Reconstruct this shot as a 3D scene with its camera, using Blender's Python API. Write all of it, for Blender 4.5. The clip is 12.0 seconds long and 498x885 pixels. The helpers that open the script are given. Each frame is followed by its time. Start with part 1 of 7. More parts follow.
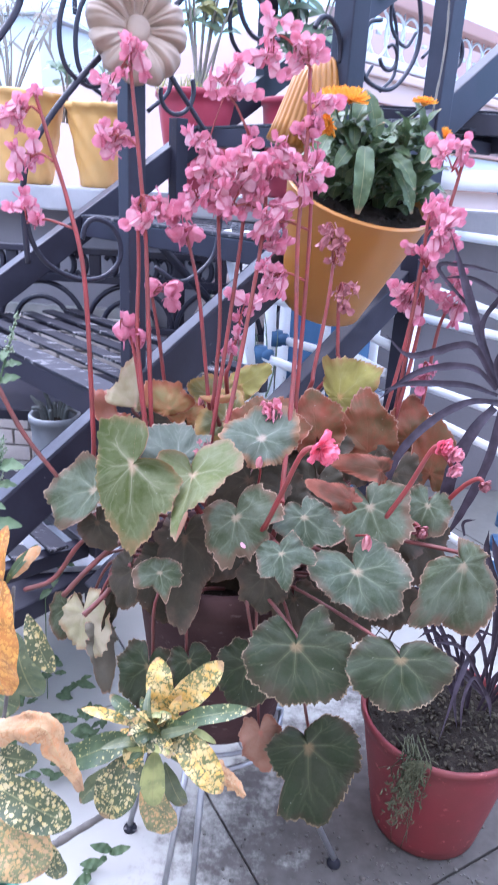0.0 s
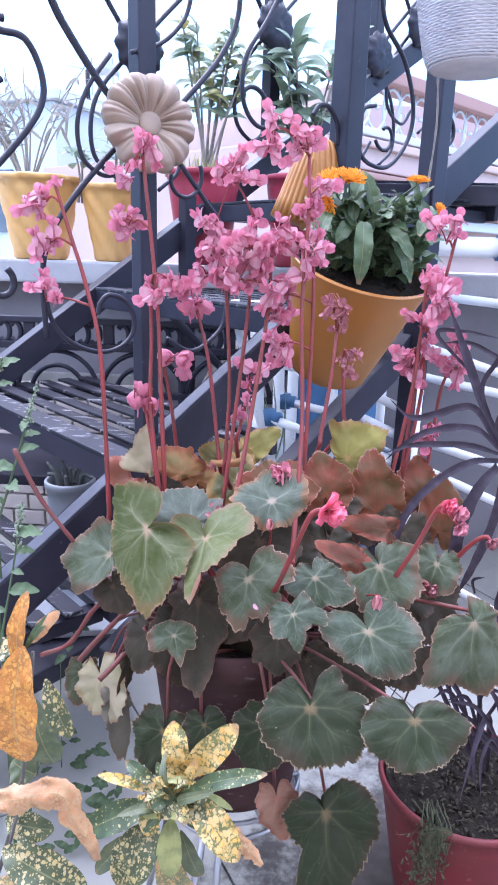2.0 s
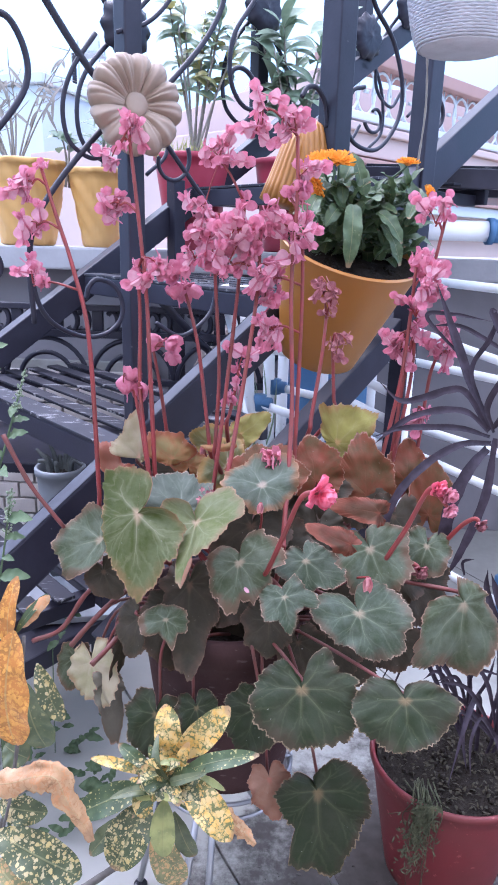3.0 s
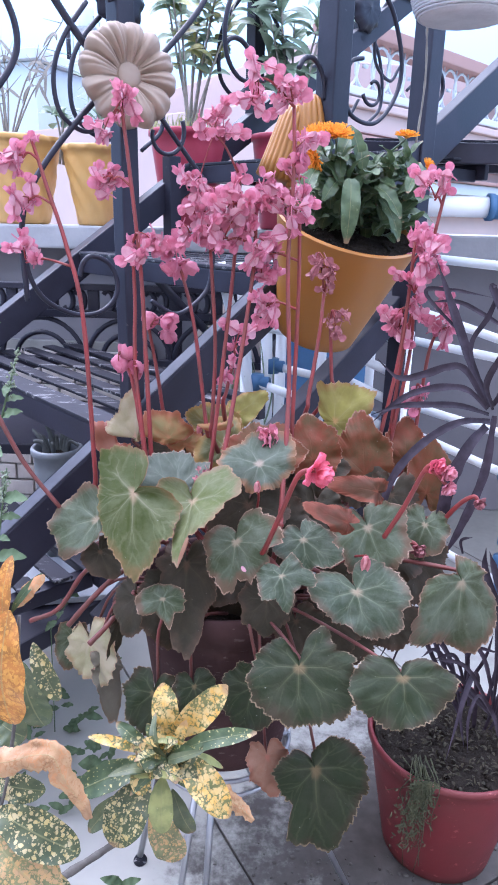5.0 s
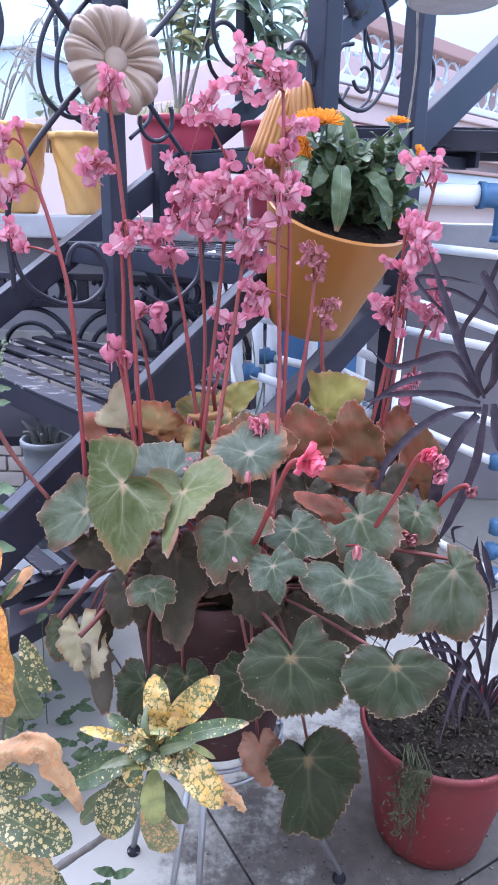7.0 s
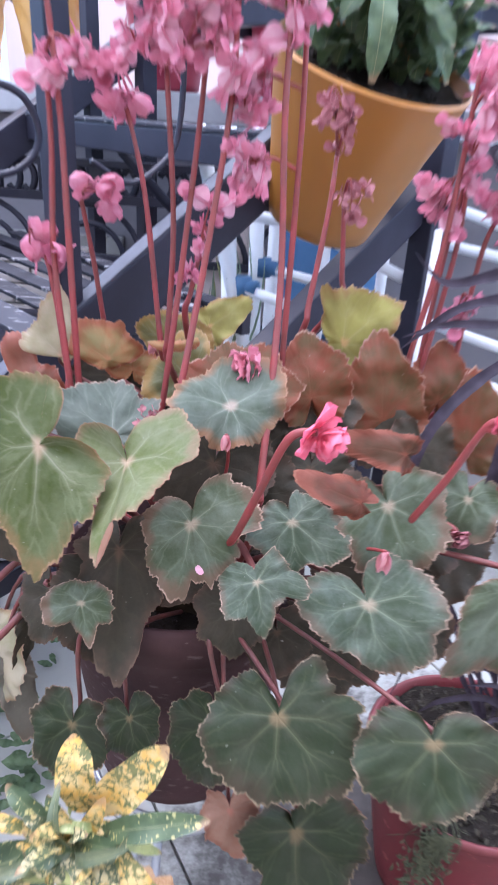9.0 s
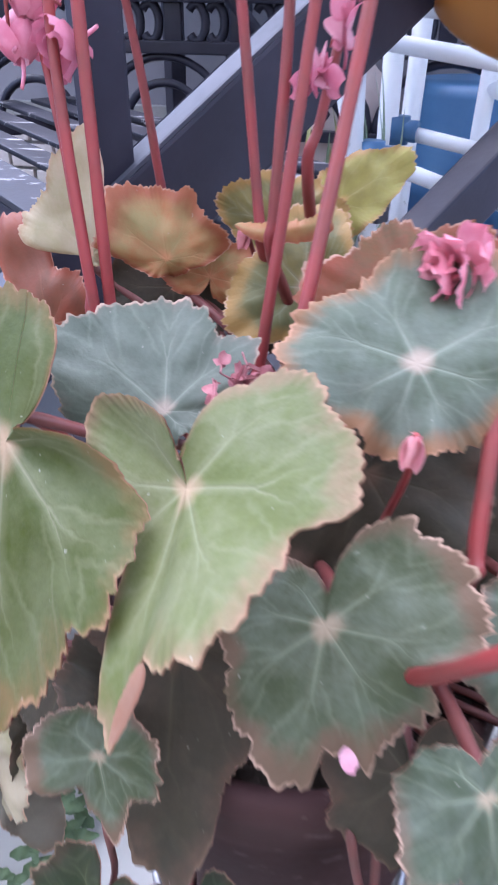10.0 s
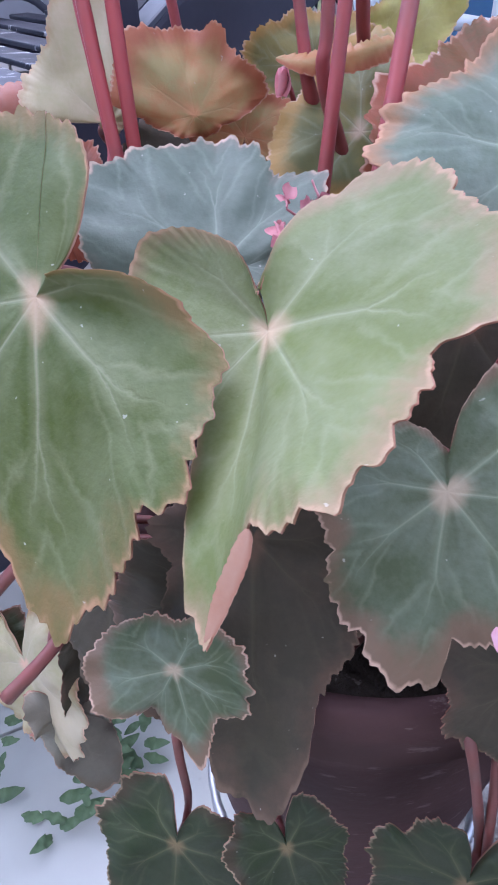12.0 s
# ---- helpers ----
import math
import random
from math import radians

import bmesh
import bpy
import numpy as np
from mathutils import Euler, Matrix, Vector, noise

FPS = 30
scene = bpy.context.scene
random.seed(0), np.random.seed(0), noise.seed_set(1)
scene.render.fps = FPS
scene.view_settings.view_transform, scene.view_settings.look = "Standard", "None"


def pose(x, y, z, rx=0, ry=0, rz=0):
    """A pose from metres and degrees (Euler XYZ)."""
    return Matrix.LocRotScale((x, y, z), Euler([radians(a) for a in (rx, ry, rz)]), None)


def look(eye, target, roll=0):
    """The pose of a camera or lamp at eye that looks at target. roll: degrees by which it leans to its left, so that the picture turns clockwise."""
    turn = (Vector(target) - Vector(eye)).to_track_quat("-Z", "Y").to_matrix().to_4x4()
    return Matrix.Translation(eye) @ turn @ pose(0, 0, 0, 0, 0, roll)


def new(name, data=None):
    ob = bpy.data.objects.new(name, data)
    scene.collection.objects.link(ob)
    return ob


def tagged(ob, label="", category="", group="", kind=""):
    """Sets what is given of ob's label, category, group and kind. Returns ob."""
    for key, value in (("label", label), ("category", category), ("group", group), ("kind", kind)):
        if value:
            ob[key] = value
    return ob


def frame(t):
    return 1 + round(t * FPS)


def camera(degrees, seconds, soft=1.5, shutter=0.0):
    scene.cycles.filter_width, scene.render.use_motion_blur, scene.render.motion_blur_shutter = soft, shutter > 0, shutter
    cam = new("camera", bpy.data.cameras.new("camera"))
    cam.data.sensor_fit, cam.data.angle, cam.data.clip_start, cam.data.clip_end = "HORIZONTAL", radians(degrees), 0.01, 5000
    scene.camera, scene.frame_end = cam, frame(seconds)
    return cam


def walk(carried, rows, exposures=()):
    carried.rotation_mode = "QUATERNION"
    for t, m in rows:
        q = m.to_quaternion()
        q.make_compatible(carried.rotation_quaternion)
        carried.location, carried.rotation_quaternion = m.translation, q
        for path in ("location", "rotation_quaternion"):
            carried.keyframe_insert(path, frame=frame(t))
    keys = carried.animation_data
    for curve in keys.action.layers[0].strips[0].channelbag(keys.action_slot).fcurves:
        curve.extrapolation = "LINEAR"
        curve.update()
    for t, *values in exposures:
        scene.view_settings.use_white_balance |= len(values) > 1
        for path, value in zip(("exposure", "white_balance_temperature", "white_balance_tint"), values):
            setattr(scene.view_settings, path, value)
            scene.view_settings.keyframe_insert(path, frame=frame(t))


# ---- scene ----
cam = camera(40.5, 12.0, 1.8, 0.5)
PATH = [
    (0, (0.049, -0.084, 1.025), (-0.02, 1.787, 0.32), 3.3),
    (0.5, (0.056, -0.101, 1.035), (-0.019, 1.808, 0.443), 2.1),
    (1, (0.055, -0.111, 1.041), (-0.055, 1.817, 0.521), 1.7),
    (1.5, (0.053, -0.112, 1.042), (-0.071, 1.813, 0.516), 1.6),
    (2, (0.052, -0.112, 1.041), (-0.061, 1.81, 0.501), 1.8),
    (2.5, (0.054, -0.107, 1.033), (-0.043, 1.803, 0.447), 1.5),
    (3, (0.054, -0.112, 1.036), (-0.032, 1.802, 0.461), 1.6),
    (5, (0.057, -0.104, 1.029), (-0.024, 1.794, 0.402), 1.4),
    (5.5, (0.056, -0.1, 1.027), (-0.02, 1.796, 0.394), 1.4),
    (6, (0.058, -0.1, 1.025), (-0.003, 1.795, 0.388), 1.1),
    (6.5, (0.06, -0.1, 1.026), (0.003, 1.794, 0.386), 1.1),
    (7, (0.059, -0.098, 1.025), (0.002, 1.792, 0.374), 1.3),
    (7.2, (0.059, -0.096, 1.025), (0.0, 1.791, 0.366), 1.4),
    (8.8, (0.054, 0.123, 0.974), (0.055, 1.942, 0.143), 5.1),
    (9, (0.066, 0.202, 0.949), (0.026, 2.003, 0.081), 3.7),
    (9.3, (0.071, 0.319, 0.898), (-0.029, 2.054, -0.093), 1.2),
    (9.5, (0.055, 0.392, 0.874), (-0.105, 2.09, -0.172), 1.0),
    (9.8, (0.028, 0.481, 0.844), (-0.24, 2.133, -0.251), 0.4),
    (10, (0.008, 0.52, 0.833), (-0.271, 2.16, -0.277), 0.7),
    (10.5, (-0.013, 0.558, 0.816), (-0.32, 2.181, -0.312), -0.6),
    (11, (-0.036, 0.56, 0.81), (-0.379, 2.196, -0.289), -1.8),
    (11.3, (-0.044, 0.562, 0.779), (-0.397, 2.146, -0.39), -3.4),
    (11.5, (-0.038, 0.551, 0.77), (-0.341, 2.116, -0.437), -3.2),
    (12, (-0.026, 0.536, 0.772), (-0.308, 2.094, -0.45), -3.3),
]
walk(cam, [(t, look(eye, target, roll)) for t, eye, target, roll in PATH], [(0, 2.64, 5050, 28), (0.5, 2.70, 5000, 28), (1.5, 2.55, 5050, 28), (3, 2.31, 5150, 28), (6.5, 2.30, 5100, 26), (9, 2.55, 5200, 26), (10.5, 2.62, 5050, 29), (11.3, 2.51, 4900, 28), (12, 2.45, 4900, 28)])

# ---- light ----
world = bpy.data.worlds.new("sky")
scene.world = world
world.use_nodes = True
wn, wl = world.node_tree.nodes, world.node_tree.links
sky = wn.new("ShaderNodeTexSky")
sky.sky_type, sky.sun_disc = "NISHITA", False
sky.sun_elevation, sky.sun_rotation = radians(60), radians(-50)
sky.dust_density, sky.air_density = 4.0, 1.2
haze = wn.new("ShaderNodeMix")
haze.data_type = "RGBA"
haze.inputs["Factor"].default_value = 0.9
# an even overcast: pale at the horizon, brightest overhead
height = wn.new("ShaderNodeSeparateXYZ")
wl.new(wn.new("ShaderNodeTexCoord").outputs["Generated"], height.inputs[0])
rise = wn.new("ShaderNodeMapRange")
rise.interpolation_type = "SMOOTHSTEP"
rise.inputs["From Min"].default_value, rise.inputs["From Max"].default_value = 0.1, 0.95
wl.new(height.outputs[2], rise.inputs["Value"])
cloud = wn.new("ShaderNodeMix")
cloud.data_type = "RGBA"
cloud.inputs["A"].default_value, cloud.inputs["B"].default_value = (1.75, 3.1, 3.95, 1), (9.7, 9.9, 9.2, 1)
wl.new(rise.outputs["Result"], cloud.inputs["Factor"])
wl.new(cloud.outputs["Result"], haze.inputs["B"])
wl.new(sky.outputs[0], haze.inputs["A"])
wl.new(haze.outputs["Result"], wn["Background"].inputs[0])
wn["Background"].inputs[1].default_value = 0.098
sun = new("sun", bpy.data.lights.new("sun", "SUN"))
sun.data.energy, sun.data.angle, sun.data.color = 0.8, radians(45), (1.0, 0.90, 0.78)
sun.matrix_world = look((-2.6, 3.2, 6.0), (0, 0.9, 0.6))


# ---- materials ----
def nodes_of(name):
    m = bpy.data.materials.new(name)
    m.use_nodes = True
    return m, m.node_tree.nodes, m.node_tree.links, m.node_tree.nodes["Principled BSDF"]


def math_node(n, l, op, a, b=None, clamp=False):
    k = n.new("ShaderNodeMath")
    k.operation, k.use_clamp = op, clamp
    for i, v in enumerate((a, b)):
        if v is None:
            continue
        if isinstance(v, (int, float)):
            k.inputs[i].default_value = v
        else:
            l.new(v, k.inputs[i])
    return k.outputs[0]


def mix_colour(n, l, fac, a, b):
    k = n.new("ShaderNodeMix")
    k.data_type = "RGBA"
    for sock, v in ((k.inputs["Factor"], fac), (k.inputs["A"], a), (k.inputs["B"], b)):
        if isinstance(v, (int, float)):
            sock.default_value = v
        elif isinstance(v, tuple):
            sock.default_value = (*v, 1) if len(v) == 3 else v
        else:
            l.new(v, sock)
    return k.outputs["Result"]


def ramp(n, l, fac, lo, hi):
    k = n.new("ShaderNodeMapRange")
    k.interpolation_type = "SMOOTHSTEP"
    k.inputs["From Min"].default_value, k.inputs["From Max"].default_value = lo, hi
    l.new(fac, k.inputs["Value"])
    return k.outputs["Result"]


def noise_tex(n, l, vec, scale, detail=4, rough=0.55):
    k = n.new("ShaderNodeTexNoise")
    k.inputs["Scale"].default_value, k.inputs["Detail"].default_value, k.inputs["Roughness"].default_value = scale, detail, rough
    if vec is not None:
        l.new(vec, k.inputs["Vector"])
    return k.outputs["Fac"]


def bumped(n, l, bsdf, height, strength, distance):
    k = n.new("ShaderNodeBump")
    k.inputs["Strength"].default_value, k.inputs["Distance"].default_value = strength, distance
    l.new(height, k.inputs["Height"])
    l.new(k.outputs[0], bsdf.inputs["Normal"])


def surface(name, base, worn, big=6.0, fine=120.0, rough=0.6, metal=0.0, bump=0.25, depth=0.001, spots=None, spot_scale=30.0, spot_cut=0.68, spec=0.5, streak=None):
    """A plain weathered surface: two tones mixed by a coarse and a fine noise, optional spots, fine relief."""
    m, n, l, b = nodes_of(name)
    obj = n.new("ShaderNodeTexCoord").outputs["Object"]
    coarse, grain = noise_tex(n, l, obj, big), noise_tex(n, l, obj, fine, 6)
    mix = math_node(n, l, "ADD", math_node(n, l, "MULTIPLY", ramp(n, l, coarse, 0.32, 0.72), 0.75), math_node(n, l, "MULTIPLY", grain, 0.3), True)
    col = mix_colour(n, l, mix, base, worn)
    if spots:
        where = obj
        if streak:
            # wear drawn out along one direction
            turned = n.new("ShaderNodeMapping")
            turned.inputs["Rotation"].default_value = (0, 0, radians(streak[0]))
            turned.inputs["Scale"].default_value = streak[1]
            l.new(obj, turned.inputs["Vector"])
            where = turned.outputs[0]
        col = mix_colour(n, l, ramp(n, l, noise_tex(n, l, where, spot_scale, 5, 0.65), spot_cut, spot_cut + 0.06), col, spots)
    l.new(col, b.inputs["Base Color"])
    l.new(math_node(n, l, "ADD", math_node(n, l, "MULTIPLY", coarse, 0.3), rough - 0.15, True), b.inputs["Roughness"])
    b.inputs["Metallic"].default_value = metal
    b.inputs["Specular IOR Level"].default_value = spec
    bumped(n, l, b, grain, bump, depth)
    return m


def translucent(m, n, l, b, colour, share):
    t = n.new("ShaderNodeBsdfTranslucent")
    if isinstance(colour, tuple):
        t.inputs[0].default_value = (*colour, 1)
    else:
        l.new(colour, t.inputs[0])
    k = n.new("ShaderNodeMixShader")
    k.inputs[0].default_value = share
    l.new(b.outputs[0], k.inputs[1])
    l.new(t.outputs[0], k.inputs[2])
    l.new(k.outputs[0], n["Material Output"].inputs[0])


def begonia_material(name, face, vein, edge, patch, edge_from=0.9, patchy=0.5, share=0.18, rough=0.5, lip=(0.50, 0.33, 0.24), lobes=0.32):
    """Palmate leaf: UV x counts the main veins, y runs from the stalk to the margin."""
    m, n, l, b = nodes_of(name)
    tc = n.new("ShaderNodeTexCoord")
    sep = n.new("ShaderNodeSeparateXYZ")
    l.new(tc.outputs["UV"], sep.inputs[0])
    u, v = sep.outputs[0], sep.outputs[1]
    obj = tc.outputs["Object"]
    info = n.new("ShaderNodeObjectInfo").outputs["Random"]
    coarse, middle, grain = noise_tex(n, l, obj, 22, 5, 0.6), noise_tex(n, l, obj, 55, 5, 0.65), noise_tex(n, l, obj, 420, 4)
    # the veins waver, and fork half way out
    waver = math_node(n, l, "ADD", u, math_node(n, l, "MULTIPLY", math_node(n, l, "SUBTRACT", coarse, 0.5), math_node(n, l, "MULTIPLY", v, 0.45)))
    du = math_node(n, l, "ABSOLUTE", math_node(n, l, "SUBTRACT", math_node(n, l, "FRACT", math_node(n, l, "ADD", waver, 0.5)), 0.5))
    part_way = math_node(n, l, "MULTIPLY", math_node(n, l, "SUBTRACT", v, math_node(n, l, "ADD", 0.30, math_node(n, l, "MULTIPLY", middle, 0.3)), True), 0.5)
    dist = math_node(n, l, "MULTIPLY", math_node(n, l, "ABSOLUTE", math_node(n, l, "SUBTRACT", du, part_way)), v)
    fade = math_node(n, l, "SUBTRACT", 1.0, ramp(n, l, math_node(n, l, "ADD", v, math_node(n, l, "MULTIPLY", math_node(n, l, "SUBTRACT", coarse, 0.5), 0.7)), 0.22, 0.92))
    taper = math_node(n, l, "SUBTRACT", 0.026, math_node(n, l, "MULTIPLY", v, 0.013))
    main = math_node(n, l, "MULTIPLY", math_node(n, l, "SUBTRACT", 1.0, math_node(n, l, "DIVIDE", dist, taper), True), fade)
    # a pale flush follows each main vein
    flush = math_node(n, l, "MULTIPLY", math_node(n, l, "SUBTRACT", 1.0, math_node(n, l, "DIVIDE", dist, 0.065), True), math_node(n, l, "MULTIPLY", fade, math_node(n, l, "ADD", 0.15, math_node(n, l, "MULTIPLY", middle, 0.5))))
    # side veins leave the main ones in chevrons
    chev = math_node(n, l, "FRACT", math_node(n, l, "ADD", math_node(n, l, "SUBTRACT", math_node(n, l, "MULTIPLY", v, 2.9), math_node(n, l, "MULTIPLY", du, math_node(n, l, "MULTIPLY", v, 4.2))), math_node(n, l, "MULTIPLY", middle, 0.8)))
    side = math_node(n, l, "MULTIPLY", math_node(n, l, "SUBTRACT", 1.0, math_node(n, l, "DIVIDE", math_node(n, l, "ABSOLUTE", math_node(n, l, "SUBTRACT", chev, 0.5)), 0.14), True), 0.15)
    side = math_node(n, l, "MULTIPLY", side, ramp(n, l, v, 0.3, 0.55))
    veins = math_node(n, l, "MAXIMUM", math_node(n, l, "MAXIMUM", math_node(n, l, "MULTIPLY", main, 0.5), side), math_node(n, l, "MULTIPLY", flush, 0.6))
    comb = n.new("ShaderNodeCombineXYZ")
    round_ = math_node(n, l, "MULTIPLY", u, 0.8976)
    l.new(math_node(n, l, "MULTIPLY", math_node(n, l, "COSINE", round_), 1.1), comb.inputs[0])
    l.new(math_node(n, l, "MULTIPLY", math_node(n, l, "SINE", round_), 1.1), comb.inputs[1])
    l.new(math_node(n, l, "ADD", math_node(n, l, "MULTIPLY", info, 40.0), math_node(n, l, "MULTIPLY", v, 1.2)), comb.inputs[2])
    sector = ramp(n, l, noise_tex(n, l, comb.outputs[0], 1.0, 3), 0.40, 0.60)
    tone = math_node(n, l, "ADD", math_node(n, l, "ADD", math_node(n, l, "MULTIPLY", ramp(n, l, coarse, 0.35, 0.66), patchy * 0.6), math_node(n, l, "MULTIPLY", sector, lobes)), math_node(n, l, "ADD", math_node(n, l, "MULTIPLY", math_node(n, l, "SUBTRACT", middle, 0.5), 1.05), math_node(n, l, "MULTIPLY", math_node(n, l, "SUBTRACT", grain, 0.5), 0.4)), True)
    col = mix_colour(n, l, tone, face, patch)
    col = mix_colour(n, l, veins, col, vein)
    # a wide uneven browning towards the margin, then a thin pale lip
    rim = math_node(n, l, "ADD", v, math_node(n, l, "ADD", math_node(n, l, "MULTIPLY", math_node(n, l, "SUBTRACT", coarse, 0.5), 0.75), math_node(n, l, "MULTIPLY", math_node(n, l, "SUBTRACT", middle, 0.5), 0.25)))
    col = mix_colour(n, l, math_node(n, l, "MULTIPLY", ramp(n, l, rim, edge_from - 0.12, edge_from + 0.14), 0.85), col, edge)
    col = mix_colour(n, l, math_node(n, l, "MULTIPLY", ramp(n, l, v, 0.965, 0.99), math_node(n, l, "MULTIPLY", ramp(n, l, middle, 0.38, 0.62), 0.75)), col, lip)
    hub = math_node(n, l, "SUBTRACT", 1.0, ramp(n, l, math_node(n, l, "ADD", v, math_node(n, l, "MULTIPLY", math_node(n, l, "SUBTRACT", middle, 0.5), 0.12)), 0.03, 0.17))
    col = mix_colour(n, l, math_node(n, l, "MULTIPLY", hub, 0.8), col, (min(1, vein[0] * 1.35), vein[1] * 0.95, vein[2] * 0.95))
    col = mix_colour(n, l, math_node(n, l, "MULTIPLY", ramp(n, l, noise_tex(n, l, obj, 260, 2), 0.735, 0.78), 0.4), col, (0.5, 0.48, 0.42))
    l.new(col, b.inputs["Base Color"])
    l.new(math_node(n, l, "ADD", math_node(n, l, "MULTIPLY", middle, 0.3), rough - 0.15, True), b.inputs["Roughness"])
    b.inputs["Specular IOR Level"].default_value = 0.28
    h = math_node(n, l, "ADD", math_node(n, l, "SUBTRACT", math_node(n, l, "MULTIPLY", grain, 0.2), math_node(n, l, "MULTIPLY", main, 0.22)), math_node(n, l, "ADD", math_node(n, l, "MULTIPLY", middle, 0.8), math_node(n, l, "MULTIPLY", noise_tex(n, l, obj, 34, 2), 2.2)))
    bumped(n, l, b, h, 0.5, 0.0016)
    translucent(m, n, l, b, col, share)
    return m


def speckled_material(name, face, blotch, worn, cut):
    """Gold-dust leaf: dark green with round and merging ochre spots. cut: the usual radius of a spot against its spacing."""
    m, n, l, b = nodes_of(name)
    tc = n.new("ShaderNodeTexCoord")
    obj, uv = tc.outputs["Object"], tc.outputs["UV"]
    warp = n.new("ShaderNodeVectorMath")
    warp.operation = "MULTIPLY_ADD"
    wn3 = n.new("ShaderNodeTexNoise")
    wn3.inputs["Scale"].default_value, wn3.inputs["Detail"].default_value = 160, 4
    l.new(obj, wn3.inputs["Vector"])
    l.new(wn3.outputs["Color"], warp.inputs[0])
    warp.inputs[1].default_value = (0.006, 0.006, 0.006)
    l.new(obj, warp.inputs[2])
    coarse = noise_tex(n, l, obj, 28, 3)
    mask = None
    for scale, grow in ((170, 0.0), (340, -0.03)):
        vor = n.new("ShaderNodeTexVoronoi")
        vor.inputs["Scale"].default_value = scale
        l.new(warp.outputs[0], vor.inputs["Vector"])
        rnd_cell = n.new("ShaderNodeSeparateColor")
        l.new(vor.outputs["Color"], rnd_cell.inputs[0])
        radius = math_node(n, l, "ADD", math_node(n, l, "MULTIPLY", math_node(n, l, "SUBTRACT", rnd_cell.outputs[0], 0.5), 0.5), math_node(n, l, "ADD", cut + grow, math_node(n, l, "MULTIPLY", math_node(n, l, "SUBTRACT", coarse, 0.5), 0.9)))
        spot = math_node(n, l, "SUBTRACT", 1.0, ramp(n, l, math_node(n, l, "SUBTRACT", vor.outputs["Distance"], radius), -0.03, 0.06))
        mask = spot if mask is None else math_node(n, l, "MAXIMUM", mask, math_node(n, l, "MULTIPLY", spot, 0.75))
    base = mix_colour(n, l, ramp(n, l, noise_tex(n, l, obj, 60, 4), 0.35, 0.65), face, (face[0] * 1.6, face[1] * 1.45, face[2] * 1.4))
    gold = mix_colour(n, l, ramp(n, l, noise_tex(n, l, obj, 90, 4), 0.35, 0.65), blotch, worn)
    col = mix_colour(n, l, math_node(n, l, "MULTIPLY", mask, 0.92), base, gold)
    sep = n.new("ShaderNodeSeparateXYZ")
    l.new(uv, sep.inputs[0])
    rib = math_node(n, l, "SUBTRACT", 1.0, ramp(n, l, math_node(n, l, "ABSOLUTE", math_node(n, l, "SUBTRACT", sep.outputs[0], 0.5)), 0.008, 0.03))
    col = mix_colour(n, l, math_node(n, l, "MULTIPLY", rib, 0.35), col, (0.36, 0.34, 0.15))
    # tips and margins dry out to brown
    dry = ramp(n, l, math_node(n, l, "ADD", sep.outputs[1], math_node(n, l, "MULTIPLY", math_node(n, l, "SUBTRACT", coarse, 0.5), 0.5)), 0.93, 1.02)
    col = mix_colour(n, l, math_node(n, l, "MULTIPLY", dry, 0.7), col, (0.30, 0.17, 0.09))
    l.new(col, b.inputs["Base Color"])
    b.inputs["Roughness"].default_value = 0.45
    bumped(n, l, b, math_node(n, l, "ADD", noise_tex(n, l, obj, 120, 4), rib), 0.35, 0.001)
    translucent(m, n, l, b, col, 0.2)
    return m


def plant_material(name, a, c, scale=40.0, rough=0.5, share=0.2):
    """Stems, petals and narrow leaves: two tones, a little light coming through."""
    m, n, l, b = nodes_of(name)
    tc = n.new("ShaderNodeTexCoord")
    obj = tc.outputs["Object"]
    info = n.new("ShaderNodeObjectInfo").outputs["Random"]
    isl = n.new("ShaderNodeNewGeometry").outputs["Random Per Island"]
    tone = math_node(n, l, "ADD", math_node(n, l, "MULTIPLY", ramp(n, l, noise_tex(n, l, obj, scale, 4), 0.3, 0.7), 0.55), math_node(n, l, "ADD", math_node(n, l, "MULTIPLY", info, 0.2), math_node(n, l, "MULTIPLY", isl, 0.3)), True)
    col = mix_colour(n, l, tone, a, c)
    l.new(col, b.inputs["Base Color"])
    b.inputs["Roughness"].default_value = rough
    bumped(n, l, b, noise_tex(n, l, obj, scale * 8, 4), 0.25, 0.0006)
    if share:
        translucent(m, n, l, b, col, share)
    return m


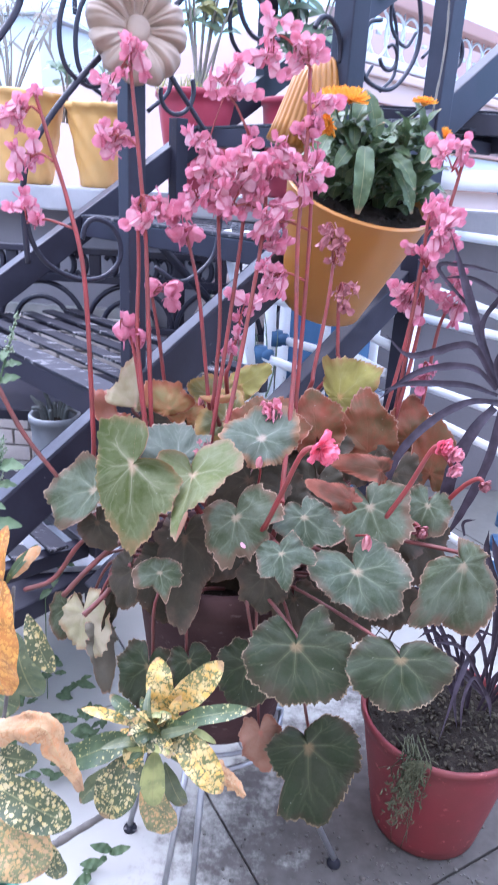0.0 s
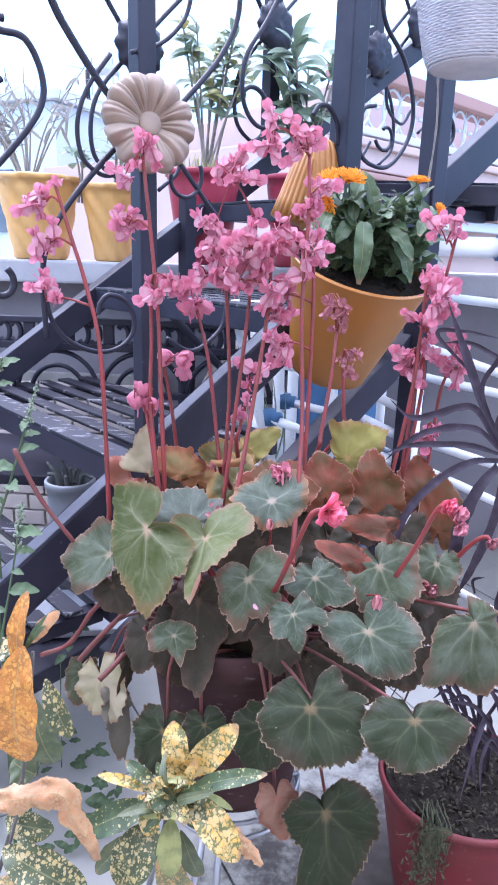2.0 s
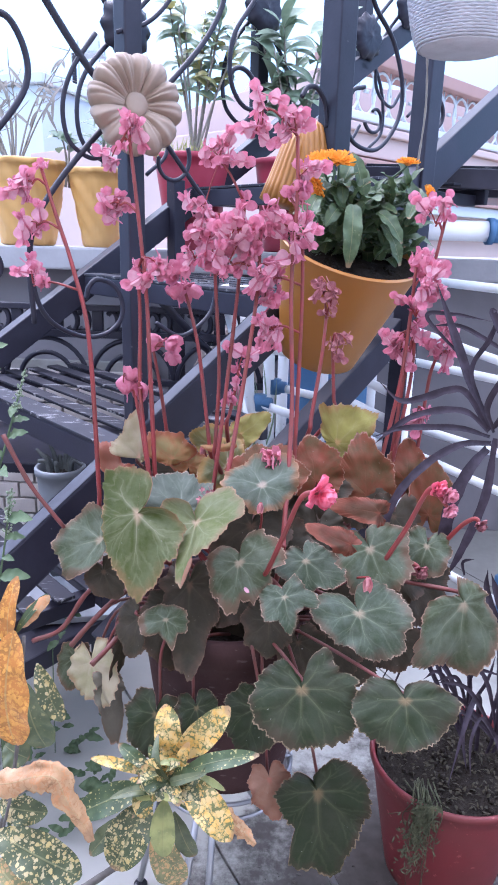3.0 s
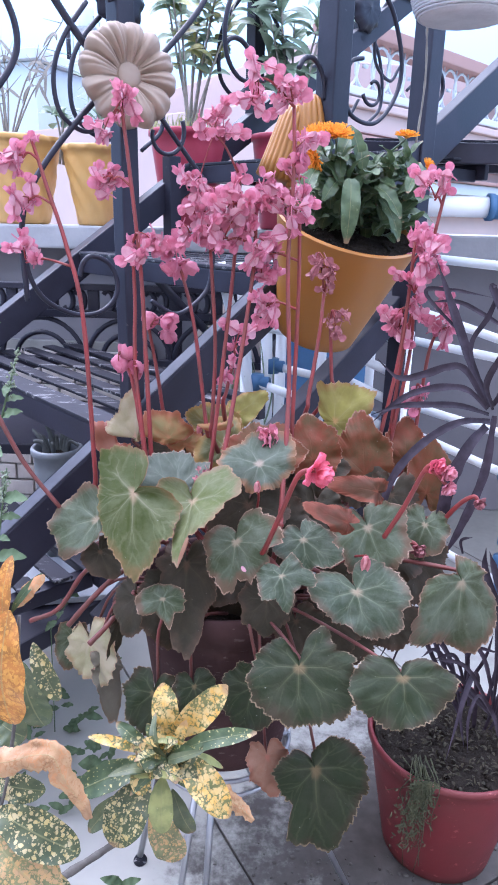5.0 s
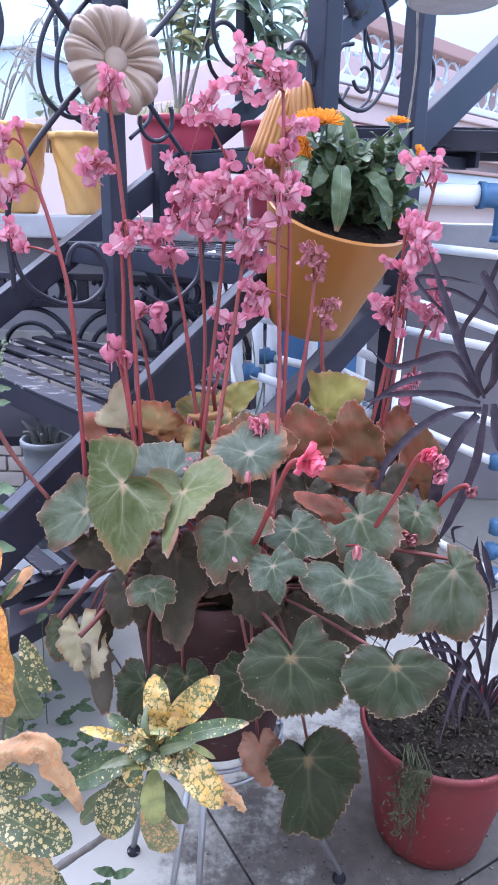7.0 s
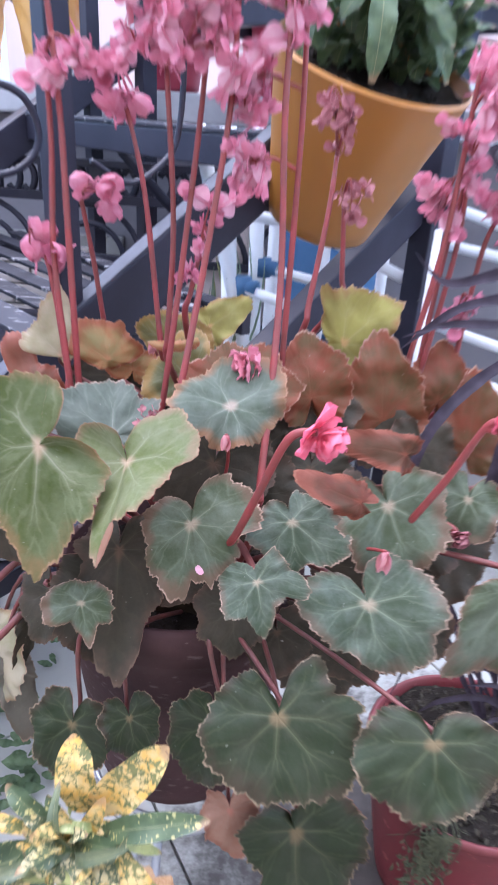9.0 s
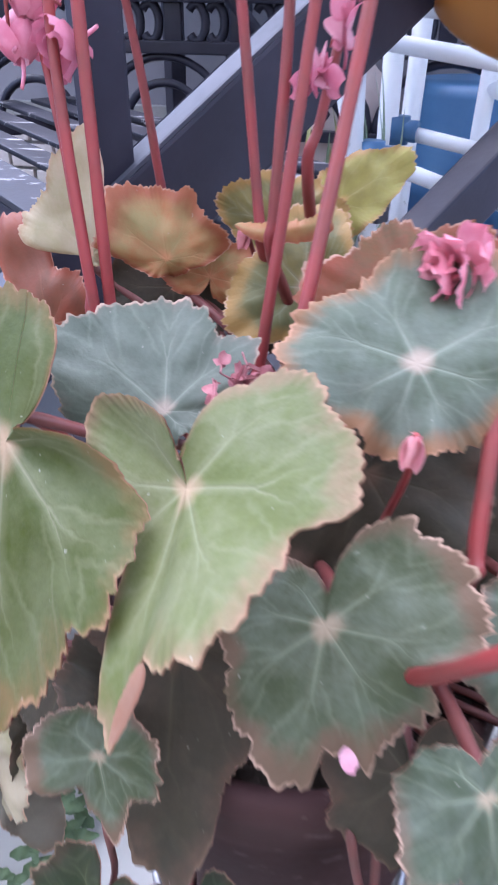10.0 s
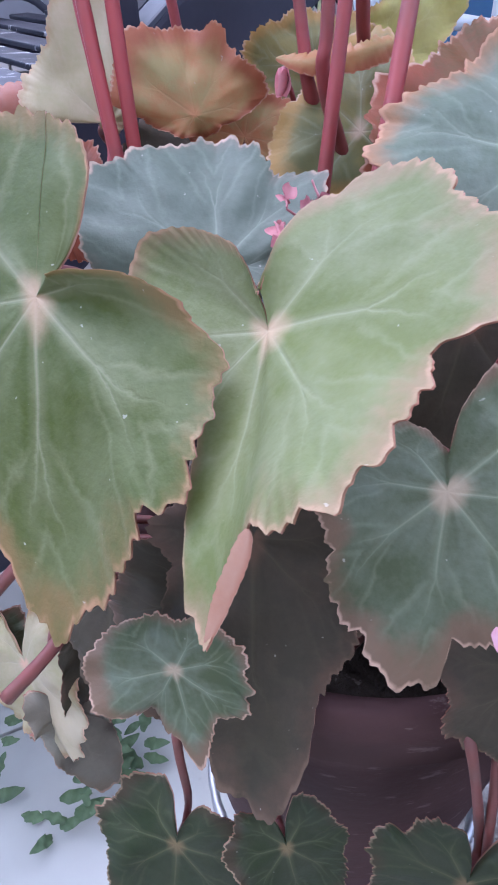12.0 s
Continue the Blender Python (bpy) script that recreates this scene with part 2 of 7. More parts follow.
LEAF = {
    "light": begonia_material("begonia_light", (0.110, 0.130, 0.032), (0.33, 0.33, 0.21), (0.24, 0.16, 0.09), (0.192, 0.205, 0.102), 0.92, 0.9, 0.28, 0.5, (0.38, 0.24, 0.15)),
    "lime": begonia_material("begonia_lime", (0.053, 0.068, 0.006), (0.31, 0.30, 0.19), (0.17, 0.11, 0.040), (0.112, 0.126, 0.050), 0.93, 0.45, 0.28, 0.5, (0.36, 0.20, 0.11), 0.6),
    "mid": begonia_material("begonia_mid", (0.060, 0.076, 0.033), (0.29, 0.315, 0.215), (0.15, 0.088, 0.054), (0.150, 0.170, 0.122), 0.88),
    "blue": begonia_material("begonia_blue", (0.047, 0.064, 0.032), (0.28, 0.31, 0.21), (0.13, 0.088, 0.058), (0.126, 0.147, 0.112), 0.95),
    # dark: lower leaves turned from the light, part of that shade in their green
    "dark": begonia_material("begonia_dark_shaded", (0.022, 0.033, 0.011), (0.14, 0.14, 0.070), (0.052, 0.035, 0.020), (0.042, 0.047, 0.026), 0.92, 0.9, 0.18, 0.55, (0.34, 0.25, 0.16)),
    # deep: brown leaves and gap fillers, the plant's inner shade put into their colour
    "deep": begonia_material("begonia_shaded_brown", (0.042, 0.036, 0.021), (0.09, 0.076, 0.046), (0.095, 0.058, 0.038), (0.074, 0.056, 0.037), 0.9, 0.8, 0.15, 0.6, (0.15, 0.10, 0.065)),
    "silver": begonia_material("begonia_silver", (0.080, 0.098, 0.070), (0.29, 0.32, 0.25), (0.15, 0.11, 0.085), (0.138, 0.158, 0.122), 0.97, 0.8, 0.22),
    "rim": begonia_material("begonia_rim", (0.072, 0.092, 0.055), (0.32, 0.35, 0.27), (0.25, 0.12, 0.055), (0.148, 0.168, 0.132), 0.88, 0.9, 0.18, 0.5, (0.38, 0.20, 0.12)),
    "orange": begonia_material("begonia_orange", (0.38, 0.15, 0.055), (0.38, 0.25, 0.11), (0.30, 0.085, 0.04), (0.30, 0.235, 0.09), 0.80, 1.3, 0.3),
    "pale": begonia_material("begonia_pale", (0.52, 0.45, 0.31), (0.54, 0.48, 0.35), (0.36, 0.22, 0.11), (0.40, 0.37, 0.20), 0.95, 0.9, 0.35),
    "yellow": begonia_material("begonia_yellow", (0.42, 0.38, 0.10), (0.50, 0.44, 0.19), (0.36, 0.19, 0.08), (0.33, 0.29, 0.09), 0.94, 1.1, 0.3),
    "olive": begonia_material("begonia_olive", (0.20, 0.165, 0.05), (0.38, 0.38, 0.26), (0.36, 0.21, 0.06), (0.135, 0.135, 0.055), 0.84, 1.2, 0.25),
    "brown": begonia_material("begonia_brown", (0.105, 0.062, 0.020), (0.16, 0.070, 0.030), (0.22, 0.054, 0.024), (0.205, 0.046, 0.019), 0.93, 1.0, 0.2),
    "salmon": begonia_material("begonia_salmon", (0.34, 0.165, 0.105), (0.36, 0.2, 0.14), (0.30, 0.12, 0.075), (0.40, 0.24, 0.17), 0.92, 0.9, 0.25),
    "dry": begonia_material("begonia_dry", (0.19, 0.17, 0.13), (0.26, 0.24, 0.18), (0.2, 0.16, 0.11), (0.25, 0.23, 0.18), 0.95, 0.9, 0.2, 0.7),
    "rust": begonia_material("begonia_rust", (0.135, 0.034, 0.017), (0.15, 0.055, 0.028), (0.20, 0.055, 0.030), (0.085, 0.042, 0.020), 0.80, 1.2, 0.22, 0.6, (0.27, 0.12, 0.07)),
    "russet": begonia_material("begonia_russet", (0.21, 0.052, 0.024), (0.20, 0.075, 0.036), (0.24, 0.062, 0.03), (0.14, 0.055, 0.024), 0.88, 1.0, 0.3),
}
UNDERSIDE = plant_material("begonia_underside", (0.30, 0.11, 0.08), (0.34, 0.20, 0.13), 30, 0.55, 0.25)
STEM = plant_material("begonia_stem", (0.32, 0.036, 0.038), (0.17, 0.043, 0.035), 28, 0.45, 0.08)
PETIOLE = plant_material("begonia_petiole", (0.20, 0.042, 0.038), (0.11, 0.05, 0.038), 30, 0.5, 0.05)
PETAL = plant_material("begonia_petal", (0.53, 0.125, 0.20), (0.68, 0.28, 0.37), 110, 0.45, 0.35)
PALE_PETAL = plant_material("begonia_pale_petal", (0.60, 0.15, 0.22), (0.76, 0.38, 0.43), 120, 0.45, 0.35)
WING = plant_material("begonia_wing", (0.58, 0.23, 0.30), (0.72, 0.43, 0.49), 130, 0.45, 0.4)
OVARY = plant_material("begonia_ovary", (0.66, 0.24, 0.28), (0.72, 0.38, 0.38), 90, 0.45, 0.35)
FADED = plant_material("begonia_faded_petal", (0.27, 0.070, 0.085), (0.46, 0.20, 0.21), 120, 0.55, 0.25)
ROSE = plant_material("begonia_rose", (0.70, 0.065, 0.13), (0.78, 0.24, 0.32), 90, 0.45, 0.35)
IRON = surface("black_iron", (0.017, 0.016, 0.026), (0.033, 0.031, 0.048), 9, 150, 0.44, 0.0, 0.3, 0.0006, (0.13, 0.12, 0.12), 70, 0.70, 0.3)
IRON_FADED = surface("faded_iron", (0.012, 0.012, 0.017), (0.028, 0.027, 0.036), 16, 160, 0.5, 0.0, 0.3, 0.0006, (0.26, 0.25, 0.26), 30, 0.57, 0.14, (45, (0.22, 1.6, 1.0)))
WORN_NOSING = surface("worn_nosing", (0.024, 0.024, 0.032), (0.048, 0.047, 0.060), 14, 160, 0.55, 0, 0.3, 0.0006, (0.21, 0.205, 0.215), 55, 0.58, 0.16, (45, (0.5, 1.2, 1.0)))
# pale grey that paints the sky's reflection on the stringer; its spots are dust
SKY_SHEEN = surface("sky_sheen_paint", (0.075, 0.078, 0.098), (0.040, 0.042, 0.055), 12, 150, 0.6, 0, 0.3, 0.0006, (0.30, 0.29, 0.29), 60, 0.68, 0.2)
CREAM = surface("cream_plastic", (0.27, 0.195, 0.145), (0.36, 0.275, 0.21), 12, 140, 0.55, 0, 0.2, 0.0008, (0.35, 0.28, 0.22), 40, 0.72)
MUSTARD = surface("mustard_plastic", (0.37, 0.150, 0.022), (0.33, 0.145, 0.028), 7, 120, 0.4, 0, 0.12, 0.0006, (0.40, 0.20, 0.07), 30, 0.72)
YELLOW = surface("yellow_plastic", (0.66, 0.36, 0.10), (0.60, 0.37, 0.14), 7, 120, 0.45, 0, 0.15, 0.0006, (0.5, 0.33, 0.12), 34, 0.72)
RED_POT = surface("red_plastic", (0.195, 0.024, 0.030), (0.165, 0.036, 0.036), 9, 140, 0.55, 0, 0.25, 0.0008, (0.34, 0.10, 0.09), 55, 0.60)
MAROON_POT = surface("maroon_pot", (0.050, 0.025, 0.024), (0.078, 0.042, 0.041), 14, 140, 0.7, 0, 0.4, 0.0012, (0.12, 0.085, 0.08), 38, 0.60, 0.12, (0, (1.0, 1.0, 3.0)))
CRIMSON_POT = surface("crimson_plastic", (0.30, 0.02, 0.05), (0.38, 0.05, 0.08), 9, 140, 0.5, 0, 0.2, 0.0008)
SOIL = surface("soil", (0.016, 0.012, 0.010), (0.038, 0.031, 0.025), 40, 220, 0.95, 0, 0.9, 0.006, (0.085, 0.072, 0.058), 130, 0.64, 0.1)
WHITE_PVC = surface("white_pvc", (0.82, 0.83, 0.86), (0.74, 0.75, 0.78), 9, 100, 0.4, 0, 0.1, 0.0005, (0.42, 0.42, 0.42), 34, 0.7)
STEEL = surface("galvanised_steel", (0.42, 0.42, 0.44), (0.30, 0.30, 0.32), 20, 150, 0.45, 0.7, 0.2, 0.0005)
BLUE_PLASTIC = surface("blue_plastic", (0.05, 0.13, 0.27), (0.08, 0.18, 0.33), 9, 100, 0.45)
GREY_PLASTIC = surface("grey_plastic", (0.20, 0.21, 0.235), (0.15, 0.16, 0.175), 9, 100, 0.55, 0, 0.2, 0.001, (0.15, 0.14, 0.14), 30, 0.7)
WALL_PAINT = surface("wall_paint", (0.215, 0.20, 0.22), (0.17, 0.16, 0.175), 4, 60, 0.85, 0, 0.35, 0.002, (0.24, 0.23, 0.24), 14, 0.70)
CAP_PAINT = surface("ledge_plaster", (0.46, 0.45, 0.47), (0.34, 0.33, 0.35), 6, 80, 0.85, 0, 0.4, 0.002, (0.20, 0.19, 0.19), 20, 0.68)
TILE = surface("floor_tile", (0.41, 0.40, 0.365), (0.35, 0.34, 0.31), 4, 90, 0.4, 0, 0.08, 0.0006, (0.22, 0.20, 0.19), 18, 0.68)
# damp soil has spread over the tiles about the red pot
tn, tl = TILE.node_tree.nodes, TILE.node_tree.links
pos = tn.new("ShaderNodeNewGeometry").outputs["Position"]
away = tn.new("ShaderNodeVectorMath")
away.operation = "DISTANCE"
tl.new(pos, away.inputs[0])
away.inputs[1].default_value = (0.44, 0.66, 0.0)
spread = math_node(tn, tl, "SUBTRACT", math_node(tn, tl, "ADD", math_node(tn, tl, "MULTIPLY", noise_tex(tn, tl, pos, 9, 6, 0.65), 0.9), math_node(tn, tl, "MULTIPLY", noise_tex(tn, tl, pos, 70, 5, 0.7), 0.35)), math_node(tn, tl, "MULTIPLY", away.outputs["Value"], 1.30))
mud_and_corner = ramp(tn, tl, spread, -0.12, 0.17)
# and the tiles turn unevenly darker towards the far corner behind the racks
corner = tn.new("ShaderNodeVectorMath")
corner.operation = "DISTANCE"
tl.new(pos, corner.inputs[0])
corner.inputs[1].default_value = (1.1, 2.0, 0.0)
darker = ramp(tn, tl, math_node(tn, tl, "SUBTRACT", math_node(tn, tl, "MULTIPLY", noise_tex(tn, tl, pos, 6, 6, 0.65), 0.5), math_node(tn, tl, "MULTIPLY", corner.outputs["Value"], 0.5)), -0.22, 0.0)
mud_and_corner = math_node(tn, tl, "MAXIMUM", mud_and_corner, math_node(tn, tl, "MULTIPLY", darker, 0.62))
tb = tn["Principled BSDF"]
clean = tb.inputs["Base Color"].links[0].from_socket
tl.new(mix_colour(tn, tl, mud_and_corner, clean, mix_colour(tn, tl, noise_tex(tn, tl, pos, 40, 5), (0.045, 0.038, 0.034), (0.13, 0.118, 0.11))), tb.inputs["Base Color"])
shine = tb.inputs["Roughness"].links[0].from_socket
tl.new(math_node(tn, tl, "ADD", shine, math_node(tn, tl, "MULTIPLY", mud_and_corner, 0.5), True), tb.inputs["Roughness"])
GROUT = surface("floor_grout", (0.28, 0.27, 0.26), (0.18, 0.17, 0.16), 8, 120, 0.9)
BARK = surface("twig_bark", (0.085, 0.075, 0.068), (0.15, 0.135, 0.125), 60, 300, 0.85, 0, 0.6, 0.001)


# ---- shapes ----
def part(name, bm, material, parent=None, label="", smooth=True):
    me = bpy.data.meshes.new(name)
    bm.to_mesh(me)
    bm.free()
    for mt in material if isinstance(material, (list, tuple)) else (material,):
        me.materials.append(mt)
    if smooth:
        me.polygons.foreach_set("use_smooth", [True] * len(me.polygons))
    ob = new(name, me)
    ob.parent = parent
    if label:
        ob["label"] = label
    return ob


def thing(name, at, label, category, group=""):
    ob = new(name)
    ob.location = at
    ob.empty_display_size = 0.05
    return tagged(ob, label, category, group)


def box(bm, centre, size, turn=None, bevel=0.002):
    geo = bmesh.ops.create_cube(bm, size=1.0)
    vs = geo["verts"]
    m = Matrix.Translation(centre) @ (turn.to_4x4() if turn else Matrix()) @ Matrix.Diagonal((*size, 1))
    bmesh.ops.transform(bm, matrix=m, verts=vs)
    if bevel:
        es = list({e for v in vs for e in v.link_edges})
        bmesh.ops.bevel(bm, geom=es, offset=bevel, segments=2, profile=0.6, affect="EDGES")
    return bm


def spline(points, steps=6):
    """Points along a smooth line through the given ones."""
    ps = [Vector(p) for p in points]
    if len(ps) < 3:
        return [ps[0].lerp(ps[-1], i / steps) for i in range(steps + 1)]
    ext = [ps[0] * 2 - ps[1], *ps, ps[-1] * 2 - ps[-2]]
    out = []
    for i in range(1, len(ext) - 2):
        a, b, c, d = ext[i - 1 : i + 3]
        for k in range(steps):
            t = k / steps
            out.append(0.5 * ((2 * b) + (c - a) * t + (2 * a - 5 * b + 4 * c - d) * t * t + (3 * b - a - 3 * c + d) * t ** 3))
    return out + [ps[-1]]


def tube(bm, pts, r0, r1=None, sides=8, flat=1.0, knots=0.0):
    """A tapered round bar along pts. flat squeezes its section."""
    r1 = r0 if r1 is None else r1
    rings, side = [], None
    for i, p in enumerate(pts):
        d = (pts[min(i + 1, len(pts) - 1)] - pts[max(i - 1, 0)]).normalized()
        if side is None:
            side = d.orthogonal().normalized()
        side = (side - d * side.dot(d)).normalized()
        up = d.cross(side)
        f = i / (len(pts) - 1)
        r = r0 + (r1 - r0) * f
        if knots:
            r *= 1 + knots * noise.noise(p * 60)
        rings.append([bm.verts.new(p + side * (math.cos(a) * r) + up * (math.sin(a) * r * flat)) for a in (2 * math.pi * k / sides for k in range(sides))])
    for a, b in zip(rings, rings[1:]):
        for k in range(sides):
            bm.faces.new((a[k], a[(k + 1) % sides], b[(k + 1) % sides], b[k]))
    bm.faces.new(rings[0][::-1])
    bm.faces.new(rings[-1])
    return bm


def lathe(bm, profile, segs=40, wave=None, m=Matrix()):
    """Turns the outline (radius, height) about z. wave(angle, height) scales the radius."""
    rings = []
    for r, z in profile:
        ring = []
        for k in range(segs):
            a = 2 * math.pi * k / segs
            rr = r * (wave(a, z) if wave else 1)
            ring.append(bm.verts.new(m @ Vector((rr * math.cos(a), rr * math.sin(a), z))))
        rings.append(ring)
    for a, b in zip(rings, rings[1:]):
        for k in range(segs):
            bm.faces.new((a[k], a[(k + 1) % segs], b[(k + 1) % segs], b[k]))
    if profile[0][0] > 0.0001:
        bm.faces.new(rings[0][::-1])
    if profile[-1][0] > 0.0001:
        bm.faces.new(rings[-1])
    return bm


def blade(bm, base, tip, normal, width, bend=0.15, fold=0.2, rows=8, cols=4, curl=0.0, shape=None, wavy=0.0):
    """A simple leaf from base to tip; bend droops it, fold creases it along the midrib. UV x crosses it, y runs along it."""
    uv = bm.loops.layers.uv.verify()
    base, tip = Vector(base), Vector(tip)
    d = tip - base
    L = d.length
    d.normalize()
    nrm = Vector(normal)
    nrm = (nrm - d * nrm.dot(d)).normalized()
    side = d.cross(nrm)
    ph = random.random() * 9
    grid = []
    for i in range(rows + 1):
        t = i / rows
        w = width * (shape(t) if shape else math.sin(math.pi * min(1, t * 0.93 + 0.05)) ** 0.8 * (1 - 0.3 * t))
        row = []
        for j in range(cols + 1):
            s = j / cols * 2 - 1
            lift = math.sin(math.pi * t) * bend * L - curl * L * t * t + abs(s) ** 1.5 * w * fold
            lift += wavy * w * math.sin(t * 17 + ph + s * 2) * abs(s)
            row.append(bm.verts.new(base + d * (L * t) + side * (s * w) + nrm * lift))
        grid.append(row)
    for i in range(rows):
        for j in range(cols):
            f = bm.faces.new((grid[i][j], grid[i][j + 1], grid[i + 1][j + 1], grid[i + 1][j]))
            for lp, (a, b) in zip(f.loops, ((j, i), (j + 1, i), (j + 1, i + 1), (j, i + 1))):
                lp[uv].uv = (a / cols, b / rows)
    return bm


def facing(az, el):
    a, e = radians(az), radians(el)
    return Vector((math.sin(a) * math.cos(e), -math.cos(a) * math.cos(e), math.sin(e)))


# ---- terrace and distance ----
def structure(name, bm, material, label, smooth=False):
    return tagged(part(name, bm, material, None, "", smooth), label, "", "", "structure")


# for the added wall behind; pale so that it bounces light
BOUNCE_WALL = surface("cream_bounce_paint", (0.60, 0.55, 0.48), (0.52, 0.48, 0.42), 3, 60, 0.85, 0, 0.35, 0.002)
bm = bmesh.new()
box(bm, (0.3, 0.63, -0.075), (6.4, 3.4, 0.13), None, 0)
floor = structure("floor", bm, GROUT, "white tiled roof terrace floor with dark grout and dirt")
bm = bmesh.new()
box(bm, (0.3, 2.36, 0.46), (6.4, 0.12, 0.92), None, 0.004)
structure("wall_parapet", bm, WALL_PAINT, "grey painted rendered parapet wall of the terrace")
bm = bmesh.new()
box(bm, (0.3, 2.34, 0.96), (6.44, 0.26, 0.075), None, 0.008)
structure("ledge", bm, CAP_PAINT, "pale plaster coping ledge on top of the parapet")
# the wall behind is unseen, added to cut skylight and bounce light forward
for nm, at, size in (("wall_left", (-2.96, 0.63, 0.5), (0.12, 3.34, 1.0)), ("wall_right", (3.56, 0.63, 0.5), (0.12, 3.34, 1.0)), ("wall_bounce", (0.3, -1.1, 1.7), (6.64, 0.12, 3.4))):
    bm = bmesh.new()
    box(bm, at, size, None, 0.004)
    structure(nm, bm, BOUNCE_WALL if nm == "wall_bounce" else WALL_PAINT, "unseen cream wall added behind the terrace to block and bounce light" if nm == "wall_bounce" else "grey rendered wall closing the terrace")

FIELD = surface("distant_ground", (0.20, 0.22, 0.18), (0.30, 0.29, 0.26), 0.05, 0.8, 0.95)
bm = bmesh.new()
bmesh.ops.create_grid(bm, x_segments=8, y_segments=8, size=1500)
bmesh.ops.translate(bm, verts=bm.verts, vec=(0, 0, -6.5))
structure("ground", bm, FIELD, "hazy town ground far below the terrace")

BLUE_HOUSE = surface("pale_blue_render", (0.60, 0.64, 0.68), (0.53, 0.57, 0.61), 0.6, 8, 0.9, 0, 0.2, 0.01)
PINK_HOUSE = surface("pink_render", (0.53, 0.385, 0.36), (0.46, 0.345, 0.325), 0.6, 8, 0.9, 0, 0.2, 0.01)
TERRACOTTA = surface("terracotta_band", (0.38, 0.22, 0.195), (0.33, 0.20, 0.18), 1.2, 12, 0.9, 0, 0.2, 0.01)
HAZY_WHITE = surface("white_render", (0.58, 0.60, 0.63), (0.50, 0.52, 0.55), 0.8, 9, 0.9)
DARK_PANE = surface("dark_window", (0.10, 0.12, 0.15), (0.16, 0.18, 0.21), 2, 20, 0.2)

blue_house = thing("house", (-7.0, 15.0, -6.5), "pale blue flat-roofed house in the haze beyond the parapet", "house", "houses beyond the terrace")
turn = Matrix.Rotation(radians(-18), 3, "Z")
bm = bmesh.new()
box(bm, (0, 2, 5.1), (6.6, 5, 10.2), turn, 0.02)
part("wall", bm, BLUE_HOUSE, blue_house, "", False)
bm = bmesh.new()
box(bm, (0, 2, 10.3), (6.9, 5.3, 0.18), turn, 0.02)
part("roof_slab", bm, HAZY_WHITE, blue_house, "", False)
for k in range(3):
    bm = bmesh.new()
    box(bm, turn @ Vector((-2 + 1.9 * k, -2.5, 8.4)) + Vector((0, 2, 0)), (0.9, 0.1, 1.2), turn, 0.01)
    part("window", bm, DARK_PANE, blue_house, "", False)
bm = bmesh.new()
tube(bm, [Vector((2.55, 0.2, 10.3)), Vector((2.55, 0.2, 11.1))], 0.05, 0.05)
part("vent_pipe", bm, IRON_FADED, blue_house)
water_tank = thing("water_tank", (-5.1, 19.0, -6.5), "white ribbed water tank on a frame on a far roof", "tank")
bm = bmesh.new()
lathe(bm, [(0.20, 11.98), (0.215, 12.02), (0.205, 12.1), (0.215, 12.18), (0.205, 12.26), (0.215, 12.36), (0.19, 12.46), (0.10, 12.54), (0.07, 12.55), (0.07, 12.6), (0.0, 12.61)], 24)
part("barrel", bm, HAZY_WHITE, water_tank)
bm = bmesh.new()
box(bm, (0, 0, 11.95), (0.62, 0.62, 0.06), None, 0.01)
for x in (-0.27, 0.27):
    for y in (-0.27, 0.27):
        tube(bm, [Vector((x, y, 11.2)), Vector((x, y, 12.2))], 0.02, 0.02, 6)
part("platform", bm, STEEL, water_tank, "", False)
bm = bmesh.new()
box(bm, (0, 0, 5.55), (1.5, 1.5, 11.1), None, 0.01)
box(bm, (0, 0, 11.16), (1.7, 1.7, 0.12), None, 0.01)
part("stair_tower", bm, HAZY_WHITE, water_tank, "", False)

pink_house = thing("house", (0.55, 9.0, -6.5), "pink rendered house with terracotta bands and a balcony railing", "house", "houses beyond the terrace")
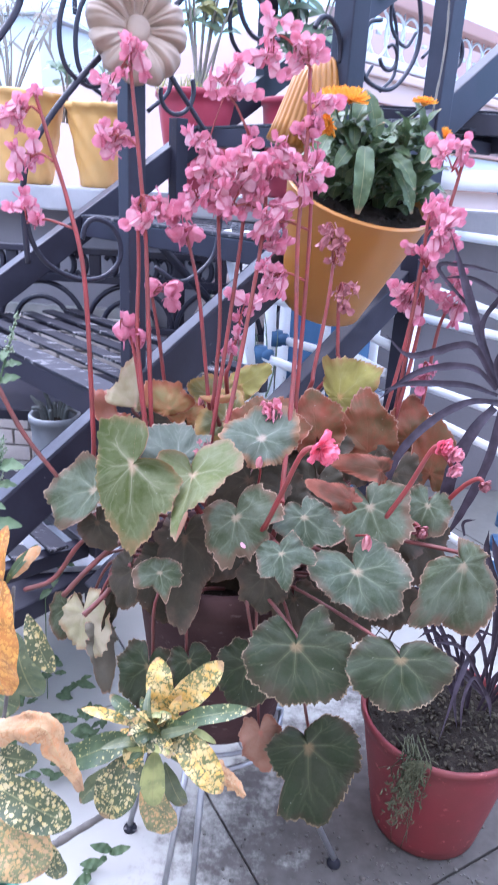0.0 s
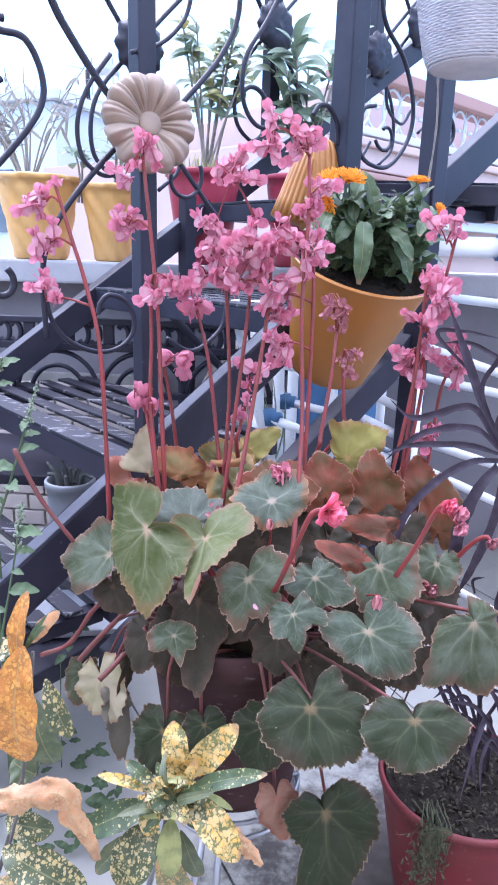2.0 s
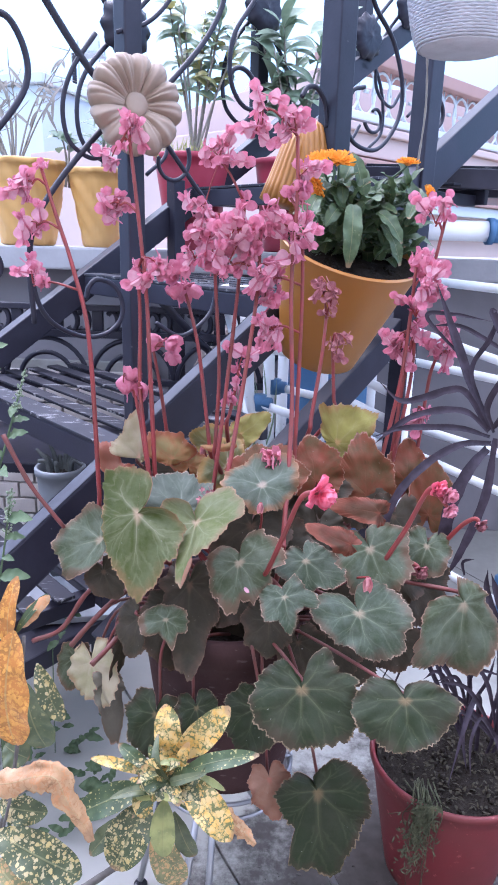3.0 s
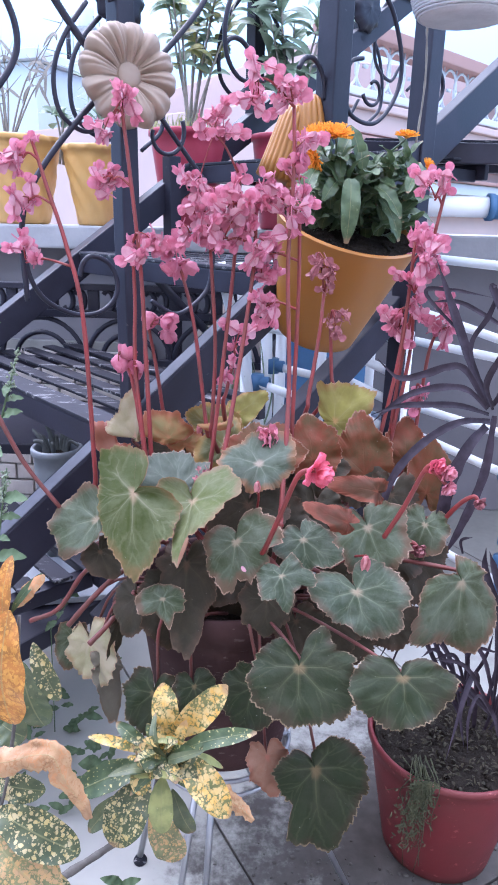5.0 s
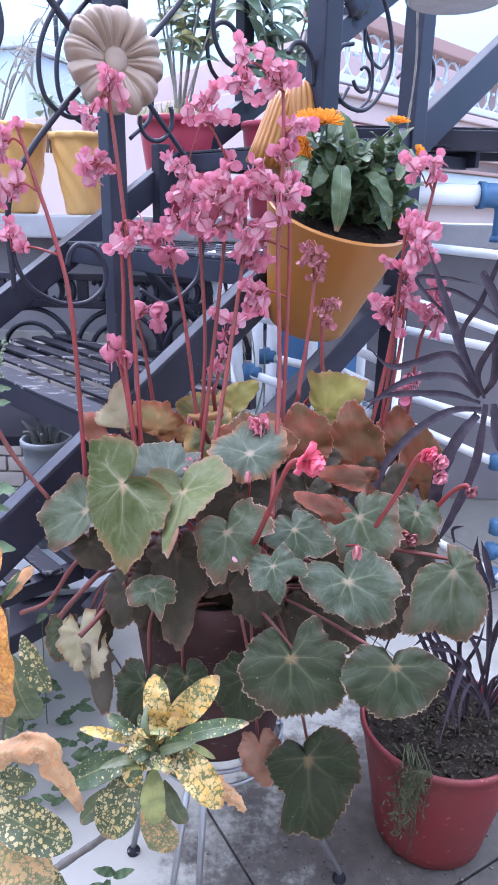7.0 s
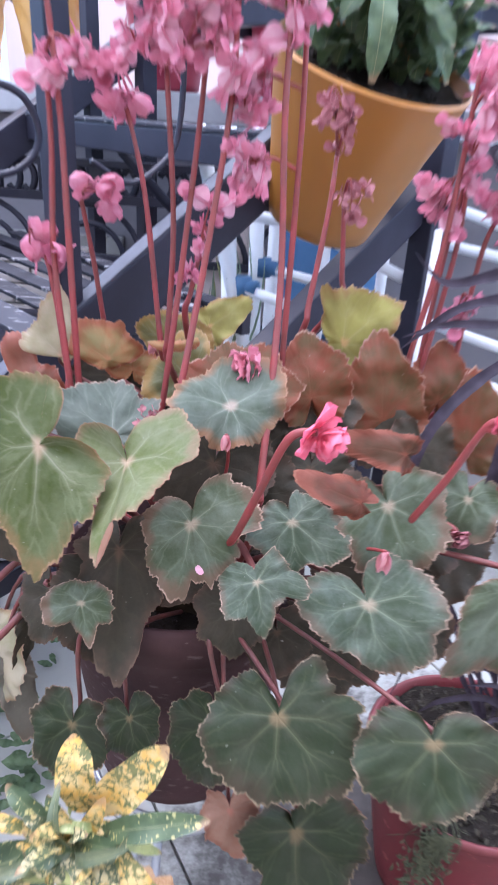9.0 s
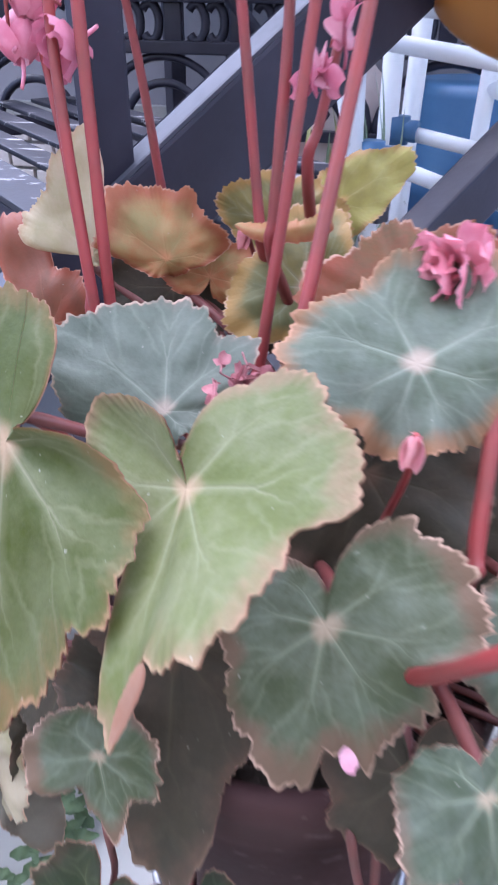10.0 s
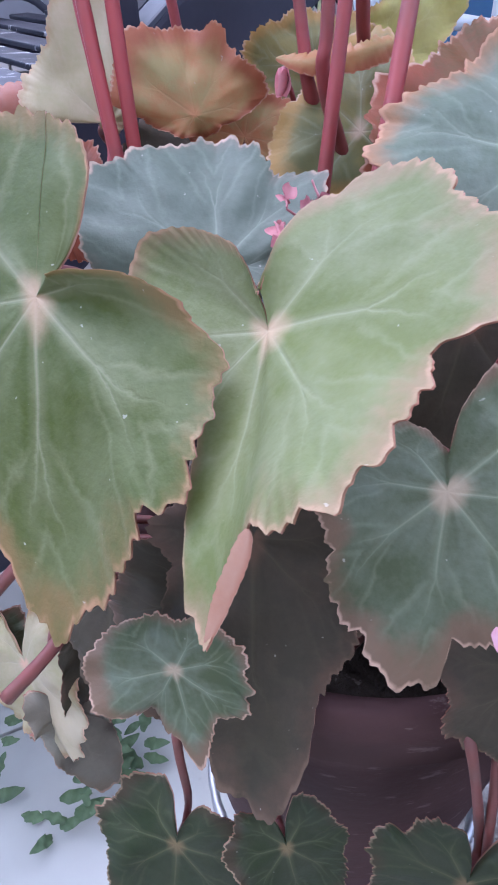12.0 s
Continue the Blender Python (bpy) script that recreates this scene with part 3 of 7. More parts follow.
for nm, ang, length, mt in (("wall", -42, 9.0, PINK_HOUSE), ("side_wall", 140, 7.0, PINK_HOUSE)):
    d = Vector((math.cos(radians(ang + 90)), math.sin(radians(ang + 90)), 0)) if nm == "wall" else Vector((math.cos(radians(ang)), math.sin(radians(ang)), 0))
    rot = Matrix.Rotation(math.atan2(d.y, d.x), 3, "Z")
    bm = bmesh.new()
    box(bm, d * (length / 2) + Vector((0, 0.1, 4.5)), (length, 0.2, 9.0), rot, 0.02)
    part(nm, bm, mt, pink_house, "", False)
    if nm == "wall":
        for z, h, out, m2 in ((9.72, 0.16, 0.5, TERRACOTTA), (9.05, 0.1, 0.4, HAZY_WHITE), (8.90, 0.10, 0.62, PINK_HOUSE), (8.72, 0.26, 0.46, PINK_HOUSE), (8.52, 0.07, 0.66, TERRACOTTA), (8.40, 0.12, 0.52, PINK_HOUSE), (8.16, 0.05, 0.58, TERRACOTTA), (8.05, 0.16, 0.42, HAZY_WHITE), (7.70, 0.10, 0.46, TERRACOTTA)):
            bm = bmesh.new()
            box(bm, d * (length / 2) + Vector((0, 0, z)), (length + 0.2, out, h), rot, 0.02)
            part("band", bm, m2, pink_house, "", False)
        for k in range(26):
            bm = bmesh.new()
            c = d * (0.3 + 0.34 * k) + Vector((0, -0.15, 9.36))
            ring = [c + d * (0.2 * math.cos(a)) + Vector((0, 0, 0.26 * math.sin(a))) for a in (2 * math.pi * i / 16 for i in range(17))]
            tube(bm, ring, 0.018, 0.018, 5)
            tube(bm, [c - d * 0.035, c + d * 0.035], 0.03, 0.03, 4)
            tube(bm, [c + d * 0.17 - Vector((0, 0, 0.3)), c + d * 0.17 + Vector((0, 0, 0.3))], 0.011, 0.011, 5)
            part("railing_panel", bm, HAZY_WHITE, pink_house)
run = Vector((-8.4, 22.3, 0)) - Vector((0.45, 9.3, 0))
bm = bmesh.new()
box(bm, run / 2 + Vector((-0.1, 0.3, 4.8)), (run.length, 0.25, 9.6), Matrix.Rotation(math.atan2(run.y, run.x), 3, "Z"), 0.02)
part("terrace_wall", bm, PINK_HOUSE, pink_house, "", False)
bm = bmesh.new()
box(bm, (1.5, 5.0, 9.3), (6.0, 3.0, 1.4), Matrix.Rotation(radians(10), 3, "Z"), 0.02)
part("roof_room", bm, PINK_HOUSE, pink_house, "", False)


# ---- iron staircase ----
STEP0 = Vector((-0.188, 1.10, 0.717))
ALONG, ACROSS, PITCH = Vector((0.7071, 0.7071, 0)), Vector((-0.7071, 0.7071, 0)), 0.65
stairs = thing("iron_staircase", (0.1, 1.6, 0.0), "black iron staircase with slatted treads, scrollwork balustrades and flower rosettes", "staircase")
BASE = Vector(stairs.location)
WIDE = 0.85


def st(s, w, z):
    return STEP0 + ALONG * s + ACROSS * w + Vector((0, 0, z - STEP0.z)) - BASE


def sloping(s):
    return STEP0.z + PITCH * s


def beam(name, s0, s1, w, drop, wide, deep, material=IRON, label=""):
    a, b = st(s0, w, sloping(s0) - drop), st(s1, w, sloping(s1) - drop)
    d = (b - a).normalized()
    side = ACROSS.copy()
    up = d.cross(side) * -1
    up = up if up.z > 0 else -up
    rot = Matrix((d, side, up)).transposed()
    if rot.determinant() < 0:
        rot = Matrix((d, -side, up)).transposed()
    bm = bmesh.new()
    box(bm, (a + b) / 2 - up * (deep / 2), ((b - a).length, wide, deep), rot, 0.004)
    return part(name, bm, material, stairs, label, False)


beam("stringer", -1.0, 1.7, 0.0, 0.0, 0.036, 0.085)
# thin strip with the sky's reflection in its colour, stopped where that fades
beam("sheen_top", -1.0, 0.68, 0.0, -0.003, 0.032, 0.004, SKY_SHEEN, "pale top of the stringer, sky reflection put into its colour")
beam("lower_stringer", -0.12, 0.80, 0.02, 0.36, 0.045, 0.07)
beam("stringer", -0.9, 1.9, WIDE, 0.0, 0.045, 0.075)
upright = Matrix((ALONG, ACROSS, Vector((0, 0, 1)))).transposed()
for s, w, wide, z0, z1 in ((-0.0235, 0.0085, 0.033, 0.0, 2.4), (0.47, 0.0, 0.05, 0.0, 2.6), (0.79, 0.0, 0.05, 0.0, 2.7), (1.4, 0.0, 0.05, 0.0, 2.9), (0.52, WIDE, 0.034, 0.0, 2.5), (0.66, 0.82, 0.042, 0.0, 1.21), (1.03, WIDE, 0.045, 0.0, 2.8), (1.56, WIDE, 0.045, 0.0, 2.9), (2.17, WIDE, 0.05, 0.0, 3.0), (-0.45, WIDE, 0.04, 0.0, 2.0)):
    if (w > 0 and st(s, w, 0).y + BASE.y > 2.15) or (w < 0.1 and s in (-0.0235, 0.47, 1.4)):
        z0 = sloping(s) - 0.06
    bm = bmesh.new()
    box(bm, st(s, w, (z0 + z1) / 2), (wide, wide, z1 - z0), upright, 0.003)
    part("post", bm, IRON, stairs, "", False)

for k in range(-1, 3):
    nose, z = -0.06 + 0.405 * k, 0.655 + 0.265 * k
    bm = bmesh.new()
    box(bm, st(nose, WIDE / 2, z - 0.025), (0.03, WIDE, 0.05), upright, 0.003)
    box(bm, st(nose + 0.36, WIDE / 2, z - 0.02), (0.02, WIDE, 0.04), upright, 0.003)
    for w in (0.04, WIDE - 0.04):
        box(bm, st(nose + 0.18, w, z - 0.03), (0.34, 0.03, 0.03), upright, 0.003)
    tread = part("tread", bm, IRON, stairs, "worn black slatted iron tread", False)
    bm = bmesh.new()
    box(bm, st(nose + 0.012, WIDE / 2, z + 0.005), (0.056, WIDE - 0.006, 0.008), upright, 0.002)
    part("nosing", bm, WORN_NOSING, tread, "dusty scuffed nosing of the tread", False)
    for j in range(1, 6):
        bm = bmesh.new()
        box(bm, st(nose + 0.025 + 0.064 * j, WIDE / 2, z + 0.004), (0.036, WIDE - 0.01, 0.007), upright, 0.002)
        part("slat", bm, IRON_FADED, tread, "", False)
    bm = bmesh.new()
    pts = [st(nose + 0.04, WIDE * 0.6, z - 0.05), st(nose + 0.16, WIDE * 0.6, z - 0.16), st(nose + 0.30, WIDE * 0.6, z - 0.28)]
    tube(bm, pts, 0.012, 0.012, 6)
    part("tread_bracket", bm, IRON, stairs)


def scroll(w, pts, r=0.008, steps=8, flat=1.0):
    r *= 0.56 if w == 0 else 0.8
    bm = bmesh.new()
    tube(bm, spline([st(s, w, z) for s, z in pts], steps), r, r * 0.9, 8, flat)
    return part("scroll", bm, IRON, stairs)


def curl(w, s, z, r, turn0, turns, shrink=0.35, thick=0.008):
    """A bar rolled up into a spiral about (s, z)."""
    pts = []
    for i in range(40):
        f = i / 39
        a = radians(turn0 + 360 * turns * f)
        q = r * (1 - (1 - shrink) * f)
        pts.append(st(s + q * math.cos(a), w, z + q * math.sin(a)))
    bm = bmesh.new()
    tube(bm, pts, thick * 0.68, thick * 0.6, 8)
    return part("scroll", bm, IRON, stairs)


# around the nearest post
scroll(0, [(-0.23, 1.50), (-0.186, 1.393), (-0.153, 1.342), (-0.089, 1.271), (-0.03, 1.24)], 0.011)
scroll(0, [(0.01, 1.25), (0.06, 1.293), (0.126, 1.362), (0.163, 1.422), (0.172, 1.476), (0.16, 1.56)], 0.009)
scroll(0, [(-0.03, 1.24), (-0.091, 1.188), (-0.164, 1.11), (-0.204, 1.049), (-0.216, 0.99), (-0.214, 0.90)], 0.009)
scroll(0, [(0.0, 1.24), (0.048, 1.184), (0.104, 1.127), (0.138, 1.089), (0.16, 1.02), (0.155, 0.933), (0.135, 0.891), (0.074, 0.86), (0.017, 0.887)], 0.008)
scroll(0, [(-0.264, 1.328), (-0.224, 1.324), (-0.201, 1.28), (-0.208, 1.234), (-0.259, 1.17), (-0.33, 1.10)], 0.009)
curl(0, -0.265, 1.285, 0.06, 80, 0.55, 0.3)
scroll(0, [(-0.087, 1.331), (-0.128, 1.277), (-0.147, 1.226), (-0.141, 1.178), (-0.112, 1.156), (-0.087, 1.156), (-0.06, 1.175)], 0.007)
scroll(0, [(0.09, 1.50), (0.07, 1.453), (0.053, 1.408), (0.008, 1.365), (-0.05, 1.34)], 0.007)
scroll(0, [(-0.122, 0.935), (-0.115, 0.955), (-0.098, 0.966), (-0.068, 0.955), (-0.052, 0.925), (-0.058, 0.895), (-0.089, 0.874), (-0.133, 0.874), (-0.183, 0.899), (-0.208, 0.94), (-0.214, 1.0)], 0.008)
curl(0, -0.285, 0.985, 0.026, 60, -0.8, 0.35)
curl(0, 0.05, 1.165, 0.045, 30, -0.6, 0.5, 0.006)
# between the next two
scroll(0, [(0.369, 1.309), (0.385, 1.328), (0.412, 1.330), (0.438, 1.305), (0.446, 1.262)], 0.009)
scroll(0, [(0.545, 1.60), (0.571, 1.517), (0.648, 1.456), (0.692, 1.371), (0.681, 1.299), (0.617, 1.238), (0.537, 1.242), (0.506, 1.285), (0.52, 1.34), (0.56, 1.355)], 0.009)
curl(0, 0.60, 1.30, 0.035, 200, 0.8, 0.4, 0.006)
curl(0, 0.83, 1.33, 0.05, 160, -0.7, 0.4, 0.008)
curl(0, 0.20, 1.30, 0.06, -80, 0.6, 0.4, 0.007)
scroll(0, [(0.30, 1.55), (0.24, 1.45), (0.19, 1.38), (0.185, 1.31), (0.22, 1.27), (0.28, 1.275)], 0.008)
# the far balustrade
for c, z in ((0.49, 1.60), (1.02, 1.76), (1.555, 1.78), (1.80, 1.93)):
    scroll(WIDE, [(c - 0.35, z + 0.36), (c - 0.17, z + 0.2), (c, z), (c + 0.13, z - 0.14), (c + 0.16, z - 0.3), (c + 0.08, z - 0.38)], 0.009)
    scroll(WIDE, [(c + 0.36, z + 0.34), (c + 0.2, z + 0.2), (c, z), (c - 0.13, z - 0.15), (c - 0.14, z - 0.3), (c - 0.04, z - 0.36), (c + 0.02, z - 0.30)], 0.009)
    bm = bmesh.new()
    face = Matrix.Translation(st(c, WIDE - 0.03, z)) @ (Matrix((ALONG, Vector((0, 0, 1)), -ACROSS)).transposed()).to_4x4()
    lathe(bm, [(0.0, -0.02), (0.075, -0.01), (0.078, 0.0), (0.055, 0.018), (0.03, 0.012), (0.0, 0.02)], 40, lambda a, q: 1 + 0.07 * math.cos(10 * a), face)
    part("rosette", bm, IRON, stairs, "dark iron flower rosette")

# landing beside the flight
landing = thing("iron_landing", (0.70, 1.98, 0.0), "black slatted iron landing of the staircase", "landing")
bm = bmesh.new()
for y in (-0.16, 0.16):
    box(bm, (0, y, 1.205), (0.90, 0.03, 0.05), None, 0.003)
for x in (-0.435, 0.435):
    box(bm, (x, 0, 1.205), (0.03, 0.3, 0.05), None, 0.003)
    box(bm, (x, 0.15, 0.53), (0.03, 0.03, 1.18), None, 0.003)
part("frame", bm, IRON, landing, "", False)
for k in range(5):
    bm = bmesh.new()
    box(bm, (0, -0.12 + 0.06 * k, 1.236), (0.88, 0.04, 0.008), None, 0.002)
    part("slat", bm, IRON_FADED, landing, "", False)

# cream flower on the post
rosette = thing("flower_rosette", (-0.191, 1.045, 1.234), "large cream fluted flower ornament fixed to the black iron post", "ornament")
bm = bmesh.new()
tilt = pose(0, 0, 0, 84, 4, 30)


segs, rings = 288, []
prof = [(0.0165, 0.004), (0.019, 0.004), (0.023, 0.006), (0.029, 0.010), (0.037, 0.014), (0.046, 0.017), (0.055, 0.018), (0.063, 0.015), (0.070, 0.008), (0.0735, -0.002), (0.066, -0.010), (0.03, -0.012)]
for i, (r, z) in enumerate(prof):
    ring = []
    for k in range(segs):
        a = 2 * math.pi * k / segs
        round_about = Vector((math.cos(a), math.sin(a), 0))
        turn_a = 12 * a + 14 * r + 1.5 * noise.noise(round_about * 1.7) + 0.9 * noise.noise(round_about * 4)
        petal_w = abs(math.cos(turn_a / 2)) ** 0.55
        crease = abs(noise.noise(Vector((5 * math.cos(a), 5 * math.sin(a), 12 * r))))
        wgt = max(0.0, min(1.0, (r - 0.016) / 0.014)) if i < 10 else 0.6
        deep = 0.6 + 0.8 * abs(noise.noise(round_about * 2.3 + Vector((0, 0, 5))))
        rr = r * (1 + 0.11 * (petal_w - 0.5) * wgt * min(1, r / 0.06) + 0.09 * noise.noise(round_about * 2 + Vector((0, 0, 4))))
        ring.append(bm.verts.new(tilt @ Vector((rr * math.cos(a), rr * math.sin(a), z + (0.0135 * deep * (petal_w - 0.6) + 0.011 * (crease - 0.2)) * wgt))))
    rings.append(ring)
for a, b in zip(rings, rings[1:]):
    for k in range(segs):
        bm.faces.new((a[k], b[k], b[(k + 1) % segs], a[(k + 1) % segs]))
bm.faces.new(rings[0])
bm.faces.new(rings[-1][::-1])
part("petals", bm, CREAM, rosette)
bm = bmesh.new()
lathe(bm, [(0.0178, 0.002), (0.0180, 0.0055), (0.0172, 0.0072), (0.009, 0.0080), (0.0, 0.0082)], 28, None, tilt)
part("boss", bm, CREAM, rosette)
bm = bmesh.new()
box(bm, (0.004, 0.034, 0.0), (0.02, 0.05, 0.03), None, 0.003)
part("bracket", bm, IRON, rosette)


# ---- pots ----
def soil_disc(radius, z, seed, parent, bumps=0.012):
    rnd = random.Random(seed)
    bm = bmesh.new()
    off = Vector((rnd.random() * 50, 0, 0))
    rows = []
    for i in range(9):
        r = radius * i / 8
        ring = [bm.verts.new((r * math.cos(a), r * math.sin(a), z + bumps * noise.noise(Vector((r * math.cos(a), r * math.sin(a), 0)) * 40 + off))) for a in (2 * math.pi * k / 28 for k in range(28))]
        rows.append(ring)
    for a, b in zip(rows, rows[1:]):
        for k in range(28):
            bm.faces.new((a[k], b[k], b[(k + 1) % 28], a[(k + 1) % 28]))
    for k in range(60):
        a, r = rnd.random() * 6.28, radius * math.sqrt(rnd.random()) * 0.93
        g = bmesh.ops.create_icosphere(bm, subdivisions=1, radius=0.002 + 0.004 * rnd.random())["verts"]
        bmesh.ops.transform(bm, matrix=Matrix.Translation((r * math.cos(a), r * math.sin(a), z + 0.003)) @ Matrix.Diagonal((1, 1.3, 0.7, 1)), verts=g)
    return part("soil", bm, SOIL, parent, "crumbly dark potting soil")


def pot(name, at, top, foot, high, material, label, lip=0.016, lip_out=0.006, turn=None, wave=None, soil=True, group="", level=0.03):
    ob = thing(name, at, label, "pot", group)
    if turn:
        ob.rotation_euler = [radians(a) for a in turn]
    bm = bmesh.new()
    prof = [(0.0, 0.0), (foot * 0.9, 0.0), (foot, 0.006)]
    n = 10
    for i in range(1, n + 1):
        f = i / n
        prof.append((foot + (top - foot) * f, 0.006 + (high - lip - 0.006) * f))
    prof += [(top + lip_out, high - lip + 0.002), (top + lip_out, high - 0.004), (top + lip_out - 0.003, high), (top - 0.003, high - 0.002), (top - 0.005, high - lip), (top - 0.012, high - level - 0.02)]
    lathe(bm, prof, 132 if wave else 64, wave)
    part("body", bm, material, ob)
    if soil:
        soil_disc(top - 0.008, high - level, hash(name) % 7 + int(at[0] * 100), ob)
    return ob


def swirl(n, amp, twist):
    return lambda a, z: 1 + amp * (abs(math.cos(0.5 * (n * a + twist * z))) - 0.6)


begonia_pot = pot("begonia_pot", (-0.015, 0.835, 0.205), 0.132, 0.103, 0.297, MAROON_POT, "dark maroon plastic pot holding the begonia on a steel stand", 0.045, 0.007)
red_pot = pot("red_pot", (0.362, 0.826, 0.0), 0.130, 0.092, 0.234, RED_POT, "red plastic pot with crumbly soil on the floor", 0.014, 0.004, None, None, True, "", 0.014)
pot("hanging_pot", (0.128, 1.335, 0.805), 0.140, 0.084, 0.245, MUSTARD, "mustard yellow plastic pot hooked on the iron railing, leaning", 0.006, 0.001, (20, 13, 0), None, True, "", 0.02)
for x, y, r0, r1, h in ((-0.845, 2.31, 0.135, 0.09, 0.275), (-0.588, 2.31, 0.10, 0.062, 0.252)):
    pot("ledge_pot", (x, y, 0.998), r0, r1, h, YELLOW, "yellow plastic pot with spiral flutes on the parapet ledge", 0.02, 0.006, None, swirl(9, 0.11, 70), True, "yellow pots on the ledge")
for x, y, r0, r1, h in ((-0.272, 2.33, 0.127, 0.085, 0.305), (0.05, 2.36, 0.11, 0.08, 0.30)):
    pot("ledge_pot", (x, y, 0.998), r0, r1, h, CRIMSON_POT, "crimson plastic pot on the parapet ledge", 0.022, 0.006, None, None, True, "crimson pots on the ledge")

# steel stand under the begonia
stand = thing("plant_stand", (-0.015, 0.835, 0.0), "grey steel plant stand with a ring and slim legs", "plant stand")
bm = bmesh.new()
for rr, z in ((0.112, 0.199), (0.112, 0.17)):
    tube(bm, [Vector((rr * math.cos(a), rr * math.sin(a), z)) for a in (2 * math.pi * i / 40 for i in range(41))], 0.0038, 0.0038, 6)
part("ring", bm, STEEL, stand)
for fx, fy in ((-0.130, -0.090), (-0.054, -0.195), (-0.011, -0.190), (0.212, -0.12), (0.12, 0.09), (-0.11, 0.10)):
    c = Vector((fx, fy, 0))
    bm = bmesh.new()
    tube(bm, [c.normalized() * 0.114 + Vector((0, 0, 0.20)), c + Vector((0, 0, 0.012))], 0.0055, 0.005, 8)
    leg = part("leg", bm, STEEL, stand)
    bm = bmesh.new()
    lathe(bm, [(0.0, 0.0), (0.011, 0.0), (0.0115, 0.003), (0.010, 0.006), (0.006, 0.010), (0.0, 0.012)], 16, None, Matrix.Translation(c))
    part("rubber_foot", bm, IRON_FADED, leg)
for a in (0, 60, 120):
    c = Vector((math.cos(radians(a)), math.sin(radians(a)), 0))
    bm = bmesh.new()
    tube(bm, [c * 0.112 + Vector((0, 0, 0.199)), c * -0.112 + Vector((0, 0, 0.199))], 0.004, 0.004, 6)
    part("cross_bar", bm, STEEL, stand)

# fluted yellow pot behind the marigold
fluted_pot = thing("fluted_pot", (0.080, 1.44, 1.105), "yellow fluted shell-like pot hooked on the railing", "pot")
for dx, rot, grow in ((-0.026, -26, 0.95), (0.030, 6, 1.12)):
    bm = bmesh.new()
    m = pose(dx, 0, 0.06, 0, 0, 0) @ pose(0, 0, 0, -6, -rot * 0.6, 0) @ Matrix.Scale(grow, 4)
    lathe(bm, [(0.0, 0.10), (0.018, 0.098), (0.030, 0.088), (0.036, 0.07), (0.040, 0.03), (0.045, -0.02), (0.050, -0.06), (0.0, -0.062)], 132, lambda a, z: 1 + 0.07 * (abs(math.cos(11 * a)) - 0.5), m)
    part("shell", bm, MUSTARD, fluted_pot)


# ---- begonia ----
begonia = thing("begonia_plant", (-0.02, 0.83, 0.44), "flowering begonia with lobed grey-green leaves and tall pink flower stems", "plant")
ROOT = Vector(begonia.location)
CROWN = Vector((0.01, 0.835, 0.49))
VEINS = [-138, -92, -46, 0, 44, 90, 136]


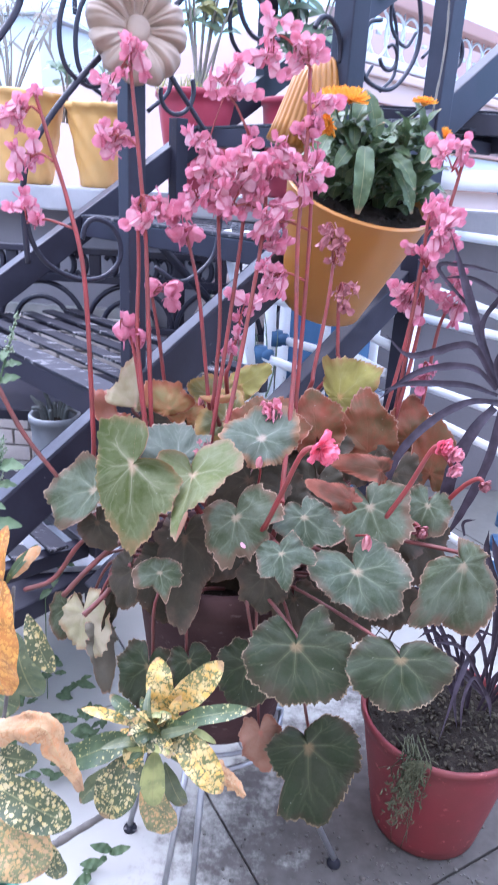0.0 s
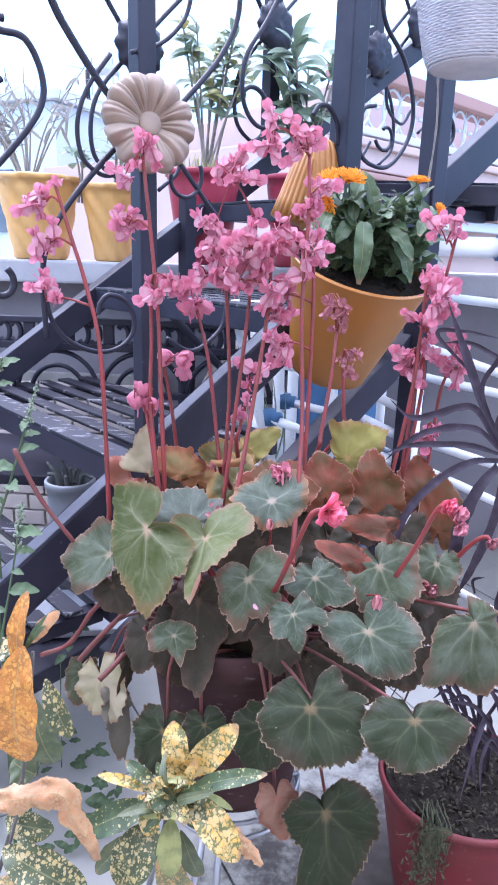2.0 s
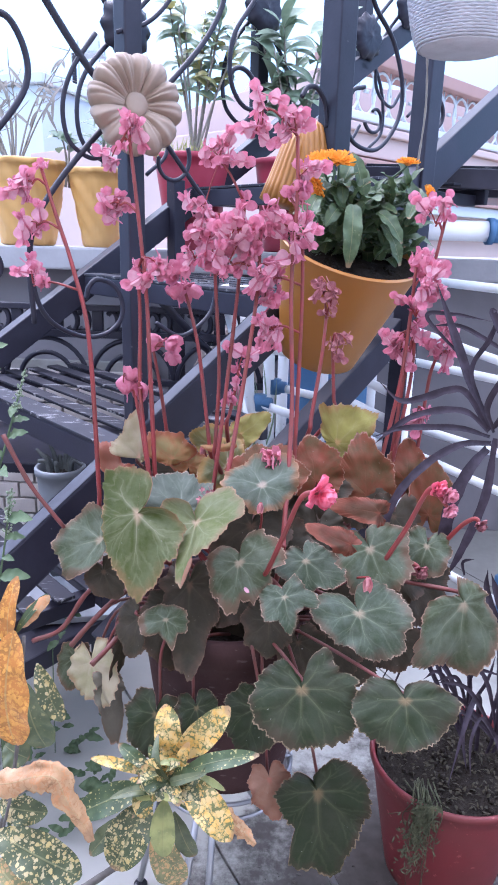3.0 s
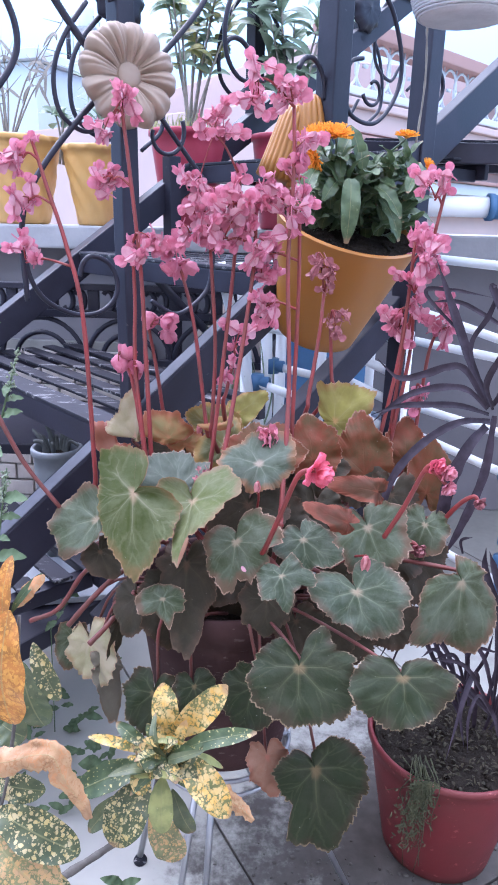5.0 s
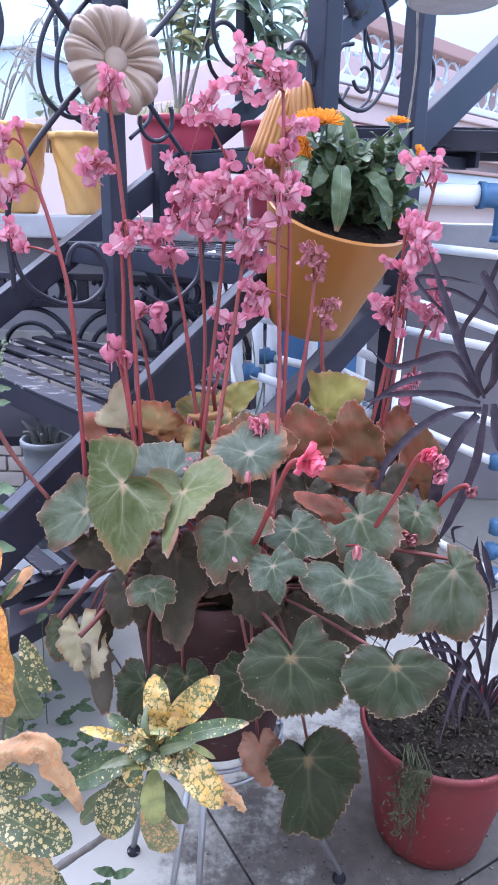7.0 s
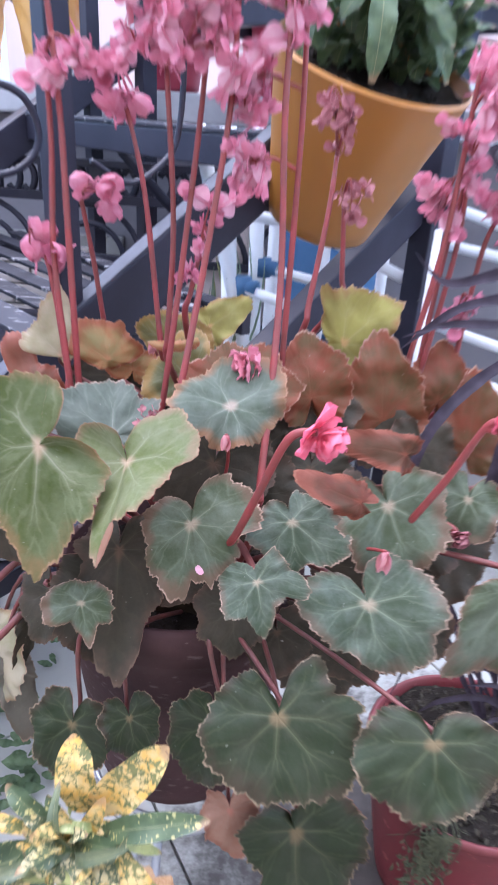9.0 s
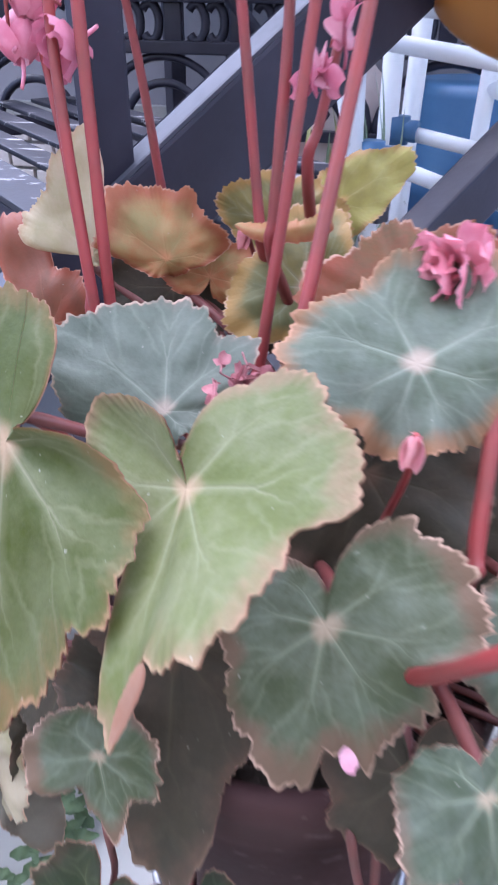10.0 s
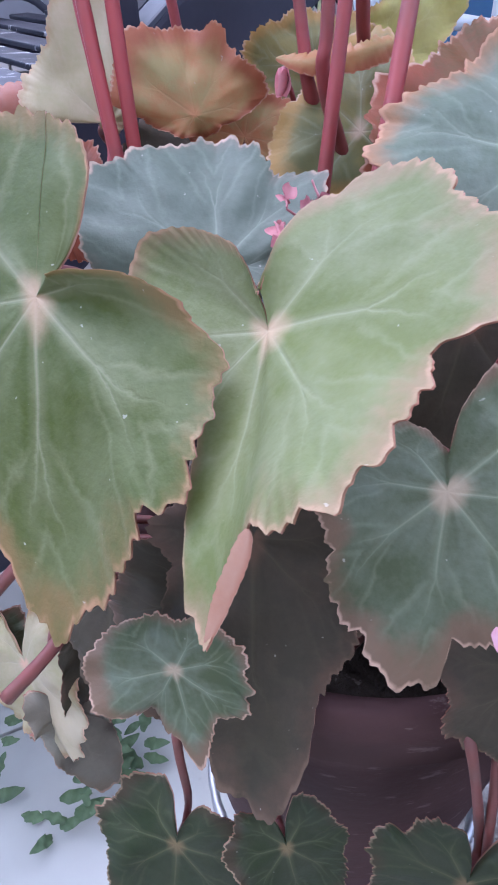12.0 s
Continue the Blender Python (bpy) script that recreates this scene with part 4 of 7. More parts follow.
def leaf(at, tip, face, w, b, tint, fold=0.08, lobe=0.09, cup=0.09, stalk=True, shape=None):
    """A palmate begonia leaf. at: where the stalk meets it; tip: its far end; face: azimuth and elevation of its normal;
    w, b: its reach sideways and backwards against that to the tip."""
    rnd = random.Random(int(1000 * abs(at[0]) + 7000 * abs(tip[2])))
    at, tip = Vector(at) - ROOT, Vector(tip) - ROOT
    y = tip - at
    L = y.length
    y.normalize()
    z = facing(*face)
    z = (z - y * z.dot(y)).normalized()
    x = y.cross(z)
    N, R = 400, 11
    ph = [rnd.random() * 6.28 for _ in range(6)]
    teeth = 40 + rnd.randrange(9)
    # an outline point may also say how far the margin stands out of the leaf's plane
    rise = [(p[0], p[2]) for p in shape] if shape and len(shape[0]) == 3 else []
    shape = [p[:2] for p in shape] if shape else None

    def lifted(deg):
        if not rise:
            return 0.0
        ring = [(rise[-1][0] - 360, rise[-1][1]), *rise, (rise[0][0] + 360, rise[0][1])]
        for (a0, h0), (a1, h1) in zip(ring, ring[1:]):
            if a0 <= deg <= a1:
                return h0 + (h1 - h0) * (deg - a0) / max(0.5, a1 - a0)
        return 0.0

    half = math.pi

    def reach(th):
        """The outline without its teeth."""
        q = abs(th)
        e = lambda f: f * f * (3 - 2 * f)
        deg = math.degrees(q)
        if shape:
            here = math.degrees(th)
            ring = [(shape[-1][0] - 360, shape[-1][1]), *shape, (shape[0][0] + 360, shape[0][1])]
            r = 0.5
            for (a0, r0), (a1, r1) in zip(ring, ring[1:]):
                if a0 <= here <= a1:
                    f = (here - a0) / max(0.5, a1 - a0)
                    r = r0 + (r1 - r0) * f
                    break
        elif deg < 90:
            r = w / math.sqrt((w * math.cos(q)) ** 2 + math.sin(q) ** 2)
        else:
            r = w + (b - w) * e(min(1, (deg - 90) / 70))
        if deg > 158 and not shape:
            r *= 1 - 0.86 * e(min(1, (deg - 158) / 21)) ** 0.8
        k = (deg - 0) / 45.5
        r *= 1 + (0 if shape else lobe * (math.cos(2 * math.pi * k) * 0.55 - 0.25)) + (0.012 if shape else 0.03) * math.sin(3 * th + ph[0]) + 0.02 * math.sin(7 * th + ph[1])
        return r * L

    def tooth(th):
        t = (th / (2 * math.pi) * teeth + 0.5 * math.sin(5 * th + ph[2])) % 1
        t2 = (th / (2 * math.pi) * teeth * 2.37 + 0.3 * math.sin(4 * th + ph[0])) % 1
        big = (t if t < 0.8 else (1 - t) * 4) * (0.65 + 0.6 * noise.noise(Vector((4 * math.cos(th), 4 * math.sin(th), ph[3]))))
        return 0.975 + (0.055 if rise else 0.085) * big + 0.035 * (t2 if t2 < 0.7 else (1 - t2) * 2.33) + 0.05 * noise.noise(Vector((9 * math.cos(th), 9 * math.sin(th), ph[1])))

    angles = [-half + 2 * half * k / N for k in range(N + 1)]
    plain = [reach(th) for th in angles]
    edge = [r * tooth(th) for r, th in zip(plain, angles)]
    # inside the margin the blade knows nothing of the teeth
    calm = [sum(plain[min(max(k + q, 0), N)] for q in range(-9, 10)) / 19 for k in range(N + 1)]
    lifts = [lifted(math.degrees(th)) for th in angles]
    lifts = [sum(lifts[(k + q) % N] for q in range(-13, 14)) / 27 for k in range(N + 1)]
    bm = bmesh.new()
    uv = bm.loops.layers.uv.verify()
    rows, coords = [], {}
    for i in range(R + 1):
        v = i / R
        row = []
        for k in range(N + 1):
            th = -half + 2 * half * k / N
            r = calm[k] * v + (edge[k] - calm[k]) * v ** 7
            px, py = r * math.sin(th), r * math.cos(th)
            deg = math.degrees(th)
            u = 0.0
            for q in range(len(VEINS) - 1):
                if VEINS[q] <= deg <= VEINS[q + 1]:
                    u = q + (deg - VEINS[q]) / (VEINS[q + 1] - VEINS[q])
            if deg < VEINS[0]:
                u = -(VEINS[0] - deg) / 42 * 0.5
            if deg > VEINS[-1]:
                u = 6 + (deg - VEINS[-1]) / 44 * 0.5
            dv = abs((u + 0.5) % 1 - 0.5)
            h = 0.022 * L * v * v * (1 - math.cos(2 * math.pi * dv))
            h += cup * L * (-(v ** 2)) * (0.6 + 0.5 * math.sin(2 * th + ph[4]))
            h += 0.05 * L * v ** 3 * math.sin(4 * th + ph[5]) + 0.025 * L * v ** 6 * math.sin(11 * th + ph[2] + 2 * math.sin(3 * th))
            h += fold * (math.sqrt(px * px + 0.02 * L * L) - 0.14 * L) - 0.12 * L * max(0, py / L) ** 2
            q3 = Vector((px, py, ph[0] * L))
            ripple = 0.07 * L * min(1, v * 1.5) * noise.noise(q3 * (2.2 / L)) + 0.03 * L * min(1, v * 1.5) * noise.noise(q3 * (5.5 / L))
            if rise:
                h = 0.15 * h + lifts[k] * L * v ** 1.2 + 0.5 * ripple
            else:
                h += ripple * (1.35 if tint in ("brown", "rust", "orange", "olive", "pale", "yellow", "russet") else 1.0)
            vert = bm.verts.new(at + x * px + y * py + z * h)
            coords[vert] = (u, v)
            row.append(vert)
        rows.append(row)
    top = []
    for i in range(R):
        for k in range(N):
            f = bm.faces.new((rows[i][k], rows[i][k + 1], rows[i + 1][k + 1], rows[i + 1][k]))
            for lp in f.loops:
                lp[uv].uv = coords[lp.vert]
            top.append(f)
    bm.normal_update()
    if sum(f.normal.dot(z) for f in top) < 0:
        bmesh.ops.reverse_faces(bm, faces=top)
    # the underside, a hair below
    low = {v: bm.verts.new(v.co - z * 0.0009) for row in rows for v in row}
    for f in top:
        g = bm.faces.new([low[v] for v in reversed(f.verts)])
        g.material_index = 1
    part("leaf", bm, [LEAF[tint], UNDERSIDE if tint not in ("pale", "yellow", "olive", "orange", "rust") else LEAF[tint]], begonia, {"light": "large light green leaf", "orange": "orange-brown ageing leaf", "pale": "pale yellowish leaf", "yellow": "yellow leaf", "brown": "brown-tinged leaf", "russet": "folded russet leaf", "rust": "rust-red folded leaf"}.get(tint, ""))
    if stalk:
        root = CROWN - ROOT + Vector((rnd.uniform(-0.04, 0.04), rnd.uniform(-0.03, 0.03), 0))
        mid = (root + at) / 2 + Vector((0, 0.01, 0.035)) - z * 0.02
        near = at - z * 0.02 - y * 0.012
        way = [root, mid, near, at - z * 0.0045]
        if at.z < 0.07:
            out = Vector((at.x - (begonia_pot.location.x - ROOT.x), at.y - (begonia_pot.location.y - ROOT.y), 0)).normalized()
            lip = begonia_pot.location - ROOT + out * 0.147
            way = [Vector((root.x, root.y, 0.0)), Vector((lip.x, lip.y, 0.070)), near + out * 0.004, at - z * 0.0045]
        bm = bmesh.new()
        tube(bm, spline(way, 7), 0.0038 if at.z > 0.07 else 0.0027, 0.0028 if at.z > 0.07 else 0.002, 8, 1, 0.15)
        part("petiole", bm, PETIOLE, begonia)


# one floret in three shapes, shared by all
def tepal(bm, m, length, width, cupped, slot=0):
    rows = []
    for i in range(7):
        t = i / 6
        w = width * max(0.12, 1 - (1.72 * t - 0.90) ** 2) ** 0.55
        row = []
        for j in range(6):
            s = j / 5 * 2 - 1
            row.append(bm.verts.new(m @ Vector((s * w, length * t, cupped * length * (s * s * 0.5 + t * t - 0.6 * t)))))
        rows.append(row)
    for i in range(6):
        for j in range(5):
            f = bm.faces.new((rows[i][j], rows[i][j + 1], rows[i + 1][j + 1], rows[i + 1][j]))
            f.material_index = slot


def wing_blade(bm, m, length, width, lean):
    """One wing of the ovary: attached along its whole length, rounded outwards, fullest low down."""
    rows = []
    for i in range(9):
        t = i / 8
        w = width * max(0.05, math.sin(math.pi * (0.06 + 0.9 * t) ** 1.35)) ** 0.62
        rows.append([bm.verts.new(m @ Vector((w * j / 3, length * (t - 0.10 * j / 3 * (0.5 - t)), lean * w * (j / 3) ** 2))) for j in range(4)])
    for a, b in zip(rows, rows[1:]):
        for j in range(3):
            f = bm.faces.new((a[j], a[j + 1], b[j + 1], b[j]))
            f.material_index = 1


def cup_mesh(seed):
    """A half-open flower seen as a rounded cup of overlapping petals. It nods along y."""
    rnd = random.Random(seed)
    bm = bmesh.new()
    tube(bm, spline([(0.002, -0.014, 0.002), (0, -0.006, 0.001), (0, 0.001, 0)], 3), 0.0010, 0.0013, 5)
    for k in range(8):
        ln = 0.017 * rnd.uniform(0.8, 1.1) * (1 if k < 5 else 0.8)
        tepal(bm, pose(0, 0.002 * (k > 4), 0, 0, 72 * k + 36 * (k > 4) + rnd.uniform(-10, 10), 0) @ pose(0, 0, 0.0035, (40 if k < 5 else 18) + rnd.uniform(-9, 9), 0, rnd.uniform(-16, 16)), ln, ln * 0.46, -0.34)
    return finish_flower(bm, [PETAL])


def finish_flower(bm, mats):
    me = bpy.data.meshes.new("flower")
    bm.to_mesh(me)
    bm.free()
    for mt in mats:
        me.materials.append(mt)
    me.polygons.foreach_set("use_smooth", [True] * len(me.polygons))
    return me


def floret_mesh(seed, mats=(PETAL, WING)):
    """A nodding begonia flower on a thread-like stalk: pale broad wings on the ovary, rounded rosy petals below. It hangs along y."""
    rnd = random.Random(seed)
    bm = bmesh.new()
    bud = seed >= 6
    long = 0.0 if bud else rnd.uniform(0.0125, 0.0165)
    tube(bm, spline([(rnd.uniform(-0.003, 0.003), -0.011, 0.002), (0, -0.005, 0.001), (0, 0.001, 0)], 3), 0.0008, 0.0009, 5)
    if not bud:
        tube(bm, spline([(0, 0, 0), (0, long * 0.5, 0), (0, long, 0)], 3), 0.0014, 0.0011, 6)
        for k in range(3):
            wing_blade(bm, pose(0, 0, 0, 0, 120 * k + rnd.uniform(-18, 18), 0), long, (0.0115 if k == 0 else 0.0092) * rnd.uniform(0.85, 1.15), rnd.uniform(-0.35, 0.35))
        for k in range(2):
            tepal(bm, pose(0, -0.001, 0, 0, 180 * k + 40, 0) @ pose(0, 0, 0.001, 38, 0, 0), 0.0055, 0.0032, 0.4)
    spread = rnd.uniform(8, 26) if bud else rnd.uniform(8, 34)
    ln = (0.0105 if bud else 0.0120) * rnd.uniform(0.85, 1.15)
    for sgn in (-1, 1):
        tepal(bm, pose(0, long * 0.93, 0, 0, rnd.uniform(-12, 12), 0) @ pose(0, 0, 0.0008 * sgn, sgn * spread, 0, rnd.uniform(-10, 10)), ln, ln * 0.52, 0.34 * sgn)
    if not bud:
        for sgn in (-1, 1):
            tepal(bm, pose(0, long * 0.93, 0, 0, 90, 0) @ pose(0, 0, 0.001 * sgn, sgn * spread * 0.8, 0, 0), ln * 0.75, ln * 0.2, 0.3)
    return finish_flower(bm, mats)


FLORETS = [floret_mesh(k) for k in range(9)]
FADED_FLORETS = [floret_mesh(k, (FADED, FADED)) for k in range(9)]
CUPS = [cup_mesh(k) for k in range(3)]


def flower_stem(pts, clusters, thick=0.0042, state="open"):
    rnd = random.Random(int(pts[0][0] * 9000))
    ps = [Vector(p) - ROOT for p in pts]
    bm = bmesh.new()
    knee = ps[0] + (ps[0] - ps[1]).normalized() * 0.03 + Vector((0, 0.006, 0))
    foot = knee + Vector((((CROWN - ROOT).x - knee.x) * 0.35, 0.03, -0.09))
    base = CROWN - ROOT + Vector((rnd.uniform(-0.05, 0.05), rnd.uniform(0.0, 0.06), -0.02))
    line = spline([base, foot, knee, *ps], 8)[4:]
    tube(bm, line, thick, thick * 0.62, 10, 1, 0.1)
    for c, n in clusters:
        c = Vector(c) - ROOT
        near = min(line[6:], key=lambda q: (q - c).length + max(0, q.z - c.z) * 0.6 - (0.02 if q.z < c.z else 0))
        if (near - c).length > 0.012:
            tube(bm, spline([near, near.lerp(c, 0.6) + Vector((0, 0, 0.008)), c], 4), 0.0022, 0.0014, 6)
    # each cluster forks into side twigs that carry the flowers at their ends
    sprays = []
    for c, n in clusters:
        c = Vector(c) - ROOT
        count = {"open": max(6, round(n * 1.25)), "faded": n, "cupped": max(2, n - 1)}[state]
        twigs = max(2, round(count / 3))
        for k in range(twigs):
            end = c + Vector((rnd.gauss(0, 0.0125), rnd.gauss(0, 0.009), 0.010 + rnd.gauss(0, 0.0185)))
            tube(bm, spline([c + Vector((0, 0, 0.004)), c.lerp(end, 0.5) + Vector((0, 0, 0.005)), end], 3), 0.0013, 0.0009, 5)
            sprays.append((end, [k2 for k2 in range(count) if k2 % twigs == k]))
    tip = line[-1]
    if min((tip - Vector(c) + ROOT).length for c, n in clusters) > 0.016:
        sprays.append((tip, [3, 7, 11]))
    stem = part("flower_stem", bm, STEM, begonia, "tall red flower stem")
    for end, members in sprays:
        for i, k in enumerate(members):
            small = k % 4 == 3
            if state == "cupped":
                me = CUPS[rnd.randrange(3)]
            else:
                me = (FLORETS if state == "open" else FADED_FLORETS)[6 + rnd.randrange(3) if small else rnd.randrange(6)]
            ob = new("flower", me)
            ob.parent = stem
            a = 2.1 * i + rnd.uniform(-0.6, 0.6)
            q = Vector((0.007 * math.cos(a), 0.006 * math.sin(a), rnd.gauss(0.004 if small else -0.002, 0.005)))
            sc = rnd.uniform(0.85, 1.05) if state == "faded" else rnd.uniform(1.05, 1.45)
            ob.matrix_local = Matrix.Translation(end + q) @ pose(0, 0, 0, 0, 0, rnd.uniform(-180, 180)) @ pose(0, 0, 0, rnd.gauss(-74, 13), rnd.uniform(-180, 180), 0) @ Matrix.Diagonal((sc, sc, sc, 1))


def double_bloom(at, size, way, stalk, material=ROSE):
    """A ruffled double bloom nodding at the end of its own bent stalk."""
    rnd = random.Random(int(at[0] * 5000))
    at = Vector(at) - ROOT
    bm = bmesh.new()
    tube(bm, spline([Vector(p) - ROOT for p in stalk] + [at], 8), 0.0037, 0.003, 8, 1, 0.1)
    stem = part("bloom_stalk", bm, STEM, begonia)
    turn = facing(*way).to_track_quat("Z", "Y").to_matrix().to_4x4()
    for ringn, (n, tiltd, ln, out) in enumerate(((5, 5, 1.0, -0.1), (6, 34, 0.95, 0.1), (5, 58, 0.8, 0.25), (4, 78, 0.6, 0.3))):
        for k in range(n):
            bm = bmesh.new()
            ln2, wd = size * ln * rnd.uniform(0.85, 1.15), size * rnd.uniform(0.46, 0.6)
            rows, off = [], Vector((rnd.random() * 90, 0, 0))
            for i in range(10):
                t = i / 9
                w = wd * max(0.15, 1 - (1.75 * t - 0.95) ** 2) ** 0.5
                row = []
                for j in range(9):
                    sx = j / 8 * 2 - 1
                    ruffle = 0.12 * size * t * noise.noise(Vector((sx * 1.6, t * 2.2, 0)) + off) + 0.05 * size * t * t * math.sin(sx * 7 + off.x)
                    row.append(bm.verts.new(Vector((sx * w, ln2 * t * (1 - 0.12 * abs(sx) * t + 0.06 * noise.noise(Vector((sx * 4, 0, 5)) + off)), 0.2 * ln2 * (sx * sx * 0.8 + t * t - 0.5 * t) + ruffle))))
                rows.append(row)
            for i in range(9):
                for j in range(8):
                    bm.faces.new((rows[i][j], rows[i][j + 1], rows[i + 1][j + 1], rows[i + 1][j]))
            ob = part("petal", bm, material, stem)
            ob.matrix_local = Matrix.Translation(at) @ turn @ pose(0, 0, out * size, 0, 0, 360 * k / n + 25 * ringn + rnd.uniform(-20, 20)) @ pose(0, 0, 0, tiltd + rnd.uniform(-16, 16), 0, rnd.uniform(-14, 14))
leaf((-0.135, 0.739, 0.672), (-0.125, 0.664, 0.577), (-22, 35), .52, .52, "lime", shape=[(-174, 0.52, -0.05), (-164, 0.47, -0.05), (-156, 0.38, -0.05), (-150, 0.26, -0.05), (-142, 0.08, 0.0), (-110, 0.10, 0.06), (-97, 0.24, 0.10), (-89, 0.39, 0.05), (-80, 0.49, -0.01), (-68, 0.61, -0.08), (-57, 0.66, 0.0), (-46, 0.76, 0.08), (-42, 0.80, 0.11), (-32, 0.74, 0.08), (-23, 0.81, 0.06), (-11, 0.88, 0.03), (-1, 1.0, 0.0), (7, 0.92, 0.0), (11, 0.81, 0.0), (20, 0.70, -0.01), (35, 0.57, -0.02), (52, 0.52, -0.03), (86, 0.46, -0.05), (123, 0.57, -0.05), (142, 0.74, -0.04), (168, 0.61, -0.05)], fold=.05, cup=.03)
leaf((-0.052, 0.725, 0.669), (-0.062, 0.646, 0.611), (-56, 43), .72, .6, "light", shape=[(-179, 0.09, 0.07), (-173, 0.32, 0.05), (-168, 0.45, 0.03), (-158, 0.50, 0.0), (-144, 0.62, -0.04), (-127, 0.69, -0.06), (-114, 0.71, -0.07), (-101, 0.78, -0.08), (-85, 0.83, -0.04), (-81, 0.72, -0.03), (-74, 0.64, 0.0), (-68, 0.70, 0.04), (-56, 0.78, 0.15), (-49, 0.82, 0.20), (-40, 0.82, 0.23), (-29, 0.77, 0.20), (-19, 0.73, 0.15), (-10, 0.84, 0.09), (-2, 0.98, 0.04), (6, 0.88, 0.05), (12, 0.66, 0.06), (25, 0.40, 0.08), (60, 0.42, 0.10), (95, 0.56, 0.18), (122, 0.64, 0.23), (136, 0.50, 0.26), (152, 0.34, 0.19), (170, 0.20, 0.12)], fold=.05, cup=.03)
leaf((-0.197, 0.775, 0.613), (-0.267, 0.780, 0.594), (-15, 35), .85, .5, "mid", shape=[(-127, 0.19), (-84, 0.41), (-47, 0.85), (-36, 1.08), (-17, 1.01), (8, 1.17), (31, 0.96), (54, 0.76), (84, 0.80), (100, 0.60)])
leaf((-0.082, 0.798, 0.658), (-0.093, 0.847, 0.707), (0, 45), .8, .6, "silver", shape=[(-157, 0.30), (-108, 0.53), (-77, 0.84), (-51, 1.11), (-38, 0.96), (-23, 0.94), (-5, 0.94), (19, 0.86), (34, 0.69), (54, 0.84), (67, 0.63), (81, 0.41), (140, 0.24)])
leaf((0.008, 0.708, 0.621), (0.002, 0.666, 0.574), (-5, 42), .95, .6, "mid", shape=[(-179, 0.43), (-166, 0.73), (-151, 0.92), (-145, 0.87), (-123, 1.00), (-119, 0.92), (-103, 1.00), (-94, 0.98), (-89, 0.78), (-81, 0.68), (-59, 0.83), (-49, 0.83), (-38, 0.85), (-27, 0.94), (-25, 0.83), (-10, 0.75), (-6, 0.98), (6, 1.12), (22, 0.86), (31, 0.88), (55, 0.69), (95, 0.67), (132, 0.52), (154, 0.36), (175, 0.19)])
leaf((0.098, 0.726, 0.620), (0.107, 0.688, 0.585), (5, 48), 1.05, .65, "blue", shape=[(-167, 0.62), (-121, 0.58), (-83, 0.92), (-53, 1.18), (-31, 0.95), (-14, 0.77), (4, 0.87), (47, 0.76), (73, 0.88), (102, 0.57), (145, 0.51), (172, 0.23)])
leaf((0.070, 0.660, 0.600), (0.079, 0.637, 0.570), (5, 38), .95, .7, "blue", shape=[(-155, 0.56), (-145, 0.82), (-123, 0.78), (-100, 0.75), (-72, 1.23), (-59, 1.10), (-55, 0.72), (-28, 0.67), (-11, 1.00), (-0, 1.18), (25, 0.77), (48, 1.00), (71, 0.87), (106, 0.81), (144, 0.59), (176, 0.27)], lobe=.16)
leaf((0.169, 0.679, 0.571), (0.187, 0.639, 0.525), (8, 42), 1.05, .7, "blue", shape=[(-167, 0.54), (-146, 0.74), (-113, 0.90), (-85, 1.05), (-71, 1.16), (-53, 0.96), (-39, 1.18), (-11, 1.00), (31, 0.71), (61, 0.77), (91, 0.95), (106, 1.02), (132, 0.86), (156, 0.49), (173, 0.12)])
leaf((0.315, 0.718, 0.571), (0.315, 0.689, 0.468), (20, 15), .6, .35, "mid", shape=[(-168, 0.29), (-89, 0.32), (-55, 0.65), (-38, 0.85), (-19, 1.08), (6, 0.83), (30, 0.97), (41, 1.02), (66, 0.68), (91, 0.49), (121, 0.21), (159, 0.06), (170, 0.33)])
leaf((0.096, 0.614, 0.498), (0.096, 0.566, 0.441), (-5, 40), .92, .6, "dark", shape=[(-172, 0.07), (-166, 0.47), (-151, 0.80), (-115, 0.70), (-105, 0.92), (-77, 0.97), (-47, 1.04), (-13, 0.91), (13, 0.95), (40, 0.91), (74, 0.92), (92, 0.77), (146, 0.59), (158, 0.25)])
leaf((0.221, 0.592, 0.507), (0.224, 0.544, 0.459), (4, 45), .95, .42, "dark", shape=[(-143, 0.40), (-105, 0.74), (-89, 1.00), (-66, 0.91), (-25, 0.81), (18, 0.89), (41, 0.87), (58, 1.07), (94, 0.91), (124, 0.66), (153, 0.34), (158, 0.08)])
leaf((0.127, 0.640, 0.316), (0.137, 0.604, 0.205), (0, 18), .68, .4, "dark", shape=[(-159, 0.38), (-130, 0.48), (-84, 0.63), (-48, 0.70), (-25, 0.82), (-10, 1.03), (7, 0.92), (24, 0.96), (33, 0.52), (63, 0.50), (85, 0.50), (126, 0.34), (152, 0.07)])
leaf((-0.0865, 0.681, 0.545), (-0.076, 0.657, 0.517), (-10, 38), .95, .8, "mid", shape=[(-160, 0.49), (-127, 0.61), (-100, 0.74), (-79, 0.77), (-72, 0.91), (-62, 0.77), (-51, 0.90), (-30, 0.64), (-12, 0.79), (0, 1.03), (12, 0.71), (47, 0.51), (59, 0.77), (71, 0.99), (94, 1.01), (114, 0.89), (156, 0.62)])
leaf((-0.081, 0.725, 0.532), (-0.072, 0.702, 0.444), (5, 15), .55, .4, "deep")
